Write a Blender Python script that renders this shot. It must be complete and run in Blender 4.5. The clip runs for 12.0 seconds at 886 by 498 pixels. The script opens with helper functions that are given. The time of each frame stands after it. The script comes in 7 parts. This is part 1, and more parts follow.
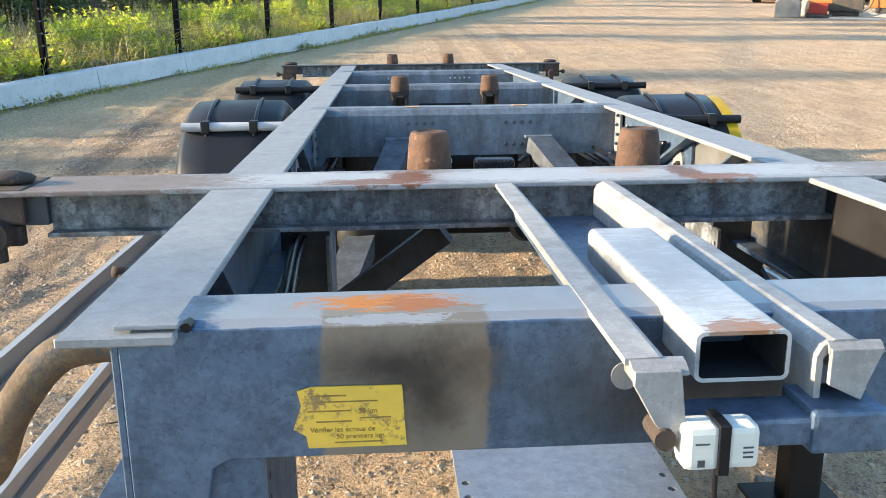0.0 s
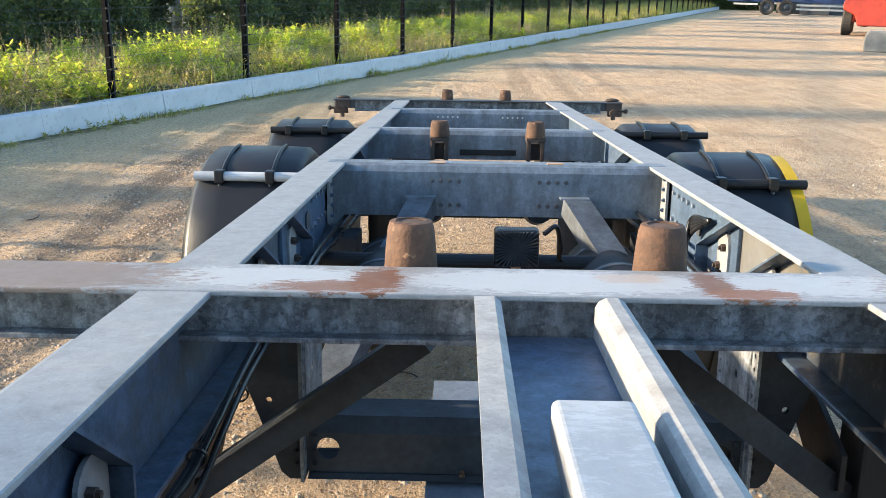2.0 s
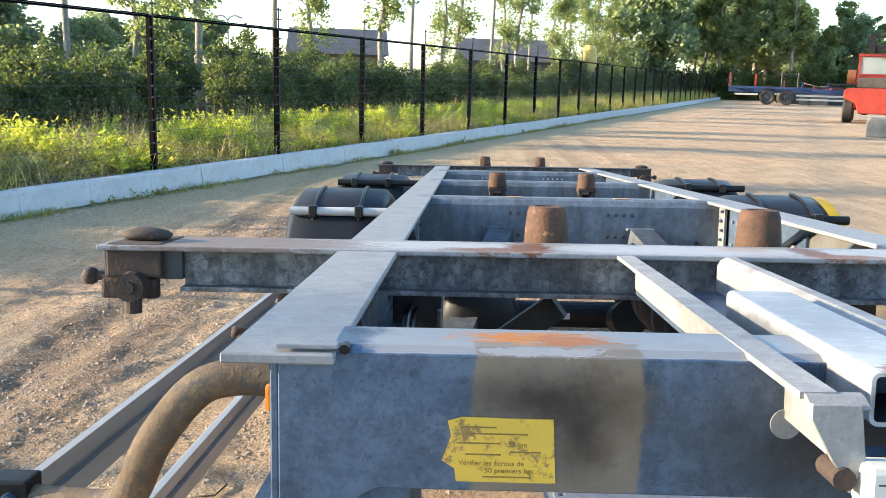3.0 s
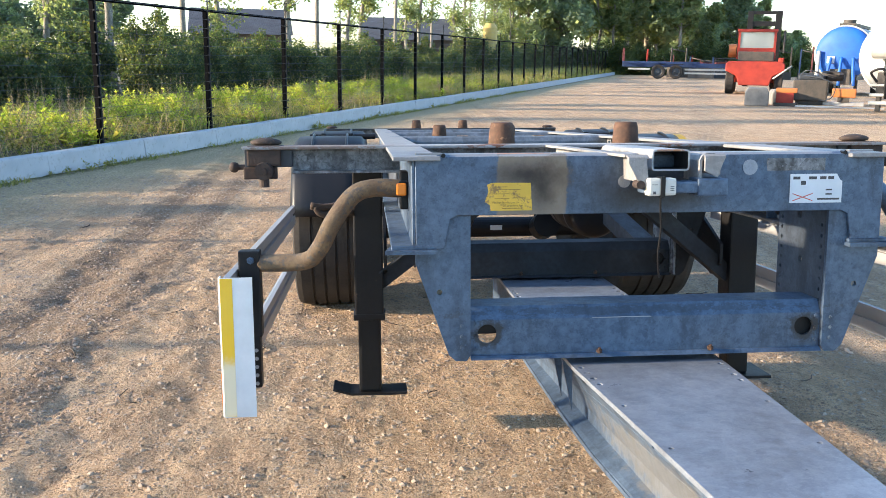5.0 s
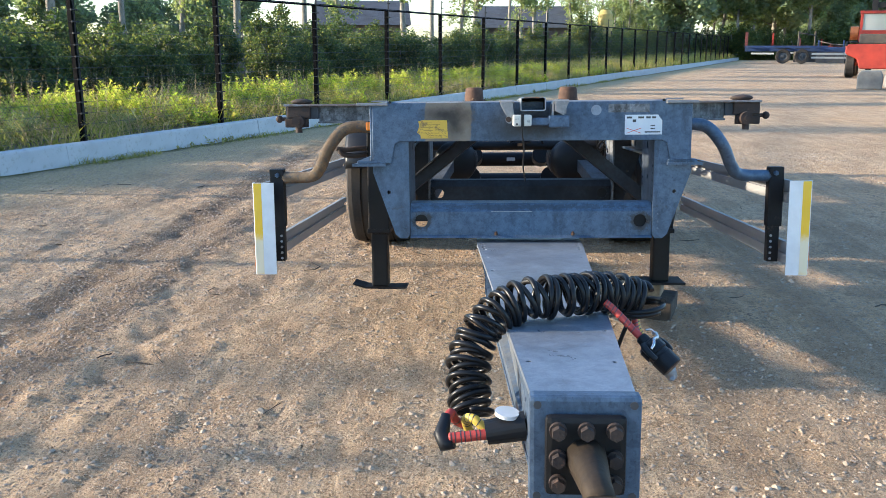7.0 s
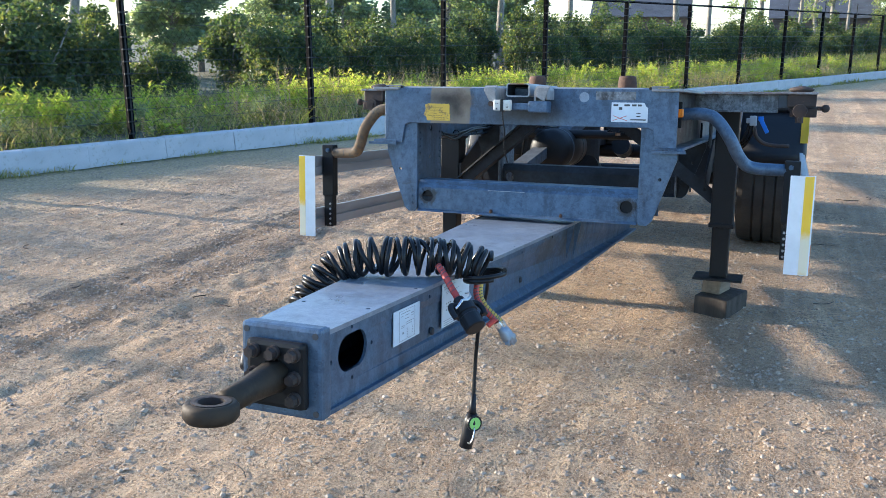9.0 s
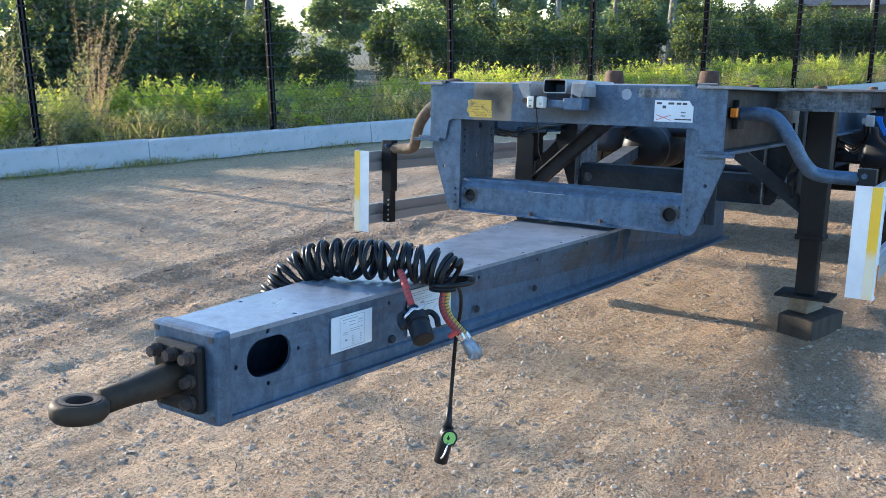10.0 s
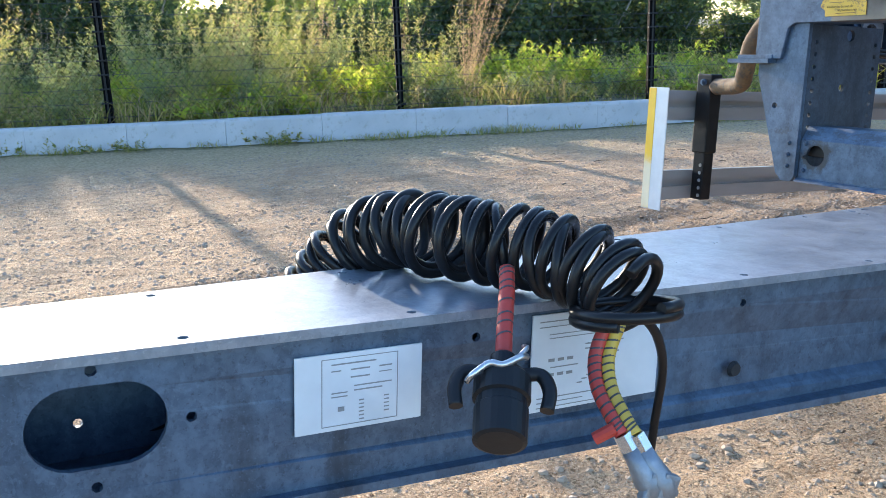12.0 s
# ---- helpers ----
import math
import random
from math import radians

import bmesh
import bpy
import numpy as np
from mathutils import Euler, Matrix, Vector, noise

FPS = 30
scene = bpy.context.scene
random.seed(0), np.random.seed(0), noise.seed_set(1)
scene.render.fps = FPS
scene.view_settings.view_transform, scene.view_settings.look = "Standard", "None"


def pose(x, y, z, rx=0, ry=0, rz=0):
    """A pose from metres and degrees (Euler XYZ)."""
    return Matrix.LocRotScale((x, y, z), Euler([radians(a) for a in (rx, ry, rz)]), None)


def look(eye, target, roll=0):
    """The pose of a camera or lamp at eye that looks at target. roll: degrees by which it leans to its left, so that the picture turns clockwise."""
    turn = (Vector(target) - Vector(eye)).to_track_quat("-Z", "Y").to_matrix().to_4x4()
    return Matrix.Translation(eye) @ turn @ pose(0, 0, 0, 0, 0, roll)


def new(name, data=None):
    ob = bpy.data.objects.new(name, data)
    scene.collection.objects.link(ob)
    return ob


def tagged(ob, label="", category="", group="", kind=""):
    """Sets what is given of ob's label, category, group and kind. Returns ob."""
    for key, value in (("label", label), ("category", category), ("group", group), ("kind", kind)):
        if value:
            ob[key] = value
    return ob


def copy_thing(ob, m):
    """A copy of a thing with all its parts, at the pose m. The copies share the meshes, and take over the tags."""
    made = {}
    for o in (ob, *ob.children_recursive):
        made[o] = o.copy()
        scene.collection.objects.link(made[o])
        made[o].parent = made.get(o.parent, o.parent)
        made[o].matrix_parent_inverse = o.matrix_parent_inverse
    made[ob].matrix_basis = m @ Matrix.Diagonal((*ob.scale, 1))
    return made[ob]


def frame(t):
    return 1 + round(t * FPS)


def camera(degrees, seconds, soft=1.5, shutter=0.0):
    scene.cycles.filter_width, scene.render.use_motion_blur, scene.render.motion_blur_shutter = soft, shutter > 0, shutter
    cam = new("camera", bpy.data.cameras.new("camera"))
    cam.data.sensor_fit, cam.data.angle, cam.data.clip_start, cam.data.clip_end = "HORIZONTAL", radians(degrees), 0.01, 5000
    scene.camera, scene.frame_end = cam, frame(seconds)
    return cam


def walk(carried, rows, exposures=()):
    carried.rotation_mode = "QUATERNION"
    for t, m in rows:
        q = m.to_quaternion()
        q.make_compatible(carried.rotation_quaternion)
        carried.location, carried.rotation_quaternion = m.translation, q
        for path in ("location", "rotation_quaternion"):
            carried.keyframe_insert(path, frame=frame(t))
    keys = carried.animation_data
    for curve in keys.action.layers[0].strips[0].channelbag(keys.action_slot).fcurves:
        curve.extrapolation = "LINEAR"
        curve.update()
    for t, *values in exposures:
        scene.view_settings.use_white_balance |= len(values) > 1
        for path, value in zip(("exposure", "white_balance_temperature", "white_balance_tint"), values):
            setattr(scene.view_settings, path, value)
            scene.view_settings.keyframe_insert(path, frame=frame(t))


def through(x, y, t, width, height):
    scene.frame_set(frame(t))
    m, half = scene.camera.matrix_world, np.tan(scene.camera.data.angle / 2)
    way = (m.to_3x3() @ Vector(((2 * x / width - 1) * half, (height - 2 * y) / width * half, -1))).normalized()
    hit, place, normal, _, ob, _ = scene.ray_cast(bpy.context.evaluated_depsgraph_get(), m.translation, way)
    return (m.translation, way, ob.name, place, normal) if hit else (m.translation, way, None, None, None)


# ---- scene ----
# The chassis stands nose up on its legs; its own axes: x across, y to its rear, z up from the ground under the front bolster.
CHASSIS = pose(0, 0, -0.012, -4.38, -0.8, 0)
cam = camera(54.65, 12.0, soft=0.75)
PATH = [
    (0, (-0.334, -1.763, 1.529), (-0.206, 0.171, 1.036), -0.5),
    (0.5, (-0.235, -1.563, 1.624), (-0.145, 0.358, 1.074), -0.2),
    (1, (-0.145, -1.455, 1.637), (-0.135, 0.473, 1.104), 0.0),
    (1.5, (-0.111, -1.408, 1.626), (-0.125, 0.544, 1.190), 0.5),
    (2, (-0.136, -1.437, 1.626), (-0.173, 0.513, 1.183), 0.7),
    (2.5, (-0.273, -1.621, 1.536), (-0.320, 0.350, 1.200), 0.9),
    (2.7, (-0.329, -1.680, 1.484), (-0.388, 0.303, 1.227), 1.0),
    (4.3, (-0.814, -2.622, 1.353), (-0.760, -0.636, 1.122), -0.5),
    (4.5, (-0.826, -2.780, 1.344), (-0.763, -0.801, 1.062), -0.6),
    (5, (-0.753, -3.134, 1.301), (-0.585, -1.162, 1.011), -0.3),
    (5.5, (-0.745, -3.515, 1.269), (-0.560, -1.548, 0.960), -0.2),
    (6, (-0.655, -3.826, 1.266), (-0.473, -1.859, 0.956), -0.3),
    (6.5, (-0.353, -4.088, 1.227), (-0.269, -2.115, 0.914), -0.6),
    (7, (-0.139, -4.417, 1.171), (-0.252, -2.445, 0.858), -0.5),
    (7.5, (0.096, -4.665, 1.149), (-0.208, -2.712, 0.840), -0.0),
    (7.7, (0.251, -4.716, 1.126), (-0.145, -2.780, 0.818), 0.1),
    (9.3, (1.294, -4.381, 1.144), (0.528, -2.565, 0.809), 1.3),
    (9.5, (1.412, -4.325, 1.172), (0.615, -2.522, 0.835), 1.6),
    (10, (1.582, -4.062, 1.162), (0.490, -2.425, 0.807), 1.3),
    (10.5, (1.701, -3.711, 1.129), (0.446, -2.199, 0.761), 1.4),
    (11, (1.652, -3.350, 1.097), (0.220, -2.006, 0.718), 1.4),
    (11.3, (1.470, -3.153, 1.064), (-0.038, -1.896, 0.682), 1.8),
    (11.5, (1.369, -3.037, 1.039), (-0.224, -1.892, 0.650), 1.9),
    (12, (1.049, -2.734, 0.910), (-0.667, -1.790, 0.504), 1.6),
]
walk(cam, [(t, CHASSIS @ look(eye, target, roll)) for t, eye, target, roll in PATH],
     exposures=[(0.0, 1.95, 5950, 6), (2.7, 1.93, 5950, 7), (4.5, 1.80, 5800, 10), (5.5, 1.72, 5660, 10), (7.5, 1.58, 5320, 7), (9.5, 1.68, 5110, 8), (10.5, 1.62, 5200, 8), (12.0, 1.84, 5450, 10)])

# ---- light: low sun from beyond the fence, clear sky ----
SUN_ELEVATION, SUN_TURN = 13.8, -90.0
world = bpy.data.worlds.new("sky")
scene.world = world
world.use_nodes = True
wn = world.node_tree
sky = wn.nodes.new("ShaderNodeTexSky")
sky.sky_type = "NISHITA"
sky.sun_disc = False
sky.sun_elevation, sky.sun_rotation = radians(SUN_ELEVATION), radians(SUN_TURN)
sky.air_density, sky.dust_density, sky.ozone_density = 1.0, 0.7, 1.6
wn.nodes["Background"].inputs["Strength"].default_value = 0.15
wn.links.new(sky.outputs[0], wn.nodes["Background"].inputs["Color"])
sun = new("sun", bpy.data.lights.new("sun", "SUN"))
sun.data.energy, sun.data.angle, sun.data.color = 4.6, radians(1.3), (1.0, 0.765, 0.50)
to_sun = Vector((math.sin(radians(SUN_TURN)), math.cos(radians(SUN_TURN)), math.tan(radians(SUN_ELEVATION))))
sun.matrix_world = look(to_sun * 60, (0, 0, 0))


# ---- materials ----
def node(nt, kind, **inputs):
    n = nt.nodes.new(kind)
    for key, value in inputs.items():
        n.inputs[key.replace("_", " ")].default_value = value
    return n


def ramp(nt, source, stops):
    r = nt.nodes.new("ShaderNodeValToRGB")
    while len(r.color_ramp.elements) < len(stops):
        r.color_ramp.elements.new(0.5)
    for e, (at, value) in zip(r.color_ramp.elements, stops):
        e.position = at
        e.color = (value, value, value, 1) if isinstance(value, (int, float)) else (*value, 1)
    nt.links.new(source, r.inputs[0])
    return r.outputs[0]


def mix(nt, factor, a, b):
    m = nt.nodes.new("ShaderNodeMix")
    m.data_type = "RGBA"
    for socket, value in ((m.inputs[0], factor), (m.inputs[6], a), (m.inputs[7], b)):
        if isinstance(value, bpy.types.NodeSocket):
            nt.links.new(value, socket)
        elif isinstance(value, (int, float)):
            socket.default_value = value
        else:
            socket.default_value = (*value, 1)
    return m.outputs[2]


def begin(name):
    m = bpy.data.materials.new(name)
    m.use_nodes = True
    nt = m.node_tree
    coord = nt.nodes.new("ShaderNodeTexCoord").outputs["Object"]
    return m, nt, nt.nodes["Principled BSDF"], coord


def noise_at(nt, coord, scale, detail=4.0, rough=0.55, stretch=None):
    n = node(nt, "ShaderNodeTexNoise", Scale=scale, Detail=detail, Roughness=rough)
    if stretch:
        mp = nt.nodes.new("ShaderNodeMapping")
        mp.inputs["Scale"].default_value = stretch
        nt.links.new(coord, mp.inputs[0])
        coord = mp.outputs[0]
    nt.links.new(coord, n.inputs["Vector"])
    return n.outputs["Fac"]


def bump(nt, bsdf, height, strength, distance=0.004):
    b = node(nt, "ShaderNodeBump", Strength=strength, Distance=distance)
    nt.links.new(height, b.inputs["Height"])
    nt.links.new(b.outputs[0], bsdf.inputs["Normal"])


def surface(name, light, dark, rough=0.6, metal=0.0, big=3.0, fine=60.0, grain=0.25, bumps=0.25, stretch=None, rough_span=0.15, spot=None, spot_at=0.68, spot_scale=6.0):
    """A worn surface: two colours by broad stains, fine grain over them, and spots of a third colour where there is wear."""
    m, nt, bsdf, coord = begin(name)
    a = noise_at(nt, coord, big, 5, 0.6, stretch)
    b = noise_at(nt, coord, fine, 3, 0.6, stretch)
    col = mix(nt, ramp(nt, a, [(0.35, 0.0), (0.68, 1.0)]), light, dark)
    col = mix(nt, ramp(nt, b, [(0.35, 0.0), (0.7, grain)]), col, dark)
    if spot:
        c = noise_at(nt, coord, spot_scale, 6, 0.7)
        col = mix(nt, ramp(nt, c, [(spot_at - 0.03, 0.0), (spot_at + 0.04, 0.9)]), col, spot)
    nt.links.new(col, bsdf.inputs["Base Color"])
    nt.links.new(ramp(nt, a, [(0.2, max(0.05, rough - rough_span)), (0.8, min(1.0, rough + rough_span))]), bsdf.inputs["Roughness"])
    bsdf.inputs["Metallic"].default_value = metal
    if max(light) < 0.06:
        bsdf.inputs["Specular IOR Level"].default_value = 0.28
    bump(nt, bsdf, b, bumps)
    return m


def maths(nt, operation, a, b=0.0, c=0.0):
    m = nt.nodes.new("ShaderNodeMath")
    m.operation = operation
    for socket, value in zip(m.inputs, (a, b, c)):
        if isinstance(value, bpy.types.NodeSocket):
            nt.links.new(value, socket)
        else:
            socket.default_value = value
    return m.outputs[0]


def smooth(nt, value, lo, hi, to_lo, to_hi):
    mr = nt.nodes.new("ShaderNodeMapRange")
    mr.interpolation_type = "SMOOTHSTEP"
    for key, v in (("From Min", lo), ("From Max", hi), ("To Min", to_lo), ("To Max", to_hi)):
        mr.inputs[key].default_value = v
    nt.links.new(value, mr.inputs["Value"])
    return mr.outputs["Result"]


def cells(nt, coord, scale, jitter=1.0):
    v = nt.nodes.new("ShaderNodeTexVoronoi")
    v.inputs["Scale"].default_value, v.inputs["Randomness"].default_value = scale, jitter
    nt.links.new(coord, v.inputs["Vector"])
    c = nt.nodes.new("ShaderNodeSeparateColor")
    nt.links.new(v.outputs["Color"], c.inputs[0])
    return v.outputs["Distance"], c.outputs[0], c.outputs[1]


def galvanised(name, light, dark, stain, rough=0.45, metal=0.35, stain_at=0.6):
    """Hot-dip zinc: crystals of slightly different grey, run marks and dull stains."""
    m, nt, bsdf, coord = begin(name)
    wob = nt.nodes.new("ShaderNodeTexNoise")
    wob.inputs["Scale"].default_value, wob.inputs["Detail"].default_value = 40, 3
    nt.links.new(coord, wob.inputs["Vector"])
    add = nt.nodes.new("ShaderNodeMix")
    add.data_type = "RGBA"
    add.inputs[0].default_value = 0.035
    nt.links.new(coord, add.inputs[6])
    nt.links.new(wob.outputs["Color"], add.inputs[7])
    _, shade, _ = cells(nt, add.outputs[2], 75)
    _, shade2, _ = cells(nt, add.outputs[2], 160)
    mott = noise_at(nt, coord, 28, 6, 0.7)
    tone = maths(nt, "MULTIPLY_ADD", shade, 0.42, maths(nt, "MULTIPLY_ADD", shade2, 0.26, maths(nt, "MULTIPLY_ADD", mott, 2.4, -1.02)))
    col = mix(nt, ramp(nt, tone, [(0.12, 0.0), (0.86, 1.0)]), dark, light)
    blot = noise_at(nt, coord, 9, 6, 0.7)
    col = mix(nt, ramp(nt, blot, [(0.45, 0.0), (0.66, 0.30)]), col, [c * 1.2 for c in light])
    run = noise_at(nt, coord, 5, 5, 0.65, (3.0, 3.0, 0.8))
    col = mix(nt, ramp(nt, run, [(stain_at - 0.1, 0.0), (stain_at + 0.14, 0.7)]), col, stain)
    speck = noise_at(nt, coord, 150, 4, 0.75)
    col = mix(nt, ramp(nt, speck, [(0.56, 0.0), (0.68, 0.5)]), col, stain)
    fleck = noise_at(nt, coord, 210, 2, 0.6)
    col = mix(nt, ramp(nt, fleck, [(0.62, 0.0), (0.70, 0.22)]), col, [min(0.8, c * 1.7) for c in light])
    nt.links.new(col, bsdf.inputs["Base Color"])
    nt.links.new(ramp(nt, blot, [(0.3, rough - 0.1), (0.7, rough + 0.15)]), bsdf.inputs["Roughness"])
    bsdf.inputs["Metallic"].default_value = metal
    bump(nt, bsdf, speck, 0.25, 0.0015)
    return m


def stained(name, base, stains):
    """A worn surface with stains of their own place and size: (centre, half size, colour, strength, raggedness, shape), shape round, square or streaks."""
    m = base.copy()
    m.name = name
    nt = m.node_tree
    bsdf = nt.nodes["Principled BSDF"]
    coord = nt.nodes.new("ShaderNodeTexCoord").outputs["Object"]
    col = bsdf.inputs["Base Color"].links[0].from_socket
    for centre, size, colour, strength, ragged, *shape in stains:
        shape = shape[0] if shape else "round"
        mp = nt.nodes.new("ShaderNodeMapping")
        mp.vector_type = "TEXTURE"
        mp.inputs["Location"].default_value, mp.inputs["Scale"].default_value = centre, size
        nt.links.new(coord, mp.inputs[0])
        if shape == "square":
            sep = nt.nodes.new("ShaderNodeSeparateXYZ")
            nt.links.new(mp.outputs[0], sep.inputs[0])
            far = maths(nt, "MAXIMUM", maths(nt, "ABSOLUTE", sep.outputs[0]), maths(nt, "ABSOLUTE", sep.outputs[2]))
            far = maths(nt, "MAXIMUM", far, maths(nt, "ABSOLUTE", sep.outputs[1]))
        else:
            ln = nt.nodes.new("ShaderNodeVectorMath")
            ln.operation = "LENGTH"
            nt.links.new(mp.outputs[0], ln.inputs[0])
            far = ln.outputs["Value"]
        rag = noise_at(nt, coord, 55, 9, 0.8, (0.55, 1.6, 1.0)) if shape == "streaks" else noise_at(nt, coord, 26, 7, 0.75)
        reach = ragged * (4.5 if shape == "streaks" else 2.4)
        value = maths(nt, "MULTIPLY_ADD", rag, reach, far)
        edge = 0.9 + reach * 0.5
        soft = {"square": 0.06, "streaks": 0.10, "soot": 0.9}.get(shape, 0.35)
        col = mix(nt, smooth(nt, value, edge - soft, edge + soft * 0.3, strength, 0.0), col, colour)
    nt.links.new(col, bsdf.inputs["Base Color"])
    return m


def leafy(name, colours, through=0.45, tint=(1.0, 1.0, 0.55)):
    """Leaves: each its own shade, and lit through by the sun behind."""
    m, nt, bsdf, coord = begin(name)
    geo = nt.nodes.new("ShaderNodeNewGeometry")
    n = len(colours) - 1
    col = ramp(nt, geo.outputs["Random Per Island"], [(i / n, c) for i, c in enumerate(colours)])
    nt.links.new(col, bsdf.inputs["Base Color"])
    bsdf.inputs["Roughness"].default_value = 0.55
    tr = nt.nodes.new("ShaderNodeBsdfTranslucent")
    tc = nt.nodes.new("ShaderNodeMix")
    tc.data_type, tc.blend_type = "RGBA", "MULTIPLY"
    tc.inputs[0].default_value = 1.0
    nt.links.new(col, tc.inputs[6])
    tc.inputs[7].default_value = (tint[0] * 2.2, tint[1] * 2.2, tint[2] * 2.2, 1)
    nt.links.new(tc.outputs[2], tr.inputs["Color"])
    mx = nt.nodes.new("ShaderNodeMixShader")
    mx.inputs[0].default_value = through
    nt.links.new(bsdf.outputs[0], mx.inputs[1])
    nt.links.new(tr.outputs[0], mx.inputs[2])
    nt.links.new(mx.outputs[0], nt.nodes["Material Output"].inputs["Surface"])
    return m


def plain(name, colour, rough=0.5, metal=0.0):
    return surface(name, colour, [c * 0.82 for c in colour], rough, metal, 6, 90, 0.15, 0.08, None, 0.08)


def earth(name):
    """Sand and crushed stone, driven over: tan and grey patches, clods, grit, stones of several sizes, tyre prints and churned wheel tracks."""
    m, nt, bsdf, coord = begin(name)
    patch = noise_at(nt, coord, 0.30, 6, 0.6)
    mid = noise_at(nt, coord, 1.9, 7, 0.68)
    clod = noise_at(nt, coord, 9.0, 6, 0.72)
    fine = noise_at(nt, coord, 34, 5, 0.75)
    grit = noise_at(nt, coord, 120, 3, 0.7)
    drag = noise_at(nt, coord, 1.6, 6, 0.65, (4.0, 0.30, 1.0))
    lines = noise_at(nt, coord, 2.2, 5, 0.6, (9.0, 0.22, 1.0))
    col = mix(nt, ramp(nt, patch, [(0.40, 0.0), (0.60, 1.0)]), (0.642, 0.425, 0.243), (0.549, 0.402, 0.260))
    col = mix(nt, ramp(nt, mid, [(0.45, 0.0), (0.58, 0.8)]), col, (0.427, 0.285, 0.169))
    col = mix(nt, ramp(nt, drag, [(0.50, 0.0), (0.66, 0.75)]), col, (0.719, 0.519, 0.317))
    col = mix(nt, ramp(nt, lines, [(0.36, 0.45), (0.46, 0.0)]), col, (0.350, 0.239, 0.144))
    col = mix(nt, ramp(nt, clod, [(0.36, 0.85), (0.46, 0.0)]), col, (0.319, 0.211, 0.124))
    col = mix(nt, ramp(nt, fine, [(0.36, 0.9), (0.45, 0.0)]), col, (0.243, 0.159, 0.091))
    col = mix(nt, ramp(nt, grit, [(0.53, 0.0), (0.62, 0.55)]), col, (0.775, 0.619, 0.428))
    col = mix(nt, ramp(nt, noise_at(nt, coord, 88, 3, 0.7), [(0.36, 0.7), (0.43, 0.0)]), col, (0.196, 0.135, 0.084))
    xyz = nt.nodes.new("ShaderNodeSeparateXYZ")
    nt.links.new(coord, xyz.inputs[0])
    wander = maths(nt, "MULTIPLY_ADD", mid, 0.34, xyz.outputs[0])
    churn = ramp(nt, noise_at(nt, coord, 4.5, 8, 0.8), [(0.36, 0.0), (0.50, 1.0)])
    for at, half, strength in ((-2.78, 0.16, 0.8), (-2.30, 0.13, 0.75), (-2.54, 0.3, 0.45), (-1.7, 0.18, 0.25), (-3.4, 0.2, 0.15), (0.941, 0.248, 0.407), (1.7, 0.2, 0.35), (2.6, 0.2, 0.3)):
        d = maths(nt, "ABSOLUTE", maths(nt, "SUBTRACT", wander, at + 0.17))
        on = maths(nt, "MULTIPLY", smooth(nt, d, half * 0.55, half, strength, 0.0), churn)
        col = mix(nt, on, col, (0.214, 0.146, 0.091))
    # tyre prints: rows of short ribs pressed into the sand
    ribs = maths(nt, "SINE", maths(nt, "MULTIPLY_ADD", maths(nt, "ABSOLUTE", maths(nt, "SINE", maths(nt, "MULTIPLY", xyz.outputs[0], 22.0))), 2.6, maths(nt, "MULTIPLY", xyz.outputs[1], 95.0)))
    print_on = None
    for at, half in ((-1.48, 0.13), (-1.05, 0.11), (-0.1, 0.15), (0.25, 0.15), (-3.25, 0.12), (2.2, 0.15), (3.1, 0.14)):
        d = maths(nt, "ABSOLUTE", maths(nt, "SUBTRACT", maths(nt, "MULTIPLY_ADD", xyz.outputs[1], -0.03, wander), at + 0.17))
        band = smooth(nt, d, half * 0.8, half, 1.0, 0.0)
        print_on = band if print_on is None else maths(nt, "MAXIMUM", print_on, band)
    print_on = maths(nt, "MULTIPLY", print_on, ramp(nt, noise_at(nt, coord, 1.1, 4, 0.6), [(0.45, 0.0), (0.56, 1.0)]))
    tread = maths(nt, "MULTIPLY", ribs, print_on)
    col = mix(nt, smooth(nt, tread, -0.9, 0.0, 0.18, 0.0), col, (0.330, 0.224, 0.137))
    # duller olive ground towards the kerb, and moss along its foot
    near = nt.nodes.new("ShaderNodeVectorMath")
    near.operation = "DOT_PRODUCT"
    nt.links.new(coord, near.inputs[0])
    near.inputs[1].default_value = (0.9342, -0.3567, 0.0)
    off = maths(nt, "MULTIPLY_ADD", mid, 1.5, near.outputs["Value"])
    dull = mix(nt, ramp(nt, fine, [(0.4, 0.0), (0.6, 1.0)]), (0.344, 0.286, 0.137), (0.632, 0.495, 0.304))
    col = mix(nt, smooth(nt, off, -6.0, -4.0, 0.75, 0.0), col, dull)
    col = mix(nt, smooth(nt, maths(nt, "MULTIPLY_ADD", clod, 0.5, near.outputs["Value"]), -7.02, -6.72, 0.85, 0.0), col, (0.080, 0.094, 0.025))
    height = maths(nt, "MULTIPLY_ADD", tread, 0.12, maths(nt, "MULTIPLY", fine, 0.9))
    for scale, share, size in ((24.0, 0.90, 0.8), (58.0, 0.70, 0.55), (11.0, 0.965, 1.2)):
        dist, pick, shade = cells(nt, coord, scale)
        stone_at = maths(nt, "MULTIPLY", ramp(nt, pick, [(share, 0.0), (share + 0.02, 1.0)]), ramp(nt, dist, [(0.22, 1.0), (0.40, 0.0)]))
        col = mix(nt, maths(nt, "MULTIPLY", stone_at, 0.8), col, mix(nt, shade, (0.350, 0.261, 0.178), (0.622, 0.495, 0.347)))
        height = maths(nt, "MULTIPLY_ADD", stone_at, size, height)
    nt.links.new(col, bsdf.inputs["Base Color"])
    bsdf.inputs["Roughness"].default_value = 0.93
    bsdf.inputs["Specular IOR Level"].default_value = 0.2
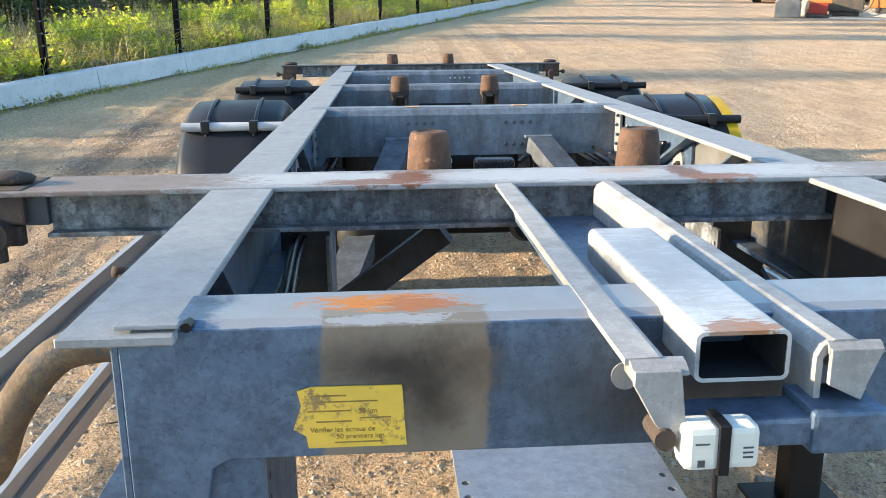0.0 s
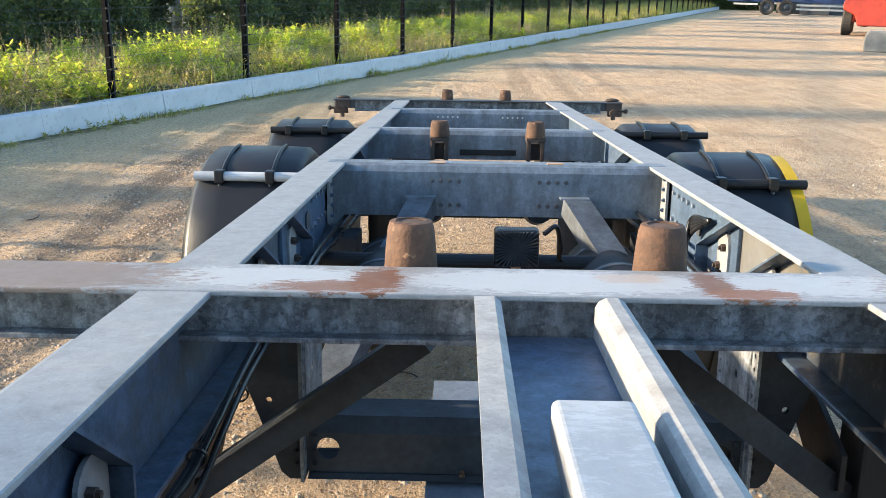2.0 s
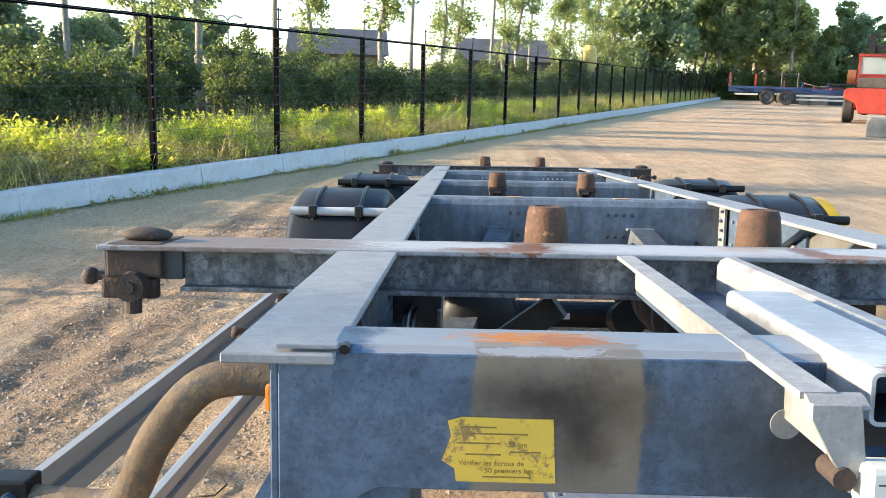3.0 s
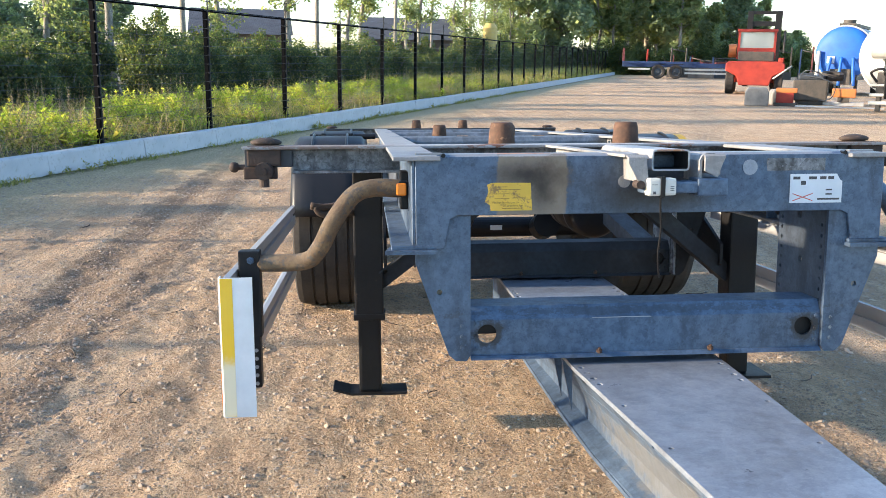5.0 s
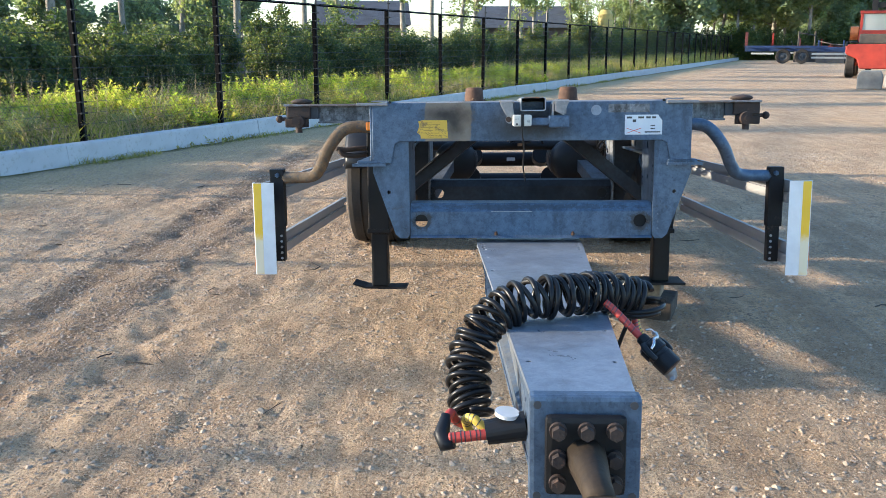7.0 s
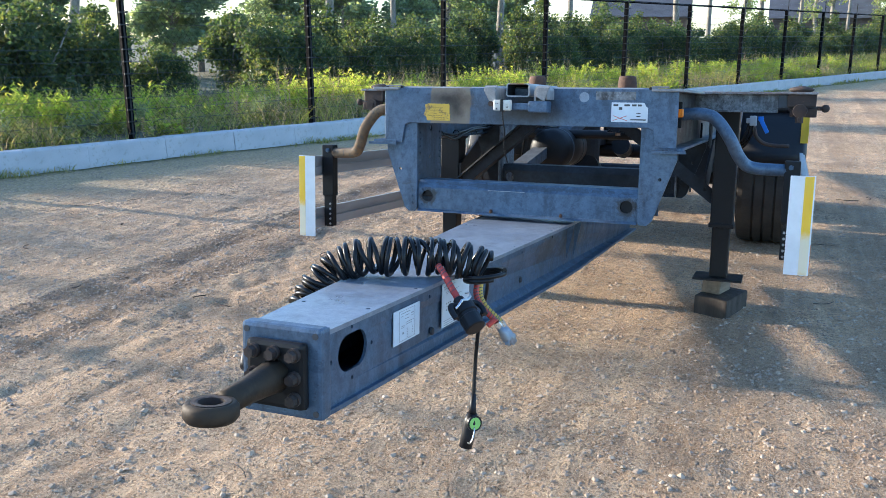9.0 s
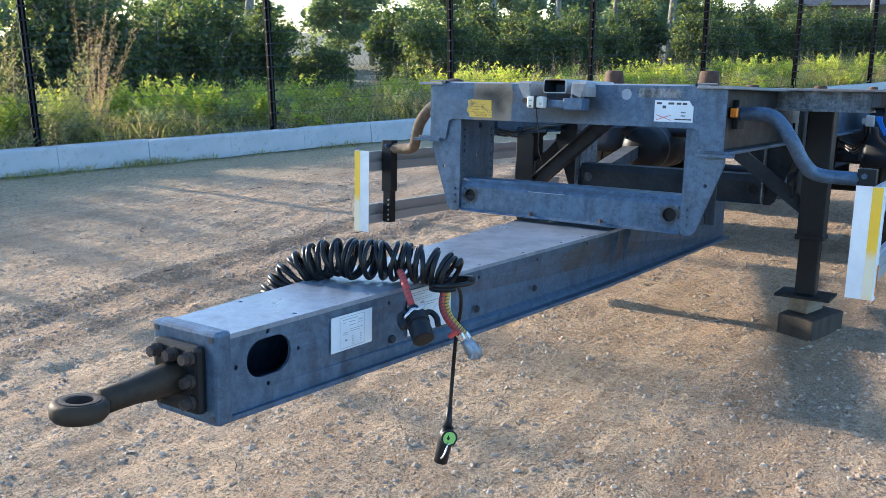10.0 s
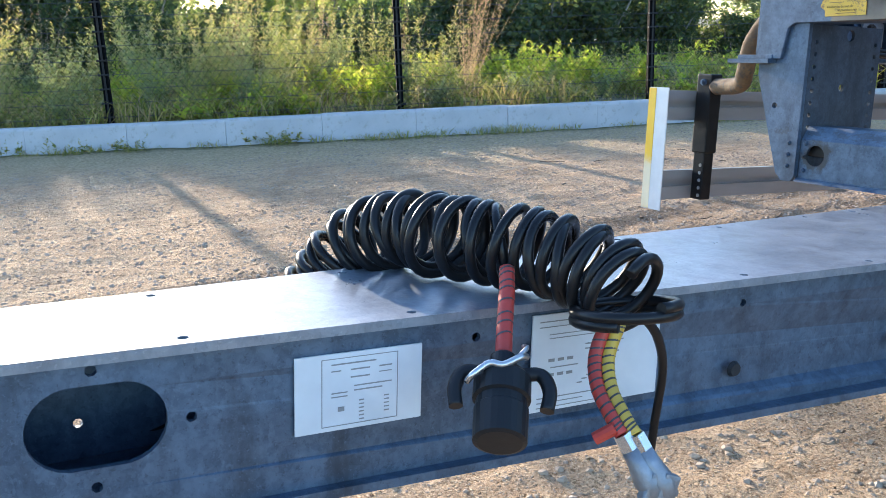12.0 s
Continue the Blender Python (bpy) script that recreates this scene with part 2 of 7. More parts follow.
    b1 = node(nt, "ShaderNodeBump", Strength=1.0, Distance=0.02)
    nt.links.new(height, b1.inputs["Height"])
    b2 = node(nt, "ShaderNodeBump", Strength=1.0, Distance=0.075)
    nt.links.new(clod, b2.inputs["Height"])
    nt.links.new(b2.outputs[0], b1.inputs["Normal"])
    nt.links.new(b1.outputs[0], bsdf.inputs["Normal"])
    return m


# The sky's blue on upright faces is put into this base colour.
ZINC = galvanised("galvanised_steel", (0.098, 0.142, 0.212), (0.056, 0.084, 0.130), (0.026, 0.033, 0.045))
# Paler copy for upper faces: worn zinc with sky sheen in its colour.
ZINC_TOP = galvanised("worn_sky_pale_zinc", (0.255, 0.258, 0.262), (0.205, 0.207, 0.21), (0.15, 0.148, 0.145), 0.55, 0.15, 0.62)
ZINC_DIRTY = galvanised("stained_galvanised_steel", (0.31, 0.325, 0.34), (0.075, 0.08, 0.085), (0.02, 0.018, 0.016), 0.55, 0.15, 0.45)
# Drawbar top plate: colour raised for the sky's reflection on it.
ZINC_BRIGHT = galvanised("sheen_bright_zinc_plate", (0.27, 0.305, 0.36), (0.20, 0.23, 0.28), (0.14, 0.155, 0.18), 0.36, 0.45, 0.62)
ZINC_PALE = galvanised("pale_worn_zinc_rail", (0.32, 0.312, 0.30), (0.235, 0.23, 0.225), (0.16, 0.155, 0.15), 0.6, 0.1, 0.55)
# Posts behind the front beam: darker zinc, shade put into its colour.
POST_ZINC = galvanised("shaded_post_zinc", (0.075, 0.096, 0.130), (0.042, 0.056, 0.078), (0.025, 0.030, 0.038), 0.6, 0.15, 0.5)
GREY_ZINC = galvanised("grey_galvanised_steel", (0.185, 0.215, 0.25), (0.115, 0.135, 0.16), (0.065, 0.07, 0.075), 0.5, 0.2, 0.5)
DULL_ZINC = galvanised("dull_galvanised_steel", (0.10, 0.115, 0.135), (0.06, 0.068, 0.08), (0.035, 0.035, 0.035), 0.6, 0.15, 0.5)
WHITE_WORN = surface("worn_white_zinc", (0.50, 0.495, 0.485), (0.33, 0.33, 0.33), 0.5, 0.1, 5, 70, 0.2, 0.2, spot=(0.30, 0.13, 0.05), spot_at=0.74, spot_scale=9)
RUST = surface("rusty_iron", (0.115, 0.055, 0.028), (0.05, 0.030, 0.021), 0.85, 0.1, 14, 90, 0.6, 0.6, spot=(0.30, 0.16, 0.08), spot_at=0.62, spot_scale=20)
RUST_DARK = surface("dark_rusty_iron", (0.075, 0.045, 0.03), (0.04, 0.032, 0.028), 0.8, 0.2, 14, 90, 0.6, 0.6, spot=(0.16, 0.085, 0.05), spot_at=0.66, spot_scale=20)
RUST_STAIN = surface("rust_stain", (0.46, 0.21, 0.07), (0.35, 0.27, 0.20), 0.75, 0.1, 14, 60, 0.5, 0.3)
BLACK_PAINT = surface("black_painted_steel", (0.006, 0.006, 0.007), (0.013, 0.012, 0.012), 0.5, 0.0, 5, 60, 0.4, 0.2, spot=(0.09, 0.06, 0.04), spot_at=0.7)
GREY_PAINT = surface("grey_painted_steel", (0.05, 0.058, 0.07), (0.03, 0.034, 0.04), 0.5, 0.1, 4, 60, 0.4, 0.2, spot=(0.10, 0.065, 0.045), spot_at=0.7)
# Dark steel; at the second frame and inside the tube it stands for shade.
SHADOW_STEEL = surface("dark_shaded_steel", (0.034, 0.040, 0.049), (0.015, 0.015, 0.016), 0.65, 0.1, 5, 50, 0.5, 0.3)
PLASTIC = surface("black_plastic", (0.009, 0.010, 0.012), (0.016, 0.016, 0.018), 0.45, 0.0, 4, 60, 0.3, 0.1)
RUBBER = surface("tyre_rubber", (0.022, 0.021, 0.020), (0.055, 0.047, 0.040), 0.8, 0.0, 6, 70, 0.4, 0.4)
HOSE = surface("black_hose", (0.007, 0.007, 0.008), (0.012, 0.012, 0.013), 0.33, 0.0, 10, 60, 0.2, 0.05)
ALU = surface("aluminium_profile", (0.43, 0.43, 0.43), (0.31, 0.31, 0.31), 0.48, 0.3, 3, 60, 0.25, 0.05, (1, 0.2, 1))
WHITE = plain("white_reflective_sheet", (0.80, 0.80, 0.79), 0.35)
CREAM = plain("off_white_plastic", (0.66, 0.65, 0.58), 0.4)
YELLOW = plain("yellow_reflective_sheet", (0.80, 0.55, 0.03), 0.35)
ORANGE = plain("orange_reflector", (0.85, 0.25, 0.02), 0.25)
STICKER = surface("weathered_yellow_sticker", (0.72, 0.47, 0.045), (0.55, 0.36, 0.05), 0.55, 0, 8, 60, 0.2, 0.1, spot=(0.20, 0.13, 0.06), spot_at=0.58, spot_scale=34)
STICKER_WHITE = surface("white_sticker", (0.66, 0.70, 0.73), (0.55, 0.59, 0.63), 0.4, 0, 8, 60, 0.2, 0.05)
INK = plain("dark_print_and_hole", (0.06, 0.06, 0.065), 0.5)
YELLOW_INK = plain("browned_print", (0.24, 0.15, 0.03), 0.5)
FAINT_INK = plain("faded_print", (0.26, 0.27, 0.28), 0.5)
RED_INK = plain("red_print", (0.55, 0.10, 0.08), 0.5)
RED_HOSE = surface("red_hose_guard", (0.50, 0.055, 0.035), (0.34, 0.04, 0.03), 0.5, 0, 12, 60, 0.3, 0.1)
YELLOW_HOSE = surface("yellow_hose_guard", (0.62, 0.43, 0.05), (0.45, 0.31, 0.05), 0.5, 0, 12, 60, 0.3, 0.1)
CHROME = surface("bright_metal", (0.66, 0.66, 0.67), (0.5, 0.5, 0.5), 0.28, 0.9, 12, 60, 0.2, 0.05)
GREEN = plain("green_cap", (0.30, 0.55, 0.12), 0.45)
WOOD = surface("old_timber", (0.070, 0.052, 0.038), (0.032, 0.026, 0.021), 0.85, 0, 3, 40, 0.6, 0.5, (6, 6, 1))
PIPE_RUSTY = surface("rust_bloomed_pipe", (0.23, 0.16, 0.085), (0.13, 0.085, 0.05), 0.8, 0.1, 22, 110, 0.8, 0.6, spot=(0.10, 0.085, 0.07), spot_at=0.55, spot_scale=42)
CONCRETE = surface("kerb_concrete", (0.50, 0.50, 0.50), (0.40, 0.405, 0.41), 0.85, 0, 2, 60, 0.3, 0.3, spot=(0.36, 0.36, 0.33), spot_at=0.60, spot_scale=16)
SOIL = surface("verge_soil", (0.12, 0.10, 0.055), (0.07, 0.075, 0.03), 0.95, 0, 2, 30, 0.5, 0.6)
FENCE_BLACK = plain("black_fence_coating", (0.004, 0.0042, 0.005), 0.9)
FENCE_BLACK.node_tree.nodes["Principled BSDF"].inputs["Specular IOR Level"].default_value = 0.06
WIRE = plain("fence_wire", (0.10, 0.105, 0.11), 0.45, 0.5)
MESH_WIRE = plain("chain_link_wire", (0.035, 0.037, 0.038), 0.55, 0.2)
INSULATOR = plain("dark_insulator", (0.02, 0.02, 0.02), 0.6)
BARK = surface("poplar_bark", (0.34, 0.31, 0.26), (0.16, 0.14, 0.11), 0.9, 0, 5, 30, 0.5, 0.5, (2, 2, 0.6))
LEAF = leafy("poplar_leaves", [(0.11, 0.145, 0.075), (0.17, 0.20, 0.09), (0.13, 0.165, 0.08), (0.25, 0.26, 0.12)], 0.5)
# Paler than the hedge: back light put into the leaf colour.
SUN_LEAF = leafy("backlit_shrub_leaves", [(0.16, 0.20, 0.09), (0.26, 0.29, 0.12), (0.20, 0.24, 0.10), (0.34, 0.34, 0.16)], 0.7)
# Far leaves paler and bluer: distance haze put into the colour.
FAR_LEAF = leafy("hazed_tree_leaves", [(0.13, 0.17, 0.13), (0.19, 0.235, 0.15), (0.155, 0.20, 0.14), (0.26, 0.29, 0.17)], 0.5)
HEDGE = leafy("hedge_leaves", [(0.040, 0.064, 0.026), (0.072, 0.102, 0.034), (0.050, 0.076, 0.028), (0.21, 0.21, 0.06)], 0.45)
GRASS = leafy("grass_blades", [(0.080, 0.098, 0.024), (0.20, 0.215, 0.045), (0.115, 0.132, 0.032), (0.37, 0.30, 0.15), (0.24, 0.245, 0.055), (0.27, 0.19, 0.11)], 0.45)
BROAD = leafy("broad_weed_leaves", [(0.15, 0.21, 0.03), (0.32, 0.36, 0.05), (0.20, 0.26, 0.04), (0.40, 0.38, 0.09), (0.25, 0.21, 0.07)], 0.6)
STRAW = leafy("dry_stalks", [(0.27, 0.205, 0.125), (0.38, 0.30, 0.19), (0.20, 0.15, 0.10), (0.33, 0.28, 0.16)], 0.45, (1.0, 0.9, 0.7))
SAGE = leafy("grey_green_weeds", [(0.13, 0.155, 0.085), (0.20, 0.225, 0.12), (0.16, 0.18, 0.10), (0.26, 0.27, 0.15)], 0.45)
TALL_WEED = leafy("tall_weed_leaves", [(0.13, 0.155, 0.06), (0.21, 0.225, 0.08), (0.29, 0.28, 0.12), (0.33, 0.27, 0.16), (0.16, 0.18, 0.085)], 0.42)
WEED = leafy("dry_weeds", [(0.20, 0.23, 0.05), (0.34, 0.33, 0.10), (0.42, 0.36, 0.17), (0.28, 0.20, 0.10), (0.27, 0.30, 0.07)], 0.5)
EARTH = earth("sandy_gravel")
TWIG = surface("dry_twig", (0.10, 0.07, 0.045), (0.05, 0.038, 0.028), 0.9, 0, 10, 60, 0.3, 0.2)
STONE = surface("gravel_stones", (0.50, 0.40, 0.29), (0.28, 0.215, 0.16), 0.9, 0, 3, 40, 0.3, 0.3)


# ---- mesh helpers ----
from mathutils.geometry import tessellate_polygon


def part(name, bm, material, parent=None, label="", smooth=False):
    me = bpy.data.meshes.new(name)
    bm.to_mesh(me)
    bm.free()
    me.materials.append(material)
    if smooth:
        for p in me.polygons:
            p.use_smooth = True
    ob = new(name, me)
    ob.parent = parent
    if label:
        ob["label"] = label
    return ob


def raw(name, verts, faces, material, parent=None, label=""):
    me = bpy.data.meshes.new(name)
    me.from_pydata(verts, [], faces)
    me.materials.append(material)
    ob = new(name, me)
    ob.parent = parent
    if label:
        ob["label"] = label
    return ob


def thing(name, m, label, category, group="", kind=""):
    ob = new(name)
    ob.matrix_world = m
    ob.empty_display_size = 0.1
    return tagged(ob, label, category, group, kind)


def box(bm, x0, x1, y0, y1, z0, z1, bevel=0.0, m=None):
    made = bmesh.ops.create_cube(bm, size=1.0)
    vs = made["verts"]
    bmesh.ops.transform(bm, matrix=Matrix.Translation(((x0 + x1) / 2, (y0 + y1) / 2, (z0 + z1) / 2)) @ Matrix.Diagonal((x1 - x0, y1 - y0, z1 - z0, 1)), verts=vs)
    if bevel:
        es = list({e for v in vs for e in v.link_edges})
        r = bmesh.ops.bevel(bm, geom=es, offset=bevel, segments=2, affect="EDGES", profile=0.6)
        vs = list({v for f in r["faces"] for v in f.verts} | {v for v in vs if v.is_valid})
    if m:
        bmesh.ops.transform(bm, matrix=m, verts=[v for v in vs if v.is_valid])
    return bm


def boxes(*dims, bevel=0.003):
    bm = bmesh.new()
    for d in dims:
        box(bm, *d, bevel=bevel)
    return bm


def prism(bm, poly, axis, lo, hi, bevel=0.0):
    """A flat outline of (u, v) pairs pushed out along an axis: x takes (y, z), y takes (x, z), z takes (x, y)."""
    def at(u, v, w):
        return {"x": (w, u, v), "y": (u, w, v), "z": (u, v, w)}[axis]
    a = [bm.verts.new(at(u, v, lo)) for u, v in poly]
    b = [bm.verts.new(at(u, v, hi)) for u, v in poly]
    faces = [bm.faces.new(a), bm.faces.new(b[::-1])]
    n = len(poly)
    for i in range(n):
        faces.append(bm.faces.new((a[(i + 1) % n], a[i], b[i], b[(i + 1) % n])))
    bmesh.ops.recalc_face_normals(bm, faces=faces)
    if bevel:
        es = list({e for f in faces for e in f.edges})
        bmesh.ops.bevel(bm, geom=es, offset=bevel, segments=1, affect="EDGES")
    return bm


def ring_of(u, v, ru, rv=None, n=14):
    """A hole's outline: a circle, or a slot ru long and rv high."""
    rv = ru if rv is None else rv
    out = []
    for k in range(n):
        a = 2 * math.pi * (k + 0.5) / n
        out.append((u + (ru - rv) * (1 if math.cos(a) > 0 else -1) + rv * math.cos(a), v + rv * math.sin(a)))
    return out


def plate(bm, outline, holes, axis, lo, hi, warp=None):
    """A flat plate with holes through it; warp moves each corner."""
    def at(u, v, w):
        p = Vector({"x": (w, u, v), "y": (u, w, v), "z": (u, v, w)}[axis])
        return warp(p) if warp else p
    loops = [outline] + list(holes)
    flat = [q for lp in loops for q in lp]
    tris = tessellate_polygon([[Vector((u, v, 0)) for u, v in lp] for lp in loops])
    a = [bm.verts.new(at(u, v, lo)) for u, v in flat]
    b = [bm.verts.new(at(u, v, hi)) for u, v in flat]
    faces = []
    for t in tris:
        if len(set(t)) == 3:
            faces.append(bm.faces.new([a[i] for i in t]))
            faces.append(bm.faces.new([b[i] for i in reversed(t)]))
    n = 0
    for lp in loops:
        for i in range(len(lp)):
            j = (i + 1) % len(lp)
            faces.append(bm.faces.new((a[n + i], a[n + j], b[n + j], b[n + i])))
        n += len(lp)
    bmesh.ops.recalc_face_normals(bm, faces=faces)
    return bm


def rod(bm, a, b, r0, r1=None, segs=16, caps=True):
    """A round bar or cone from a to b."""
    a, b = Vector(a), Vector(b)
    r1 = r0 if r1 is None else r1
    made = bmesh.ops.create_cone(bm, cap_ends=caps, segments=segs, radius1=r0, radius2=r1, depth=(b - a).length)
    q = (b - a).to_track_quat("Z", "Y").to_matrix().to_4x4()
    bmesh.ops.transform(bm, matrix=Matrix.Translation((a + b) / 2) @ q, verts=made["verts"])
    return bm


def lathe(bm, profile, segs=28, m=None, loop=False):
    """A turned body: profile of (radius, height), round z; a loop is a ring with a hole."""
    rings = []
    for r, z in profile:
        rings.append([bm.verts.new((r * math.cos(2 * math.pi * i / segs), r * math.sin(2 * math.pi * i / segs), z)) for i in range(segs)])
    faces = []
    for p, q in zip(rings, rings[1:] + rings[:1] if loop else rings[1:]):
        for i in range(segs):
            j = (i + 1) % segs
            faces.append(bm.faces.new((p[i], p[j], q[j], q[i])))
    for ring in () if loop else (rings[0][::-1], rings[-1]):
        faces.append(bm.faces.new(ring))
    bmesh.ops.recalc_face_normals(bm, faces=faces)
    if m:
        bmesh.ops.transform(bm, matrix=m, verts=[v for ring in rings for v in ring])
    return bm


def curve_points(points, steps=8):
    """A smooth way through the points."""
    p = [Vector(q) for q in points]
    p = [p[0] * 2 - p[1]] + p + [p[-1] * 2 - p[-2]]
    out = []
    for i in range(1, len(p) - 2):
        for s in range(steps):
            t = s / steps
            out.append(0.5 * (2 * p[i] + (p[i + 1] - p[i - 1]) * t + (2 * p[i - 1] - 5 * p[i] + 4 * p[i + 1] - p[i + 2]) * t * t + (3 * p[i] - p[i - 1] - 3 * p[i + 1] + p[i + 2]) * t ** 3))
    return out + [p[-2]]


def tube(bm, points, radius, segs=10, caps=True):
    """A round tube along the points; radius is a number or one per point."""
    pts = [Vector(q) for q in points]
    n = len(pts)
    rads = [radius] * n if isinstance(radius, (int, float)) else radius
    side = Vector((0, 0, 1))
    rings = []
    for i, q in enumerate(pts):
        d = (pts[min(i + 1, n - 1)] - pts[max(i - 1, 0)]).normalized()
        side = (side - d * side.dot(d))
        if side.length < 1e-4:
            side = Vector((1, 0, 0)) - d * d.x
        side.normalize()
        up = d.cross(side)
        rings.append([bm.verts.new(q + (side * math.cos(2 * math.pi * k / segs) + up * math.sin(2 * math.pi * k / segs)) * rads[i]) for k in range(segs)])
    for p, q in zip(rings, rings[1:]):
        for k in range(segs):
            j = (k + 1) % segs
            f = bm.faces.new((p[k], p[j], q[j], q[k]))
            f.smooth = True
    if caps:
        bm.faces.new(rings[0][::-1])
        bm.faces.new(rings[-1])
    return bm


# ---- ground ----
def spread(lo, hi, near, far, fine, growth=1.13):
    """Steps fine between near and far, growing outwards to lo and hi."""
    mid = list(np.arange(near, far + fine / 2, fine))
    out, step, at = [], fine, mid[-1]
    while at < hi:
        step *= growth
        at += step
        out.append(at)
    low, step, at = [], fine, mid[0]
    while at > lo:
        step *= growth
        at -= step
        low.append(at)
    return np.array(low[::-1] + mid + out)


# The fence's own axes: y along it, x towards the yard; the kerb's face is at x = 0.
FENCE = pose(-4.25, 9.22, 0, 0, 0, -20.9)
TO_FENCE = FENCE.inverted()


def lie(x, y):
    """The ground's height: gentle swells and wheel ruts near the trailer."""
    z = 0.02 * noise.noise((x * 0.35, y * 0.35, 3.1)) + 0.007 * noise.noise((x * 1.7, y * 1.7, 7.7)) + 0.004 * noise.noise((x * 7, y * 7, 1.2))
    rough = 0.3 + max(0.0, min(0.7, 0.35 + 1.2 * noise.noise((x * 0.55, y * 0.4, 5.5)))) + 0.5 * math.exp(-((x + 2.3) / 0.9) ** 2)
    z += rough * (0.010 * noise.noise((x * 5.5, y * 3.2, 8.1)) + 0.0085 * noise.noise((x * 12, y * 8, 2.9)))
    for at, lean, deep in ((-2.66, 0.0, 0.014), (-1.95, 0.0, 0.010), (-3.4, 0.03, 0.010), (2.6, -0.03, 0.010)):
        d = x - at - lean * (y - 2) - 0.12 * noise.noise((y * 0.4, at, 0))
        z -= deep * math.exp(-(d / 0.17) ** 2)
        z += 0.25 * deep * math.exp(-((abs(d) - 0.3) / 0.1) ** 2)
        z += 0.010 * math.exp(-(d / 0.22) ** 2) * noise.noise((x * 9, y * 9, at))
    return z


xs, ys = spread(-900, 900, -5.0, 2.8, 0.032, 1.06), spread(-300, 1500, -3.8, 5.5, 0.032, 1.06)
gv = [(x, y, lie(x, y) if -12 < x < 12 and -12 < y < 20 else 0.0) for y in ys for x in xs]
w = len(xs)
gf = [(j * w + i, j * w + i + 1, (j + 1) * w + i + 1, (j + 1) * w + i) for j in range(len(ys) - 1) for i in range(w - 1)]
ground = tagged(raw("ground", gv, gf, EARTH), "sandy gravel yard with wheel ruts and loose stones", "ground", kind="structure")
for p in ground.data.polygons:
    p.use_smooth = True


def pebbles(name, count, area, size, seed, keep=None, material=None, label="loose grey and tan gravel stones on the sand", category="gravel"):
    rnd = random.Random(seed)
    vs, fs = [], []
    base = [Vector((math.cos(a), math.sin(a), 0)) for a in (0.2, 1.1, 2.3, 3.3, 4.1, 5.4)] + [Vector((math.cos(a) * 0.6, math.sin(a) * 0.6, 0.75)) for a in (0.6, 2.6, 4.7)]
    tri = ((0, 1, 6), (1, 2, 7, 6), (2, 3, 7), (3, 4, 8, 7), (4, 5, 8), (5, 0, 6, 8), (6, 7, 8))
    while len(vs) < count * len(base):
        x, y = rnd.uniform(*area[0]), rnd.uniform(*area[1])
        if keep and not keep(x, y):
            continue
        s = size[0] + (size[1] - size[0]) * rnd.random() ** 4
        m = Matrix.Translation((x, y, lie(x, y) - s * 0.22)) @ Euler((rnd.gauss(0, 0.3), rnd.gauss(0, 0.3), rnd.uniform(0, 6.3))).to_matrix().to_4x4() @ Matrix.Diagonal((s, s * rnd.uniform(0.6, 1), s * rnd.uniform(0.5, 0.9), 1))
        n = len(vs)
        vs += [tuple(m @ v) for v in base]
        fs += [tuple(n + k for k in t) for t in tri]
    return tagged(raw(name, vs, fs, material or STONE), label, category, kind="stuff")


def in_yard(x, y):
    return (TO_FENCE @ Vector((x, y, 0))).x > 0.15


pebbles("gravel", 68000, ((-7.0, 4.5), (-4.5, 8)), (0.004, 0.020), 3, in_yard)
pebbles("gravel", 46000, ((-4.2, 2.5), (-4.0, 3.0)), (0.003, 0.011), 4, in_yard)


CLOD = surface("crumbled_earth", (0.34, 0.24, 0.16), (0.22, 0.155, 0.105), 0.95, 0, 4, 60, 0.4, 0.5)


def in_track(x, y):
    """Where wheels have thrown up crumbs of earth."""
    d = x + 2.54 + 0.10 * noise.noise((y * 0.5, 1.0, 0))
    return noise.noise((x * 2.2, y * 1.1, 4.0)) > -0.25 and 0.08 < abs(d) < 0.42


def churned(x, y):
    return noise.noise((x * 1.3, y * 1.3, 9.0)) > 0.38


pebbles("earth_clods", 9000, ((-3.1, -2.0), (-3.0, 8.0)), (0.004, 0.020), 6, in_track, CLOD, "brown crumbled earth thrown up along the wheel track", "earth")
pebbles("earth_clods", 7000, ((-4.5, 2.5), (-3.5, 5.0)), (0.004, 0.015), 7, churned, CLOD, "brown crumbs of earth on the sand", "earth")

# dry twigs and stalks blown over the yard
rnd = random.Random(8)
bm = bmesh.new()
for _ in range(60):
    x, y, a = rnd.uniform(-5, 2.5), rnd.uniform(-3.6, 5), rnd.uniform(0, 6.28)
    n = rnd.uniform(0.015, 0.07)
    bend = rnd.gauss(0, 0.35)
    tube(bm, [(x + n * k * math.cos(a + bend * k), y + n * k * math.sin(a + bend * k), lie(x, y) + 0.007) for k in range(4)], rnd.uniform(0.0015, 0.004), 5)
tagged(part("dry_twigs", bm, TWIG), "dry brown twigs and stalks scattered on the sand", "twigs", kind="stuff")


# ---- kerb, verge and fence ----
def kerb_piece(y0, y1, twist):
    bm = bmesh.new()
    prism(bm, [(0.0, -0.05), (-0.035, 0.24), (-0.05, 0.262), (-0.17, 0.268), (-0.185, 0.25), (-0.2, -0.05)], "y", y0 + 0.0012, y1 - 0.0012, 0.004)
    return bm


kerb = thing("kerb", FENCE, "pale concrete kerb stones edging the yard", "kerb", kind="structure")
rnd = random.Random(5)
stones = [part("kerb_stone", kerb_piece(0, 1.0, 0), CONCRETE)]
stones[0].parent = kerb
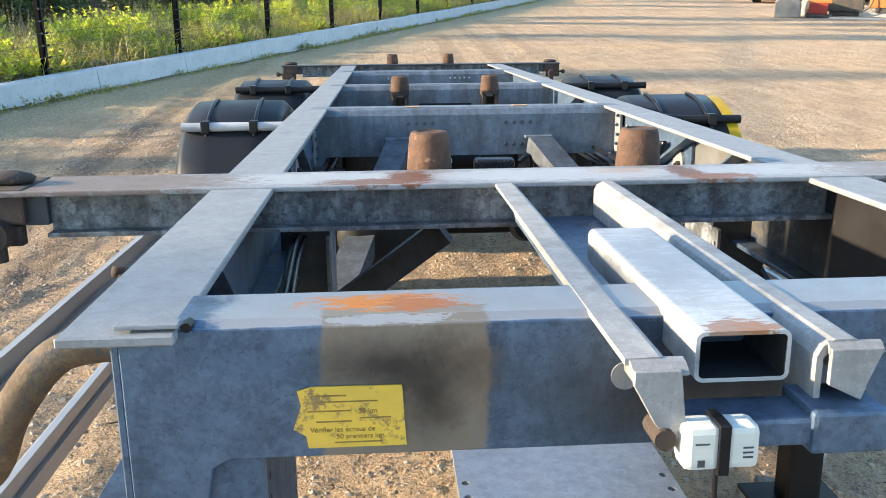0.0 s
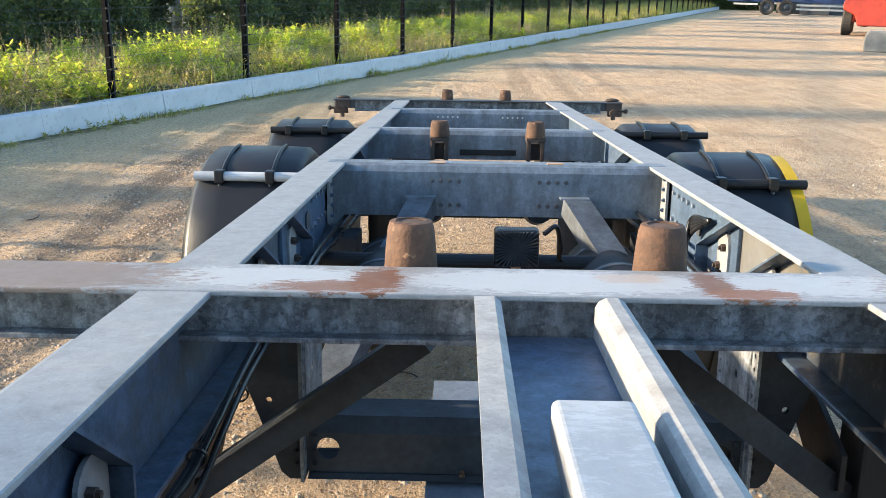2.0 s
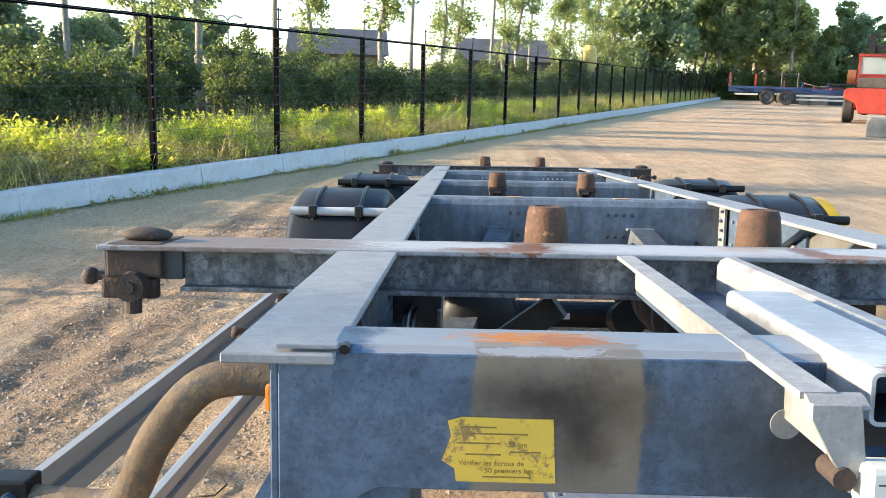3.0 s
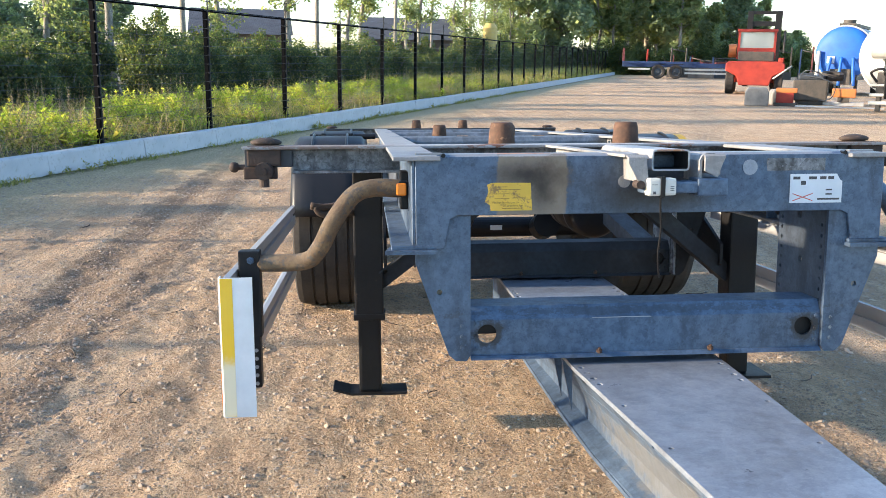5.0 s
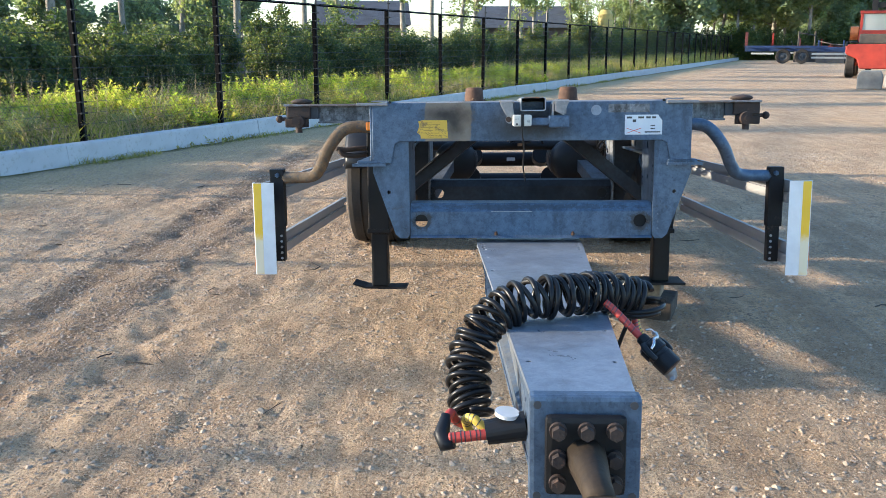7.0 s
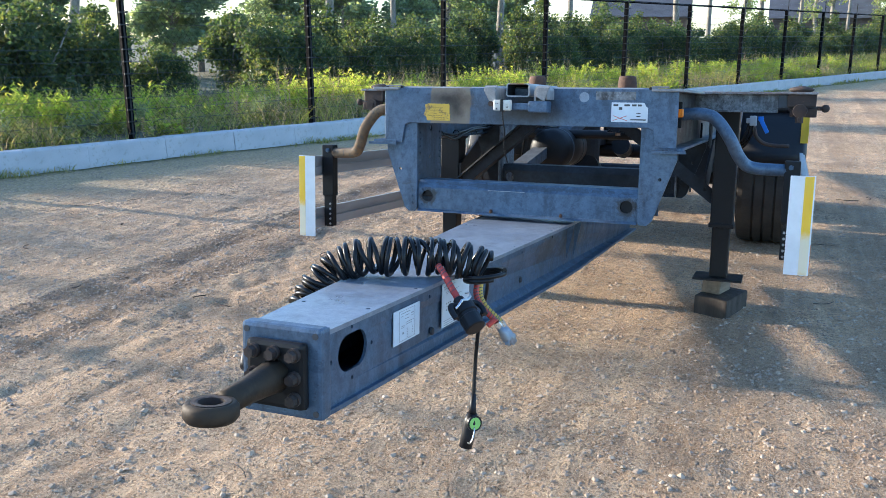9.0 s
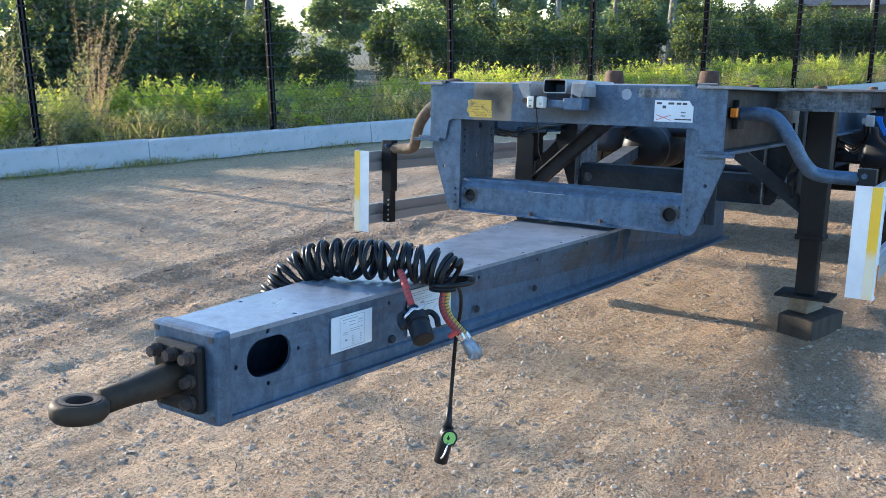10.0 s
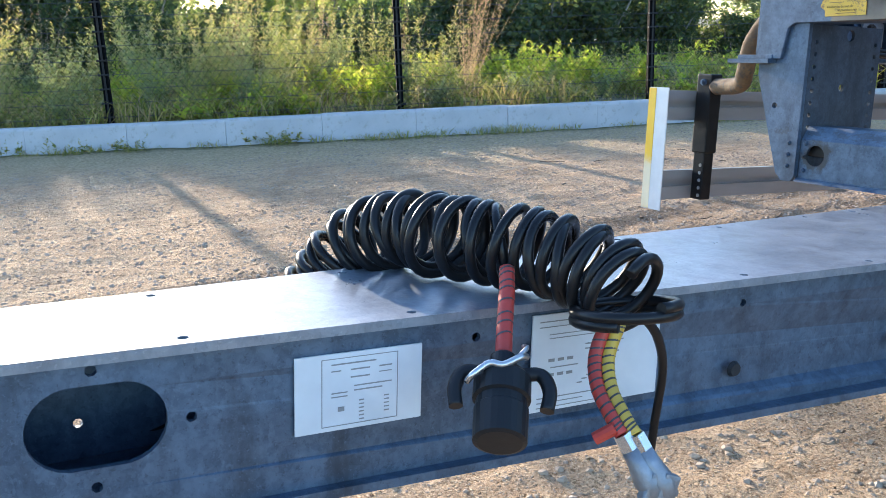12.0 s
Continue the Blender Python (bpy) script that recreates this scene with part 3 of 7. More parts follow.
for i in range(-18, 84):
    s = stones[0] if i == -18 else new("kerb_stone", stones[0].data)
    s.parent = kerb
    s.matrix_basis = pose(rnd.uniform(-0.006, 0.006), i * 1.0 + 0.7, rnd.uniform(-0.006, 0.006), 0, rnd.uniform(-0.6, 0.6), rnd.uniform(-0.15, 0.15))

vx = np.concatenate((np.arange(-0.19, -5, -0.24), [-7, -12, -30, -80, -300, -800]))
vy = np.concatenate(([-300, -120, -60], np.arange(-30, 90, 0.6), [120, 300, 900]))
vv = [(x, y, 0.225 + (0.05 * noise.noise((x * 0.8, y * 0.8, 2)) if x < -0.3 else 0)) for y in vy for x in vx]
w = len(vx)
vf = [(j * w + i, (j + 1) * w + i, (j + 1) * w + i + 1, j * w + i + 1) for j in range(len(vy) - 1) for i in range(w - 1)]
verge = tagged(raw("verge", vv, vf, SOIL), "grassy soil verge behind the kerb", "verge", kind="structure")
verge.matrix_world = FENCE

SPACING, FENCE_TOP = 2.88, 2.19
fence = thing("fence", FENCE, "black post and wire fence with chain link behind the kerb", "fence", kind="structure")
bm = bmesh.new()
box(bm, -0.035, 0.035, -0.034, 0.034, 0.15, FENCE_TOP, 0.004)
post = part("post", bm, FENCE_BLACK)
bm = bmesh.new()
box(bm, 0.036, 0.052, -0.009, 0.009, 0.26, FENCE_TOP + 0.34)
for k in range(16):
    z = 0.32 + k * 0.145
    rod(bm, (0.055, -0.050, z), (0.055, 0.050, z), 0.009, segs=6)
    rod(bm, (0.055, 0.036, z), (0.055, 0.054, z), 0.013, segs=6)
    rod(bm, (0.055, -0.036, z), (0.055, -0.054, z), 0.013, segs=6)
insulators = part("insulator_strip", bm, INSULATOR)
first, last = -6, 26
for k in range(first, last):
    p = post if k == first else new("post", post.data)
    p.parent = fence
    p.matrix_basis = pose(-0.30, 0.08 + k * (SPACING if k >= 0 else 2.84) - (0.22 if k < -3 else 0.0), 0, 0, rnd.uniform(-0.5, 0.5), 0)
    s = insulators if k == first else new("insulator_strip", insulators.data)
    s.parent = p
y0, y1 = first * SPACING, (last - 1) * SPACING
bm = bmesh.new()
rod(bm, (-0.30, y0, FENCE_TOP + 0.015), (-0.30, y1, FENCE_TOP + 0.015), 0.022, segs=8)
part("top_rail", bm, FENCE_BLACK, fence)
for k in range(16):
    z = 0.32 + k * 0.145
    bm = bmesh.new()
    rod(bm, (-0.24, y0, z), (-0.24, y1, z), 0.0022, segs=4)
    part("wire", bm, WIRE, fence)
# chain link: zigzag wires, one mesh
vs, fs = [], []
for s in (1, -1):
    n = int((24 * SPACING) / 0.075)
    for i in range(n):
        ya = -6 * SPACING + i * 0.075
        z0, z1, dy = 0.26, FENCE_TOP, (FENCE_TOP - 0.26) * 0.75 * s
        b = len(vs)
        r = 0.0016
        vs += [(-0.335, ya - r, z0), (-0.335, ya + r, z0), (-0.335, ya + dy + r, z1), (-0.335, ya + dy - r, z1)]
        fs.append((b, b + 1, b + 2, b + 3))
tagged(raw("chain_link", vs, fs, MESH_WIRE, fence), "grey chain link mesh", kind="stuff")


# ---- plants ----
def blades(name, count, xr, yr, height, width, material, seed, label, category, lean=0.45, clump=0.0, z0=0.22):
    rnd = random.Random(seed)
    vs, fs = [], []
    for _ in range(count):
        x, y = rnd.uniform(*xr), rnd.uniform(*yr)
        n = noise.noise((x * 0.9, y * 0.9, seed)) + 0.6 * noise.noise((x * 3.1, y * 3.1, seed + 5))
        if n < clump - 0.6 * rnd.random():
            continue
        h = rnd.uniform(*height) * (0.55 + 1.05 * max(0, n + 0.25))
        a, wv = rnd.uniform(0, 6.283), width * rnd.uniform(0.6, 1.3)
        dx, dy = math.cos(a), math.sin(a)
        lx, ly = rnd.gauss(0, lean) * h, rnd.gauss(0, lean) * h
        b = len(vs)
        vs += [(x - dx * wv, y - dy * wv, z0), (x + dx * wv, y + dy * wv, z0),
               (x + dx * wv * 0.8 + lx * 0.35, y + dy * wv * 0.8 + ly * 0.35, z0 + h * 0.6), (x - dx * wv * 0.8 + lx * 0.35, y - dy * wv * 0.8 + ly * 0.35, z0 + h * 0.6),
               (x + lx, y + ly, z0 + h)]
        fs += [(b, b + 1, b + 2, b + 3), (b + 3, b + 2, b + 4)]
    ob = raw(name, vs, fs, material)
    ob.matrix_world = FENCE
    return tagged(ob, label, category, kind="stuff")


blades("verge_grass", 52000, (-5.6, -0.2), (-16, 24), (0.06, 0.30), 0.008, GRASS, 11, "long sunlit green grass on the verge", "grass", 0.7, 0.05)
blades("dry_grass", 22000, (-5.6, -0.2), (-16, 24), (0.12, 0.34), 0.004, STRAW, 15, "dry straw-coloured grass among the green", "grass", 0.55, 0.1)
blades("verge_grass", 30000, (-5.6, -0.2), (24, 78), (0.2, 0.5), 0.016, GRASS, 12, "long sunlit green grass on the verge", "grass", clump=-0.5)
blades("kerb_grass", 14000, (-0.01, 0.26), (-16, 30), (0.02, 0.09), 0.004, GRASS, 13, "sparse grass tufts along the foot of the kerb", "grass", 0.9, 0.38, z0=0.0)


def sprig(vs, fs, rnd, x, y, z, h, spread_, leaves, size):
    """A weed: a thin stalk with leaves along it."""
    lx, ly = rnd.gauss(0, spread_) * h, rnd.gauss(0, spread_) * h
    b = len(vs)
    vs += [(x - 0.004, y, z), (x + 0.004, y, z), (x + lx, y + ly, z + h)]
    fs.append((b, b + 1, b + 2))
    for _ in range(leaves):
        t = rnd.uniform(0.15, 1.0)
        s = size * (1.25 - t) * rnd.uniform(0.6, 1.4)
        px, py, pz = x + lx * t, y + ly * t, z + h * t
        a, e = rnd.uniform(0, 6.283), rnd.uniform(-0.4, 0.9)
        d = Vector((math.cos(a) * math.cos(e), math.sin(a) * math.cos(e), math.sin(e))) * s * 2.2
        q = Vector((-math.sin(a), math.cos(a), rnd.uniform(-0.5, 0.5))) * s * 0.55
        b = len(vs)
        o = Vector((px, py, pz))
        vs += [tuple(o), tuple(o + d * 0.5 + q), tuple(o + d), tuple(o + d * 0.5 - q)]
        fs.append((b, b + 1, b + 2, b + 3))


def weeds(name, count, xr, yr, height, material, seed, label, leaves=26, size=0.035, spread_=0.14, clump=0.05, z=0.2):
    rnd = random.Random(seed)
    vs, fs = [], []
    for _ in range(count):
        x, y = rnd.uniform(*xr), rnd.uniform(*yr)
        if noise.noise((x * 0.55, y * 0.55, seed)) < clump:
            continue
        for _ in range(rnd.randint(2, 5)):
            sprig(vs, fs, rnd, x + rnd.gauss(0, 0.1), y + rnd.gauss(0, 0.1), z, rnd.uniform(*height), spread_, leaves, size)
    ob = raw(name, vs, fs, material)
    ob.matrix_world = FENCE
    return tagged(ob, label, "weeds", kind="stuff")


weeds("kerb_weeds", 260, (0.06, 0.16), (-15, 24), (0.05, 0.20), GRASS, 29, "small green weeds at the foot of the kerb", 22, 0.022, 0.35, 0.18, 0.0)
weeds("tall_weeds", 520, (-5.4, -0.45), (-15, 30), (0.3, 0.7), WEED, 21, "tall yellowing weeds among the grass", 34, 0.03)
weeds("leafy_weeds", 4200, (-5.2, -0.36), (-15, 30), (0.12, 0.45), BROAD, 22, "bright broad-leaved weeds in the sun", 20, 0.058, 0.4, 0.08)
weeds("leafy_weeds", 2600, (-5.2, -0.36), (-15, 30), (0.15, 0.45), GRASS, 26, "low green weeds among the grass", 20, 0.035, 0.4, -0.1)
weeds("dry_stalks", 800, (-5.2, -0.45), (-15, 34), (0.35, 1.0), STRAW, 27, "brown dry seed stalks standing over the grass", 60, 0.017, 0.16, 0.22)
weeds("tall_weeds", 420, (-3.4, -0.45), (30, 76), (0.4, 0.95), WEED, 23, "tall yellowing weeds among the grass", 16, 0.05)


def plumes(name, count, xr, yr, height, material, seed, label, leaves, size, fan=0.42):
    """Bushy weeds: stems that fan out from one root, thick with fine leaves, feathering out at the tips."""
    rnd = random.Random(seed)
    vs, fs = [], []
    for _ in range(count):
        x, y = rnd.uniform(*xr), rnd.uniform(*yr)
        tall, lean = rnd.uniform(*height), rnd.gauss(0.10, 0.14)
        for _ in range(rnd.randint(16, 26)):
            h = tall * rnd.uniform(0.45, 1.0)
            ax, ay = rnd.gauss(0, fan * 0.55) * h, (rnd.gauss(0, fan * 0.55) + lean) * h
            b = len(vs)
            vs += [(x, y - 0.003, 0.2), (x, y + 0.003, 0.2), (x + ax, y + ay, 0.2 + h)]
            fs.append((b, b + 1, b + 2))
            for _ in range(leaves):
                t = rnd.random() ** 0.75
                reach = (0.16 * (1.0 - t) + 0.02) * rnd.random()
                a = rnd.uniform(0, 6.283)
                o = Vector((x + ax * t + reach * math.cos(a), y + ay * t + reach * math.sin(a), 0.2 + h * t + rnd.uniform(-0.02, 0.05)))
                d = Vector((math.cos(a), math.sin(a), rnd.uniform(0.1, 1.3))).normalized() * size * rnd.uniform(0.7, 1.6)
                q = d.cross(Vector((rnd.gauss(0, 1), rnd.gauss(0, 1), rnd.gauss(0, 1)))).normalized() * size * 0.3
                b = len(vs)
                vs += [tuple(o - d), tuple(o + q), tuple(o + d), tuple(o - q)]
                fs.append((b, b + 1, b + 2, b + 3))
    ob = raw(name, vs, fs, material)
    ob.matrix_world = FENCE
    return tagged(ob, label, "weeds", kind="stuff")


plumes("sunlit_weeds", 105, (-3.1, -1.1), (-12, 22), (0.35, 0.75), BROAD, 33, "bright yellow-green leafy weeds in the sun", 34, 0.036, 0.62)
plumes("sunlit_weeds", 50, (-2.4, -0.6), (-12, 22), (0.25, 0.5), SAGE, 34, "low grey-green leafy weeds at the foot of the fence", 30, 0.026, 0.7)
plumes("tall_dry_weeds", 26, (-3.4, -0.7), (-18.5, -7.8), (0.9, 1.75), TALL_WEED, 24, "bushy yellow-green weeds leaning at the fence", 75, 0.024)
plumes("tall_dry_weeds", 14, (-4.2, -1.2), (-18.5, -6.4), (1.3, 2.0), STRAW, 25, "tall grey-brown dry weeds leaning at the fence", 60, 0.013, 0.34)
plumes("tall_green_weeds", 15, (-3.0, -0.6), (-18.5, -7.8), (0.6, 1.3), SAGE, 28, "bushy grey-green weeds at the foot of the fence", 85, 0.022, 0.5)


def leaf_cloud(vs, fs, rnd, centre, radius, count, size, squash=0.8):
    for _ in range(count):
        d = Vector((rnd.gauss(0, 1), rnd.gauss(0, 1), rnd.gauss(0, 1))).normalized()
        r = radius * rnd.random() ** 0.45
        o = centre + Vector((d.x * r, d.y * r, d.z * r * squash))
        s = size * rnd.uniform(0.6, 1.4)
        a = Vector((rnd.gauss(0, 1), rnd.gauss(0, 1), rnd.gauss(0, 0.7))).normalized() * s
        q = a.cross(Vector((rnd.gauss(0, 1), rnd.gauss(0, 1), rnd.gauss(0, 1)))).normalized() * s * 0.6
        b = len(vs)
        vs += [tuple(o - a), tuple(o + q), tuple(o + a), tuple(o - q)]
        fs.append((b, b + 1, b + 2, b + 3))


def bush(seed, height, wide, leaves, size, material=HEDGE, label="dense dark green hedge bush behind the fence"):
    """A dense shrub, leafy down to the ground, with sprays that stand out of its outline."""
    rnd = random.Random(seed)
    ob = thing("hedge_bush", Matrix(), label, "bush", "hedge")
    bm = bmesh.new()
    vs, fs = [], []
    for i in range(22):
        a = rnd.uniform(0, 6.283)
        tip = Vector((math.cos(a) * wide * rnd.uniform(0.2, 0.9), math.sin(a) * wide * 1.2 * rnd.uniform(0.2, 0.95), height * (0.12 + 0.88 * (i + 1) / 22) * rnd.uniform(0.85, 1.05)))
        tip.x *= 1.15 - 0.6 * tip.z / height
        tip.y *= 1.15 - 0.6 * tip.z / height
        tube(bm, curve_points([(rnd.gauss(0, 0.12), rnd.gauss(0, 0.12), 0), tuple(tip * 0.5 + Vector((rnd.gauss(0, 0.1), rnd.gauss(0, 0.1), 0.1))), tuple(tip)], 3), 0.018, 5)
        for _ in range(4):
            c = tip * rnd.uniform(0.55, 1.0) + Vector((rnd.gauss(0, 0.16), rnd.gauss(0, 0.2), rnd.gauss(0, 0.10)))
            c.z = max(0.2, c.z)
            leaf_cloud(vs, fs, rnd, c, rnd.uniform(0.22, 0.48), leaves // 100, size)
        leaf_cloud(vs, fs, rnd, tip * 1.06, 0.16, leaves // 240, size * 0.9, 1.6)
    part("branch_work", bm, BARK, ob)
    raw("foliage", vs, fs, material, ob)
    return ob


def tree(seed, height, clear, wide, leaves, size, label="tall poplar with a pale trunk and airy crown", group="poplars"):
    rnd = random.Random(seed)
    ob = thing("poplar_tree", Matrix(), label, "tree", group)
    bm = bmesh.new()
    sway = [(rnd.gauss(0, 0.06) * k, rnd.gauss(0, 0.06) * k, height * k / 6) for k in range(7)]
    way = curve_points(sway, 4)
    n = len(way)
    tube(bm, way, [0.19 * (1 - 0.85 * i / n) + 0.05 * max(0, 1 - i / 3) for i in range(n)], 9)
    vs, fs = [], []
    for i in range(26):
        t = rnd.uniform(clear / height, 0.97)
        o = way[int(t * (n - 1))]
        a, reach = rnd.uniform(0, 6.283), wide * (1.15 - t * 0.8) * rnd.uniform(0.5, 1.0)
        tip = o + Vector((math.cos(a) * reach, math.sin(a) * reach, reach * rnd.uniform(0.4, 1.1)))
        mid_ = (o + tip) / 2 + Vector((0, 0, -0.1 * reach))
        tube(bm, curve_points([tuple(o), tuple(mid_), tuple(tip)], 3), [0.045 * (1 - t * 0.6) * f for f in (1, 0.9, 0.8, 0.65, 0.5, 0.4, 0.3)], 5)
        for _ in range(4):
            c = o.lerp(tip, rnd.uniform(0.35, 1.05)) + Vector((rnd.gauss(0, 0.25), rnd.gauss(0, 0.25), rnd.gauss(0, 0.25)))
            leaf_cloud(vs, fs, rnd, c, rnd.uniform(0.35, 0.8), leaves // 104, size)
    part("trunk", bm, BARK, ob)
    raw("crown", vs, fs, LEAF, ob)
    return ob


rnd = random.Random(31)
bushes = [bush(s, h, 1.2, 15000, 0.05) for s, h in ((41, 1.9), (42, 2.15), (43, 1.7))]
for b in bushes:
    b.matrix_world = FENCE @ pose(-6.6, -15 + bushes.index(b) * 1.3, 0.2, 0, 0, rnd.uniform(0, 360))
for i in range(50):
    y = -11.0 + i * 1.12 + rnd.uniform(-0.25, 0.25)
    swell = noise.noise((y * 0.33, 4.4, 0.0))
    if swell < -0.30:
        continue
    s = (0.80 + 0.42 * swell + rnd.uniform(-0.14, 0.14)) * (1.12 if y < 2 else 1.0)
    if y < -7.4:
        if i == 1:
            continue
        s *= 0.80
    copy_thing(bushes[i % 3], FENCE @ pose(-6.4 + rnd.uniform(-0.4, 0.4), y, 0.2, 0, 0, rnd.uniform(0, 360)) @ Matrix.Diagonal((s, s, s, 1)))
for i in range(20):
    s = rnd.uniform(0.8, 1.1)
    s *= 0.6 if i < 3 else 1.0
    copy_thing(bushes[(i + 1) % 3], FENCE @ pose(-8.4 + rnd.uniform(-0.6, 0.6), -14 + i * 3.0 + rnd.uniform(-0.6, 0.6), 0.2, 0, 0, rnd.uniform(0, 360)) @ Matrix.Diagonal((s, s, s, 1)))
for i in range(18):
    s = rnd.uniform(1.1, 1.5)
    copy_thing(bushes[i % 3], FENCE @ pose(-7.2 + rnd.uniform(-0.6, 0.6), 46 + i * 2.2, 0.2, 0, 0, rnd.uniform(0, 360)) @ Matrix.Diagonal((s, s, s, 1)))

# lighter shrubs, the sun through them and put into their leaf colour, where the hedge thins out
light_bushes = [bush(s, h, 1.3, 4200, 0.062, SUN_LEAF, "loose shrub behind the fence, back light put into its light green") for s, h in ((44, 2.2), (45, 2.5))]
for i, b in enumerate(light_bushes):
    b.matrix_world = FENCE @ pose(-8.2, -17.2 + 1.9 * i, 0.2, 0, 0, 70 * i)
for i in range(9):
    s = rnd.uniform(0.95, 1.35)
    copy_thing(light_bushes[i % 2], FENCE @ pose(-9.4 + rnd.uniform(-1.0, 1.6), -19.5 + i * 1.45 + rnd.uniform(-0.4, 0.4), 0.2, 0, 0, rnd.uniform(0, 360)) @ Matrix.Diagonal((s, s, s, 1)))

trees = [tree(51, 11.0, 3.4, 2.0, 4200, 0.10), tree(52, 12.0, 3.8, 2.2, 4200, 0.10), tree(53, 10.0, 3.0, 1.8, 4200, 0.10)]
# First two poplars are added where their crowns shade the yard's front.
for i, t in enumerate(trees):
    t.matrix_world = FENCE @ pose(-10.5, (-17.8, -14.5, -1.5)[i], 0.2, 0, 0, 40 * i) @ Matrix.Diagonal(((0.95, 0.95, 0.9, 1), (0.62, 0.62, 1.5, 1), (0.7, 0.7, 0.85, 1))[i])
stems = [6.0, 8.9, 10.9, 13.6, 18.7, 21.7, 26.6, 31.0] + [31.0 + 3.4 * k for k in range(1, 17)]
for i, y in enumerate(stems):
    s = 0.85 if y < 14 else 1.0
    copy_thing(trees[i % 3], FENCE @ pose(-10.5 + rnd.uniform(-0.5, 0.5), y, 0.2, 0, 0, rnd.uniform(0, 360)) @ Matrix.Diagonal((s, s, s, 1)))


# ---- the container chassis ----
trailer = thing("container_trailer", CHASSIS, "galvanised drawbar container chassis with twist locks, standing empty on its legs", "trailer")


def deck(y):
    """Height of the top of the frame."""
    return 1.215 + 0.0055 * max(0.0, y)


def along(bm, x0, x1, y0, y1, d0, d1, bevel=0.002):
    """A bar along y whose faces lie d0 and d1 below the deck."""
    prism(bm, [(y0, deck(y0) - d1), (y1, deck(y1) - d1), (y1, deck(y1) - d0), (y0, deck(y0) - d0)], "x", x0, x1, bevel)


def hex_bolt(parent, at, axis, r=0.011, material=None):
    bm = bmesh.new()
    d = Vector(axis)
    rod(bm, Vector(at), Vector(at) + d * r * 1.1, r, segs=6)
    rod(bm, Vector(at) + d * r * 1.1, Vector(at) + d * r * 1.7, r * 0.55, segs=8)
    return part("bolt", bm, material or ZINC, parent)


REAR = 6.02
RAIL_WEB = stained("oil_stained_web", ZINC, [((0.63, -0.25, 1.1), (0.10, 0.95, 0.3), (0.020, 0.017, 0.015), 0.97, 0.3), ((0.63, 0.9, 1.1), (0.06, 0.8, 0.2), (0.23, 0.20, 0.15), 0.6, 0.8), ((-0.64, 1.2, 1.05), (0.06, 1.6, 0.2), (0.09, 0.08, 0.065), 0.5, 0.9)])
for side in (-1, 1):
    def sx(a, b):
        return (min(a * side, b * side), max(a * side, b * side))
    bm = bmesh.new()
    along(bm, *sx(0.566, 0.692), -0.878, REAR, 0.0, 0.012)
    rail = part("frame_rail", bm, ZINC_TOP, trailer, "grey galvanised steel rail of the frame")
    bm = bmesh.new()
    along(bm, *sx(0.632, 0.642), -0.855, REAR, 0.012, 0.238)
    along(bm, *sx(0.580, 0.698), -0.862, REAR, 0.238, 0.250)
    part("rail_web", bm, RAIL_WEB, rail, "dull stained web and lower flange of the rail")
    # end tab of the top flange and of the bottom flange
    bm = boxes((*sx(0.563, 0.632), -0.868, -0.848, 1.2188, 1.2240), bevel=0.0015)
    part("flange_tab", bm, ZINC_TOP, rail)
    bm = bmesh.new()
    rod(bm, (0.557 * side, -0.858, 1.216), (0.557 * side, -0.838, 1.216), 0.006, segs=10)
    part("tab_end", bm, HOSE, rail, "black rubber end of the tab")
    bm = bmesh.new()
    prism(bm, [(0.575 * side, -0.88), (0.715 * side, -0.88), (0.700 * side, -0.80), (0.58 * side, -0.78)], "z", 0.955, 0.966)
    part("flange_tab", bm, ZINC, rail)
    # slanted stiffeners between web and flange
    for ya, yb in ((-0.70, -0.54), (-0.528, -0.355), (0.44, 0.71), (0.80, 1.12), (2.35, 2.75), (3.55, 3.9)):
        bm = bmesh.new()
        za, zb = deck(ya) - 0.014, deck(yb) - 0.15
        prism(bm, [(ya, za), (ya + 0.012, za), (yb + 0.012, zb), (yb, zb)], "x", *sx(0.582, 0.632))
        part("stiffener", bm, ZINC, rail)
    for ya in (-0.358, 0.705, 1.115):
        bm = boxes((*sx(0.582, 0.632), ya, ya + 0.008, deck(ya) - 0.236, deck(ya) - 0.15), bevel=0.0)
        part("stiffener", bm, ZINC, rail)
    # round-topped tongue plates bolted to the web
    for yc, zc in ((-0.415, 1.035), (0.60, 1.075), (0.95, 1.075)):
        bm = bmesh.new()
        top = [(yc + 0.048 * math.cos(radians(a_)), zc + 0.03 + 0.045 * math.sin(radians(a_))) for a_ in range(0, 181, 20)]
        prism(bm, top + [(yc - 0.048, zc - 0.065), (yc + 0.048, zc - 0.065)], "x", *sx(0.612, 0.6195))
        tongue = part("tongue_plate", bm, ZINC_TOP, rail, "pale round-topped plate")
        for u, v in ((-0.02, 0.03), (0.022, -0.03)):
            hex_bolt(tongue, (0.6115 * side, yc + u, zc + v), (-side, 0, 0), 0.011, RUST_DARK)
    # cover plate with oval and holes inside the web
    bm = boxes((*sx(0.620, 0.631), 0.85, 1.60, deck(1.2) - 0.225, deck(1.2) - 0.02), bevel=0.002)
    part("web_plate", bm, ZINC, rail)
    # Black disc for the oval hole, its inner dark put into the colour.
    bm = bmesh.new()
    plate(bm, ring_of(1.225, 1.107, 0.030, n=20), [], "x", *sx(0.6150, 0.6185))
    part("oval_hole_disc", bm, INK, rail)
    for k in range(10):
        bm = bmesh.new()
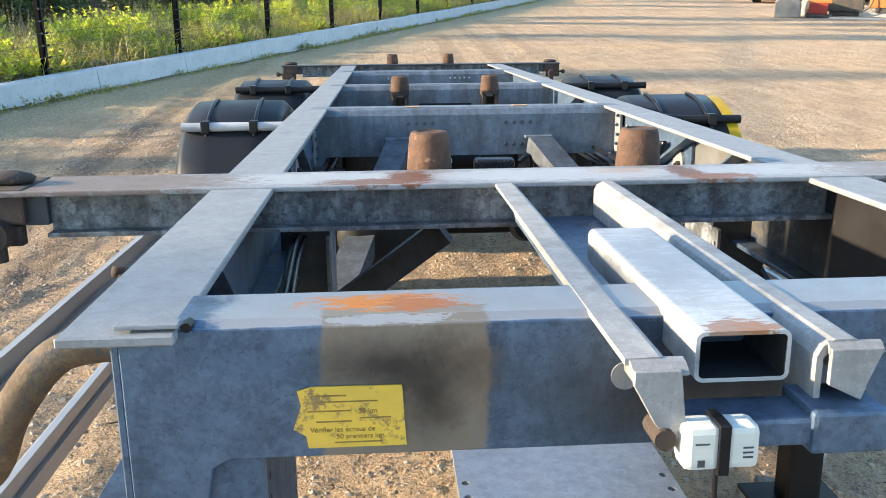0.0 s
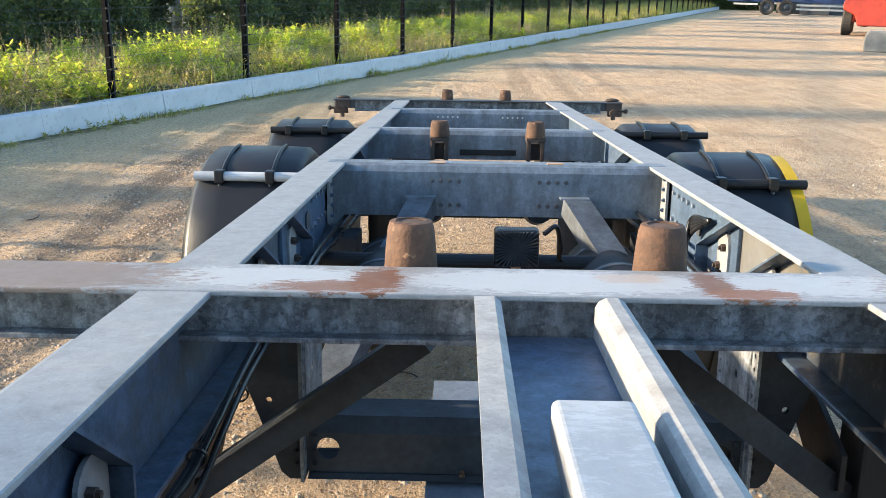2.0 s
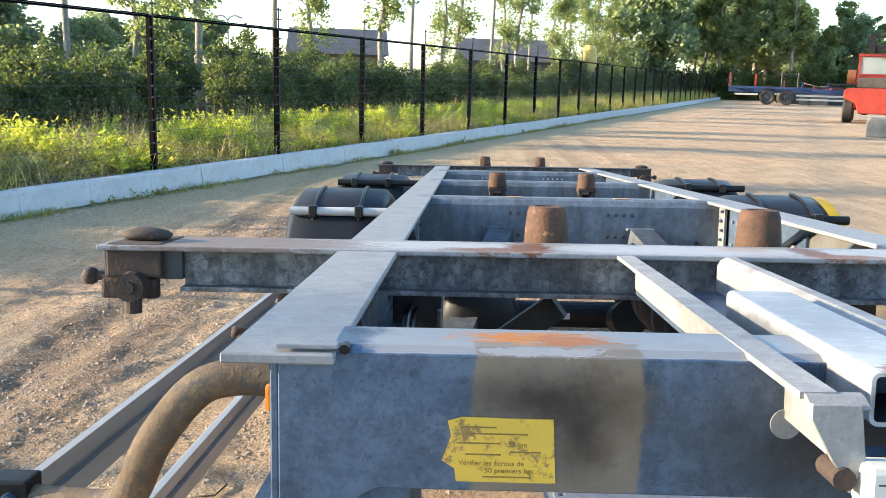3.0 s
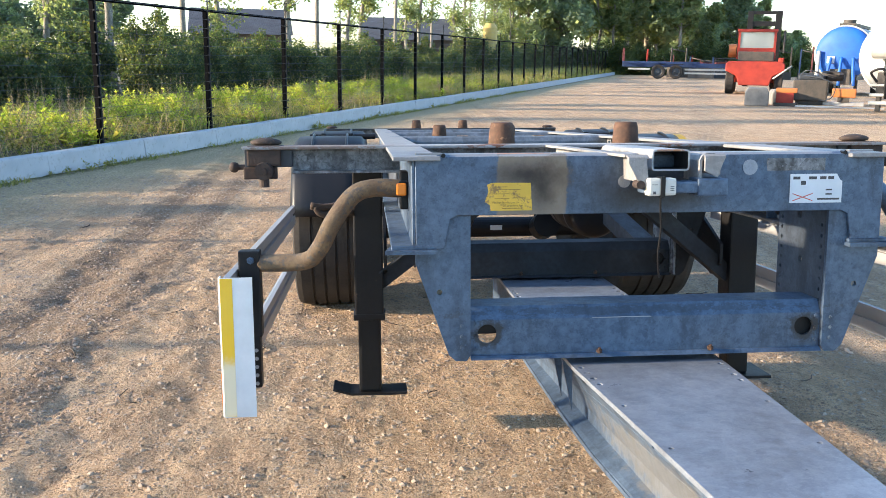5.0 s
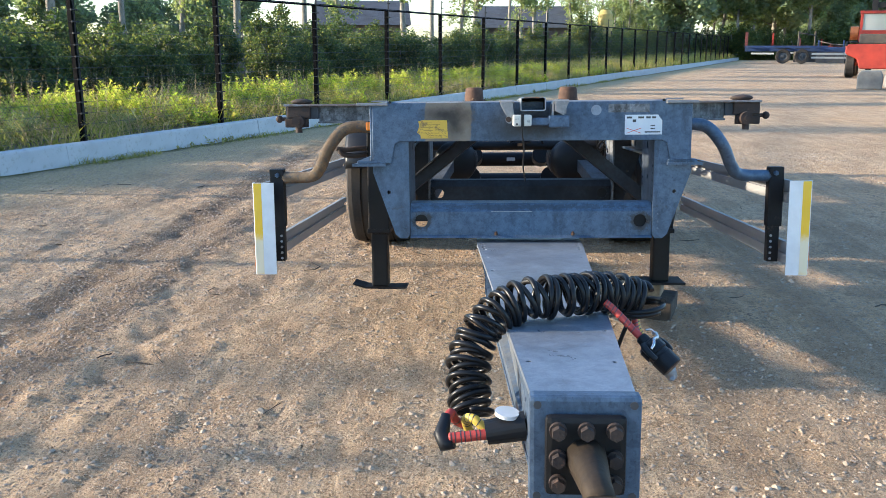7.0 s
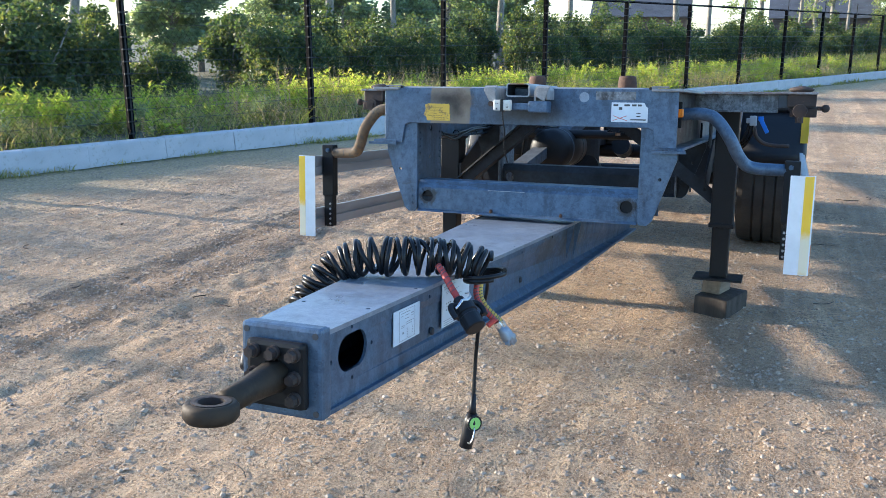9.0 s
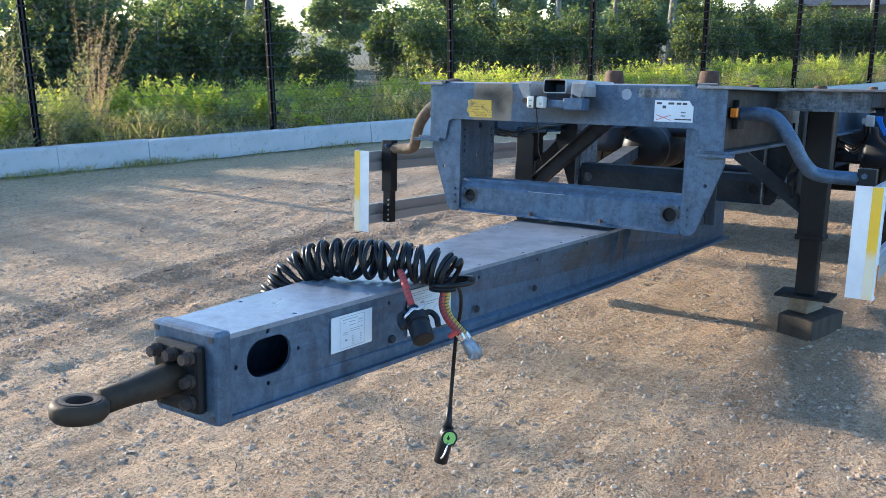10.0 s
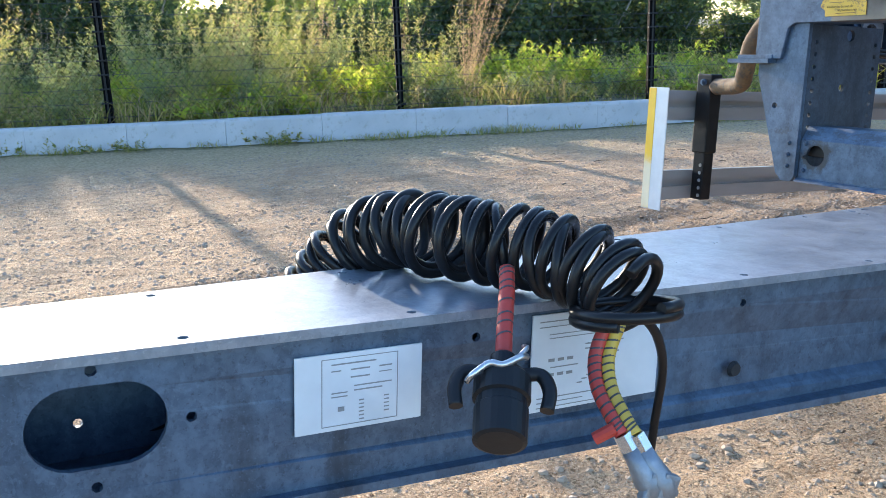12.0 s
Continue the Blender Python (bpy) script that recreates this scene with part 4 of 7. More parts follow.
        rod(bm, (0.6195 * side, 1.30 + 0.065 * (k % 5), 1.16 - 0.09 * (k // 5)), (0.611 * side, 1.30 + 0.065 * (k % 5), 1.16 - 0.09 * (k // 5)), 0.008, segs=6)
        part("bolt", bm, ZINC_BRIGHT, rail)

# front beam: folded plate with a rolled top edge
bm = bmesh.new()
prism(bm, [(-0.632, 1.213), (0.672, 1.213), (0.672, 0.966), (0.590, 0.966), (0.575, 1.045), (0.555, 1.056), (-0.520, 1.056), (-0.540, 1.045), (-0.555, 0.966), (-0.632, 0.966)], "y", -0.858, -0.848, 0.0015)
prism(bm, [(-0.857, 1.20), (-0.850, 1.212), (-0.838, 1.2185), (-0.745, 1.2185), (-0.745, 1.209), (-0.836, 1.209), (-0.848, 1.20)], "x", -0.572, 0.572)
prism(bm, [(-0.848, 1.056), (-0.745, 1.056), (-0.745, 1.065), (-0.848, 1.065)], "x", -0.50, 0.55)
BEAM_STAINED_LIT = stained("scorched_lit_top_beam", ZINC, [
    # Whiter top lip: sunlight on the upper face put into the colour.
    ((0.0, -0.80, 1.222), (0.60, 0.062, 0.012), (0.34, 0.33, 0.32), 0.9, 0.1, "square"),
    ((-0.318, -0.855, 1.140), (0.108, 0.05, 0.098), (0.235, 0.185, 0.125), 0.8, 0.12, "square"),
    ((-0.265, -0.855, 1.150), (0.06, 0.05, 0.07), (0.15, 0.115, 0.08), 0.6, 0.7),
    ((-0.330, -0.855, 1.165), (0.13, 0.05, 0.045), (0.03, 0.024, 0.02), 0.95, 0.35, "soot"),
    ((-0.292, -0.855, 1.125), (0.045, 0.05, 0.075), (0.03, 0.025, 0.02), 0.9, 0.3, "soot"),
    ((-0.02, -0.855, 1.11), (0.22, 0.05, 0.09), (0.028, 0.027, 0.026), 0.85, 0.3, "soot"),
    ((0.10, -0.855, 1.13), (0.13, 0.05, 0.09), (0.028, 0.027, 0.026), 0.7, 0.3, "soot"),
    ((-0.335, -0.845, 1.2165), (0.085, 0.012, 0.010), (0.48, 0.49, 0.50), 0.5, 0.9, "streaks"),
    ((-0.335, -0.79, 1.219), (0.095, 0.034, 0.03), (0.60, 0.20, 0.025), 1.0, 1.1, "streaks"),
    ((-0.30, -0.80, 1.219), (0.05, 0.03, 0.03), (0.42, 0.13, 0.025), 0.9, 1.2, "streaks")])
front_beam = part("front_beam", bm, BEAM_STAINED_LIT, trailer, "mottled galvanised front beam with scorch marks and stickers")
# yellow notice
bm = bmesh.new()
prism(bm, [(-0.440, 1.138), (-0.425, 1.143), (-0.322, 1.142), (-0.318, 1.068), (-0.430, 1.068), (-0.432, 1.083), (-0.446, 1.092), (-0.436, 1.12)], "y", -0.8612, -0.8594)
note = part("yellow_notice", bm, STICKER, front_beam, "torn yellow warning sticker with faded print")
for a, b, z in ((-0.425, -0.385, 1.131), (-0.420, -0.35, 1.1235), (-0.430, -0.380, 1.1125), (-0.37, -0.335, 1.103), (-0.42, -0.38, 1.0995), (-0.40, -0.345, 1.0735)):
    bm = boxes((a, b, -0.8618, -0.8613, z, z + 0.0016), bevel=0)
    part("print_line", bm, YELLOW_INK, note)
def lettering(text, size, m, material, parent, name="lettering"):
    """Words as thin raised print."""
    c = bpy.data.curves.new(name, "FONT")
    c.body, c.size, c.extrude, c.align_x = text, size, 0.0003, "LEFT"
    o = new(name, c)
    bpy.context.view_layer.update()
    me = bpy.data.meshes.new_from_object(o.evaluated_get(bpy.context.evaluated_depsgraph_get()))
    bpy.data.objects.remove(o)
    me.materials.clear()
    me.materials.append(material)
    ob = new(name, me)
    ob.parent = parent
    ob.matrix_basis = m
    return ob


for text, size, x_, z_ in (("50 km", 0.0085, -0.372, 1.1095), ("Vérifier les écrous de", 0.0085, -0.4275, 1.0875), ("50 premiers km", 0.0085, -0.398, 1.0790)):
    lettering(text, size, pose(x_, -0.8615, z_, 90, 0, 0), YELLOW_INK, note)
# white notice
bm = bmesh.new()
prism(bm, [(0.402, 1.158), (0.535, 1.158), (0.545, 1.142), (0.552, 1.137), (0.552, 1.078), (0.402, 1.078)], "y", -0.8605, -0.8592)
note = part("white_notice", bm, STICKER_WHITE, front_beam, "white sticker with a red cross and hose pictures")
for a, b in (((0.410, 1.104), (0.468, 1.084)), ((0.410, 1.084), (0.468, 1.104))):
    bm = bmesh.new()
    (xa, za), (xb, zb) = a, b
    d = Vector((xb - xa, zb - za)).normalized() * 0.0012
    prism(bm, [(xa - d.y, za + d.x), (xb - d.y, zb + d.x), (xb + d.y, zb - d.x), (xa + d.y, za - d.x)], "y", -0.8612, -0.8606)
    part("cross_bar", bm, RED_INK, note)
for x0, x1, z0, z1 in ((0.41, 0.43, 1.143, 1.151), (0.455, 0.478, 1.143, 1.151), (0.487, 0.505, 1.143, 1.151), (0.51, 0.527, 1.143, 1.151), (0.433, 0.447, 1.128, 1.139), (0.505, 0.523, 1.112, 1.116), (0.505, 0.523, 1.100, 1.104), (0.482, 0.545, 1.086, 1.091)):
    bm = boxes((x0, x1, -0.8611, -0.8606, z0, z1), bevel=0)
    part("print_mark", bm, INK, note)
bm = bmesh.new()
rod(bm, (-0.065, -0.8582, 1.143), (-0.065, -0.8602, 1.143), 0.017, segs=24)
part("hole_plug", bm, ZINC_TOP, front_beam, "pale round plug")
# round casting badge and roughened field
bm = bmesh.new()
rod(bm, (0.286, -0.8582, 1.178), (0.286, -0.8606, 1.178), 0.021, segs=28)
part("round_badge", bm, ZINC_BRIGHT, front_beam)
bm = boxes((0.335, 0.50, -0.8602, -0.8583, 1.168, 1.202), bevel=0)
part("name_plate", bm, ZINC_DIRTY, front_beam, "illegible scratched plate")

# two hanging frames that carry the drawbar: gussets, perforated posts, crossbar
def hanging_frame(y, material, post_material, up_to, back, label):
    rows_ = int((up_to - 0.71) / 0.031)
    for side in (-1, 1):
        def px(v):
            return v * side + 0.022
        bm = bmesh.new()
        plate(bm, [(px(0.655), 0.954), (px(0.655), 0.925), (px(0.565), 0.668), (px(0.545), 0.650), (px(0.515), 0.650), (px(0.505), 0.665), (px(0.505), 1.062), (px(0.63), 1.062), (px(0.63), 0.954)], [ring_of(px(0.59), 0.845, 0.008)], "y", y, y + 0.012)
        g = part("gusset_plate", bm, material, trailer, "mottled galvanised gusset plate" if y < 0 else "shade-dark gusset plate under the frame")
        bm = bmesh.new()
        a, b = sorted((px(0.505), px(0.513)))
        ya, yb = y + 0.013 - back, y + 0.290 - back
        slots = [ring_of(yc, 0.70 + 0.031 * k, 0.0062, n=10) for k in range(rows_) for yc in (ya + 0.020, yb - 0.022)]
        slots += [ring_of(ya + 0.135, 0.895, 0.010, n=12), ring_of(ya + 0.15, 1.03, 0.015, n=14)]
        plate(bm, [(ya, 0.66), (yb, 0.66), (yb, up_to), (ya, up_to)], slots, "x", a, b)
        up = part("perforated_post", bm, post_material, g, "flat upright with a row of holes along each edge")
        bm = bmesh.new()
        c, d = sorted((px(0.514), px(0.552)))
        box(bm, c, d, yb - 0.010, yb, 0.66, up_to, 0.001)
        part("post_flange", bm, post_material, up)
        for k in range(3):
            hex_bolt(g, (px(0.528), y - 0.0005, 0.69 + 0.03 * k), (0, -1, 0), 0.006, material)
    z0, z1, x0, x1, d = 0.652, 0.796, -0.481, 0.526, 0.14
    bm = bmesh.new()
    prism(bm, [(y + 0.014, z1 - 0.035), (y + 0.036, z1), (y + d, z1), (y + d, z1 - 0.008), (y + 0.040, z1 - 0.008), (y + 0.022, z1 - 0.036)], "x", x0, x1)
    plate(bm, [(x0, z0 + 0.010), (x1, z0 + 0.010), (x1, z1 - 0.035), (x0, z1 - 0.035)], [ring_of(-0.435, 0.722, 0.027, n=20), ring_of(0.478, 0.722, 0.027, n=20)], "y", y + 0.014, y + 0.022)
    prism(bm, [(y - 0.004, z0), (y + d, z0), (y + d, z0 + 0.010), (y + 0.008, z0 + 0.010)], "x", x0, x1)
    bar = part("crossbar", bm, material, trailer, label)
    for hx in (-0.12, 0.20):
        hex_bolt(bar, (hx, y + 0.002, z0 + 0.012), (0, -0.2, 1), 0.008, RUST)
    for hx in (-0.465, 0.512):
        for k in range(3):
            hex_bolt(bar, (hx, y + 0.013, z0 + 0.03 + 0.035 * k), (0, -1, 0), 0.006, material)
    return bar


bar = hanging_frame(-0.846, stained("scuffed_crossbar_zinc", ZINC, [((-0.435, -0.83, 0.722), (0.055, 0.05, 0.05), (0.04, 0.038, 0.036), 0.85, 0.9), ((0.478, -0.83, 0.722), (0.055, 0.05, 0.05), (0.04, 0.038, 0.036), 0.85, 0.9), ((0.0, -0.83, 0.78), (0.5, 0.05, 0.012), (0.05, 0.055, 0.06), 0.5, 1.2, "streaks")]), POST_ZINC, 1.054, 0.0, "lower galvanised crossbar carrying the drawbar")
# Black plates added behind the crossbar's holes so they look dark.
part("dark_hole_backing", boxes((0.44, 0.519, -0.815, -0.74, 0.67, 0.78), bevel=0.004), BLACK_PAINT, bar)
part("dark_hole_backing", boxes((-0.475, -0.395, -0.815, -0.808, 0.718, 0.775), bevel=0.002), BLACK_PAINT, bar)
part("scrape", boxes((-0.14, 0.03, -0.8335, -0.8325, 0.7605, 0.7625), bevel=0), WHITE_WORN, bar)
# Second frame: shade under the chassis put into its dark colour.
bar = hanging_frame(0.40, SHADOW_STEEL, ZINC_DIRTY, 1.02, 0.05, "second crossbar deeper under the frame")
# Another added plate, keeps this frame's right hole dark.
part("dark_hole_backing", boxes((0.44, 0.519, 0.43, 0.52, 0.67, 0.78), bevel=0.004), BLACK_PAINT, bar)


def flat_bar(a, b, wide, thick, material, name, label=""):
    """A channel-like flat bar from a to b, its width lying across the way in the plane nearest to upright."""
    a, b = Vector(a), Vector(b)
    q = (b - a).to_track_quat("Y", "Z").to_matrix().to_4x4()
    n = (b - a).length
    bm = bmesh.new()
    prism(bm, [(thick / 2, -wide / 2), (thick / 2, wide / 2), (-thick / 2 - 0.03, wide / 2), (-thick / 2 - 0.03, wide / 2 - 0.008), (-thick / 2, wide / 2 - 0.008), (-thick / 2, -wide / 2)], "y", 0, n)
    bmesh.ops.transform(bm, matrix=Matrix.Translation(a) @ q, verts=bm.verts[:])
    return part(name, bm, material, trailer, label)


for side in (-1, 1):
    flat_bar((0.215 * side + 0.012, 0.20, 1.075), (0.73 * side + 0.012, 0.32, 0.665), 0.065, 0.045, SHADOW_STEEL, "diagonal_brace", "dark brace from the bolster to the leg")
    lo, hi = Vector((0.53 * side + 0.012, 0.62, 0.72)), Vector((0.285 * side + 0.01, 1.705, 1.105))
    ahead = (hi - lo).normalized()
    across = ahead.cross(Vector((0, 0, 1))).normalized()
    turn = Matrix((across, ahead, across.cross(ahead))).transposed().to_4x4()
    bm = bmesh.new()
    prism(bm, [(-0.05, 0.008), (-0.05, -0.06), (-0.04, -0.06), (-0.04, -0.008), (0.04, -0.008), (0.04, -0.06), (0.05, -0.06), (0.05, 0.008)], "y", 0, (hi - lo).length)
    bmesh.ops.transform(bm, matrix=Matrix.Translation(lo) @ turn, verts=bm.verts[:])
    part("diagonal_brace", bm, DULL_ZINC, trailer, "galvanised brace under the cross member")

# bolsters with twist locks
def bolster(y0, y1, z, half, inner, material_top, name, label):
    bm = bmesh.new()
    box(bm, -half, half, y0, y1, z - 0.011, z, 0.003)
    top = part(name, bm, material_top, trailer, label)
    bm = bmesh.new()
    box(bm, -inner, inner, y0 + 0.045, y0 + 0.055, z - 0.090, z - 0.011)
    box(bm, -inner, inner, y0 + 0.012, y1 - 0.012, z - 0.098, z - 0.088, 0.002)
    box(bm, -inner, inner, y1 - 0.055, y1 - 0.045, z - 0.090, z - 0.011)
    part("bolster_web", bm, ZINC_DIRTY, top, "black-streaked web of the bolster")
    for side in (-1, 1):
        bm = bmesh.new()
        a, b = sorted((side * inner, side * (half - 0.005)))
        box(bm, a, b, y0 + 0.03, y1 - 0.03, z - 0.075, z - 0.0115, 0.003)
        part("bolster_end", bm, GREY_PAINT, top)
    return top


front_bolster = bolster(-0.012, 0.182, 1.222, 1.205, 1.03, ZINC_TOP, "front_bolster", "worn grey cross bolster with rust bands and twist lock ends")
rear_bolster = bolster(5.80, 5.98, deck(5.9) + 0.004, 1.205, 1.03, GREY_PAINT, "rear_bolster", "dark rear cross bolster with twist lock ends")
front_bolster.data.materials[0] = stained("rust_banded_bolster", ZINC_TOP, [
    ((-0.50, 0.09, 1.222), (0.27, 0.080, 0.05), (0.38, 0.385, 0.39), 0.75, 0.55, "streaks"),
    ((0.04, 0.085, 1.222), (0.34, 0.09, 0.05), (0.38, 0.385, 0.39), 0.8, 0.45, "streaks"),
    ((0.55, 0.09, 1.222), (0.28, 0.085, 0.05), (0.37, 0.375, 0.38), 0.75, 0.55, "streaks"),
    ((-0.285, 0.08, 1.222), (0.055, 0.11, 0.05), (0.13, 0.045, 0.014), 0.95, 0.8, "streaks"),
    ((-0.36, 0.03, 1.222), (0.13, 0.045, 0.05), (0.15, 0.06, 0.024), 0.85, 0.75, "streaks"),
    ((0.33, 0.08, 1.222), (0.040, 0.11, 0.05), (0.13, 0.048, 0.015), 0.9, 0.8, "streaks"),
    ((0.38, 0.02, 1.222), (0.09, 0.04, 0.05), (0.18, 0.07, 0.025), 0.9, 0.75, "streaks"),
    ((0.18, 0.12, 1.222), (0.07, 0.04, 0.05), (0.36, 0.25, 0.17), 0.5, 0.55, "streaks"),
    ((-0.95, 0.08, 1.222), (0.35, 0.14, 0.05), (0.145, 0.09, 0.06), 0.75, 0.6, "streaks"),
    ((0.95, 0.08, 1.222), (0.35, 0.14, 0.05), (0.145, 0.09, 0.06), 0.6, 0.65, "streaks")])


def twist_lock(x, y, z, side):
    bm = bmesh.new()
    box(bm, x - 0.06, x + 0.07 * (1 if side > 0 else 0.85), y - 0.085, y + 0.085, z - 0.07, z + 0.002, 0.006)
    body = part("twist_lock", bm, RUST_DARK, trailer, "rusty twist lock with its head turned down")
    bm = bmesh.new()
    lathe(bm, [(0.044, 0.0), (0.055, 0.005), (0.058, 0.012), (0.048, 0.019), (0.026, 0.025), (0.010, 0.027)], 20, pose(x, y, z + 0.003) @ Matrix.Diagonal((1.0, 0.62, 1.0, 1)))
    part("lock_head", bm, RUST_DARK, body, smooth=True)
    bm = bmesh.new()
    rod(bm, (x + side * 0.05, y - 0.04, z - 0.075), (x + side * 0.10, y - 0.04, z - 0.075), 0.010, segs=10)
    lathe(bm, [(0.004, -0.019), (0.013, -0.015), (0.019, -0.004), (0.019, 0.004), (0.013, 0.015), (0.004, 0.019)], 12, pose(x + side * 0.112, y - 0.04, z - 0.075))
    part("ball_end", bm, RUST_DARK, body, smooth=True)
    bm = bmesh.new()
    rod(bm, (x, y - 0.07, z - 0.088), (x, y - 0.112, z - 0.088), 0.034, 0.031, 16)
    rod(bm, (x, y - 0.112, z - 0.088), (x, y - 0.120, z - 0.088), 0.014, segs=6)
    rod(bm, (x, y - 0.09, z - 0.115), (x, y - 0.09, z - 0.145), 0.018, segs=12)
    part("lock_shaft", bm, RUST_DARK, body)
    bm = bmesh.new()
    box(bm, *sorted((x + side * 0.075, x - side * 0.045)), y - 0.075, y - 0.045, z - 0.118, z - 0.074, 0.006)
    part("lock_handle", bm, RUST_DARK, body)


for side in (-1, 1):
    twist_lock(1.13 * side, 0.085, 1.222, side)
    twist_lock(1.13 * side, 5.89, deck(5.9) + 0.004, side)

# guide cones
def cone(x, y, z0, z1, r):
    h = z1 - z0
    bm = bmesh.new()
    lathe(bm, [(r * 1.06, 0), (r * 1.08, h * 0.05), (r * 1.0, h * 0.55), (r * 0.93, h * 0.86), (r * 0.84, h * 0.985), (r * 0.62, h), (r * 0.60, h * 0.97), (r * 0.5, h * 0.97)], 30, pose(x, y, z0))
    c = part("guide_cone", bm, RUST, trailer, "rust-brown tapered guide cone", smooth=False)
    for f in c.data.polygons:
        f.use_smooth = abs(f.normal.z) < 0.8
    return c


for side in (-1, 1):
    cone(0.249 * side + 0.017, 0.236, 1.195, 1.304, 0.050)
    c = cone(0.250 * side + 0.004, 3.07, 1.205, 1.290, 0.049)
    bm = boxes((0.250 * side - 0.046, 0.250 * side + 0.054, 3.022, 3.118, 1.186, 1.2045), (0.250 * side - 0.042, 0.250 * side - 0.020, 3.03, 3.11, 1.085, 1.186), (0.250 * side + 0.028, 0.250 * side + 0.050, 3.03, 3.11, 1.085, 1.186), (0.250 * side - 0.030, 0.250 * side + 0.038, 3.08, 3.15, 1.085, 1.17), bevel=0.004)
    part("cone_bracket", bm, RUST_DARK, c, "dark rusty forked bracket")
    cone(0.245 * side - 0.010, 5.93, deck(5.9) + 0.004, 1.336, 0.047)

# cross members
def cross_member(y, drop, lip, material, label):
    z = deck(y) + 0.004
    bm = bmesh.new()
    prism(bm, [(y, z - drop), (y - 0.004, z - 0.03), (y + 0.006, z - 0.008), (y + 0.022, z), (y + lip, z), (y + lip, z - 0.009), (y + 0.024, z - 0.010), (y + 0.012, z - 0.03), (y + 0.014, z - drop + 0.009), (y + lip, z - drop + 0.009), (y + lip, z - drop)], "x", -0.632, 0.632)
    c = part("cross_member", bm, material, trailer, label)
    return c


c2 = cross_member(1.735, 0.195, 0.11, GREY_ZINC, "galvanised cross member with two rows of bolt holes")
for side in (-1, 1):
    for z in (1.165, 1.075):
        for k in range(4):
            # Solid black studs for holes, the dark inside put into their colour.
            bm = bmesh.new()
            lathe(bm, [(0.0085, 0), (0.0085, 0.002), (0.006, 0.003), (0.006, 0.0)], 10, pose(side * (0.15 + 0.033 * k) + 0.01, 1.7335, z, 90, 0, 0))
            rod(bm, (side * (0.15 + 0.033 * k) + 0.01, 1.734, z), (side * (0.15 + 0.033 * k) + 0.01, 1.7315, z), 0.006, segs=8)
            part("bolt_hole_disc", bm, INK, c2)
    bm = boxes((side * 0.285 - 0.05, side * 0.285 + 0.06, 1.69, 1.733, 1.105, 1.113), bevel=0.002)
    part("brace_shoe", bm, GREY_ZINC, c2)
    bm = boxes((side * 0.22 - 0.03, side * 0.22 + 0.03, 1.755, 1.80, 1.2285, 1.2315), bevel=0)
    part("rust_patch", bm, RUST_STAIN, c2)
    bm = boxes((min(side * 0.612, side * 0.622), max(side * 0.612, side * 0.622), 1.655, 1.732, 1.01, 1.215), bevel=0.001)
    part("end_plate", bm, ZINC_TOP, c2)
    for k in range(5):
        hex_bolt(c2, (side * 0.611, 1.67 + 0.012 * (k % 2), 1.04 + 0.038 * k), (-side, 0, 0), 0.007)
c3 = cross_member(3.16, 0.16, 0.10, GREY_ZINC, "galvanised cross member")
bm = boxes((-0.14, 0.16, 3.145, 3.157, deck(3) - 0.13, deck(3) - 0.10), bevel=0.002)
part("dark_bar", bm, BLACK_PAINT, c3)
c4 = cross_member(4.72, 0.15, 0.10, GREY_ZINC, "galvanised cross member with a row of holes")
for k in range(10):
    xk = (-0.30 + 0.035 * k) if k < 5 else (0.16 + 0.035 * (k - 5))
    bm = bmesh.new()
    rod(bm, (xk, 4.7165, deck(4.7) - 0.05), (xk, 4.713, deck(4.7) - 0.05), 0.007, segs=8)
    part("bolt_hole_disc", bm, WHITE_WORN, c4)

# sliding tube in its open guide at the middle of the front
bm = bmesh.new()
prism(bm, [(-0.108, 1.2135), (-0.108, 1.2205), (-0.074, 1.2215), (-0.062, 1.212), (-0.060, 1.150), (-0.067, 1.150), (-0.069, 1.208), (-0.076, 1.2135)], "y", -1.0, -0.014)
part("tube_guide", bm, ZINC_PALE, trailer, "folded guide rail of the sliding tube")
bm = bmesh.new()
prism(bm, [(0.100, 1.150), (0.100, 1.203), (0.106, 1.215), (0.118, 1.2215), (0.138, 1.2215), (0.150, 1.215), (0.156, 1.203), (0.156, 1.165), (0.149, 1.165), (0.149, 1.202), (0.136, 1.2145), (0.120, 1.2145), (0.107, 1.202), (0.107, 1.150)], "y", -0.97, -0.014)
guide = part("tube_guide", bm, ZINC_PALE, trailer, "rounded guide rail of the sliding tube")
def ear(poly, y, bend):
    """The rail's end, bent down: a flat plate hanging from a short bend."""
    bm = bmesh.new()
    prism(bm, poly, "y", y - bend - 0.006, y - bend, 0.001)
    x0, x1, z1 = min(u for u, v in poly), max(u for u, v in poly), max(v for u, v in poly)
    prism(bm, [(y + 0.002, z1 + 0.0055), (y - bend * 0.5, z1 + 0.004), (y - bend - 0.006, z1 - 0.004), (y - bend, z1 - 0.008), (y - bend * 0.45, z1 - 0.002), (y + 0.002, z1)], "x", x0, x1)
    return bm


part("guide_end", ear([(0.110, 1.2145), (0.166, 1.2145), (0.152, 1.178), (0.146, 1.158), (0.110, 1.176)], -0.970, 0.004), ZINC_PALE, guide, "pale bent-down end lip")
bm = boxes((-0.066, 0.104, -0.80, -0.014, 1.140, 1.148), bevel=0.001)
part("guide_floor", bm, ZINC, trailer)
bm = bmesh.new()
t_ = 0.0045
x0, x1, z0, z1 = -0.024, 0.076, 1.176, 1.231
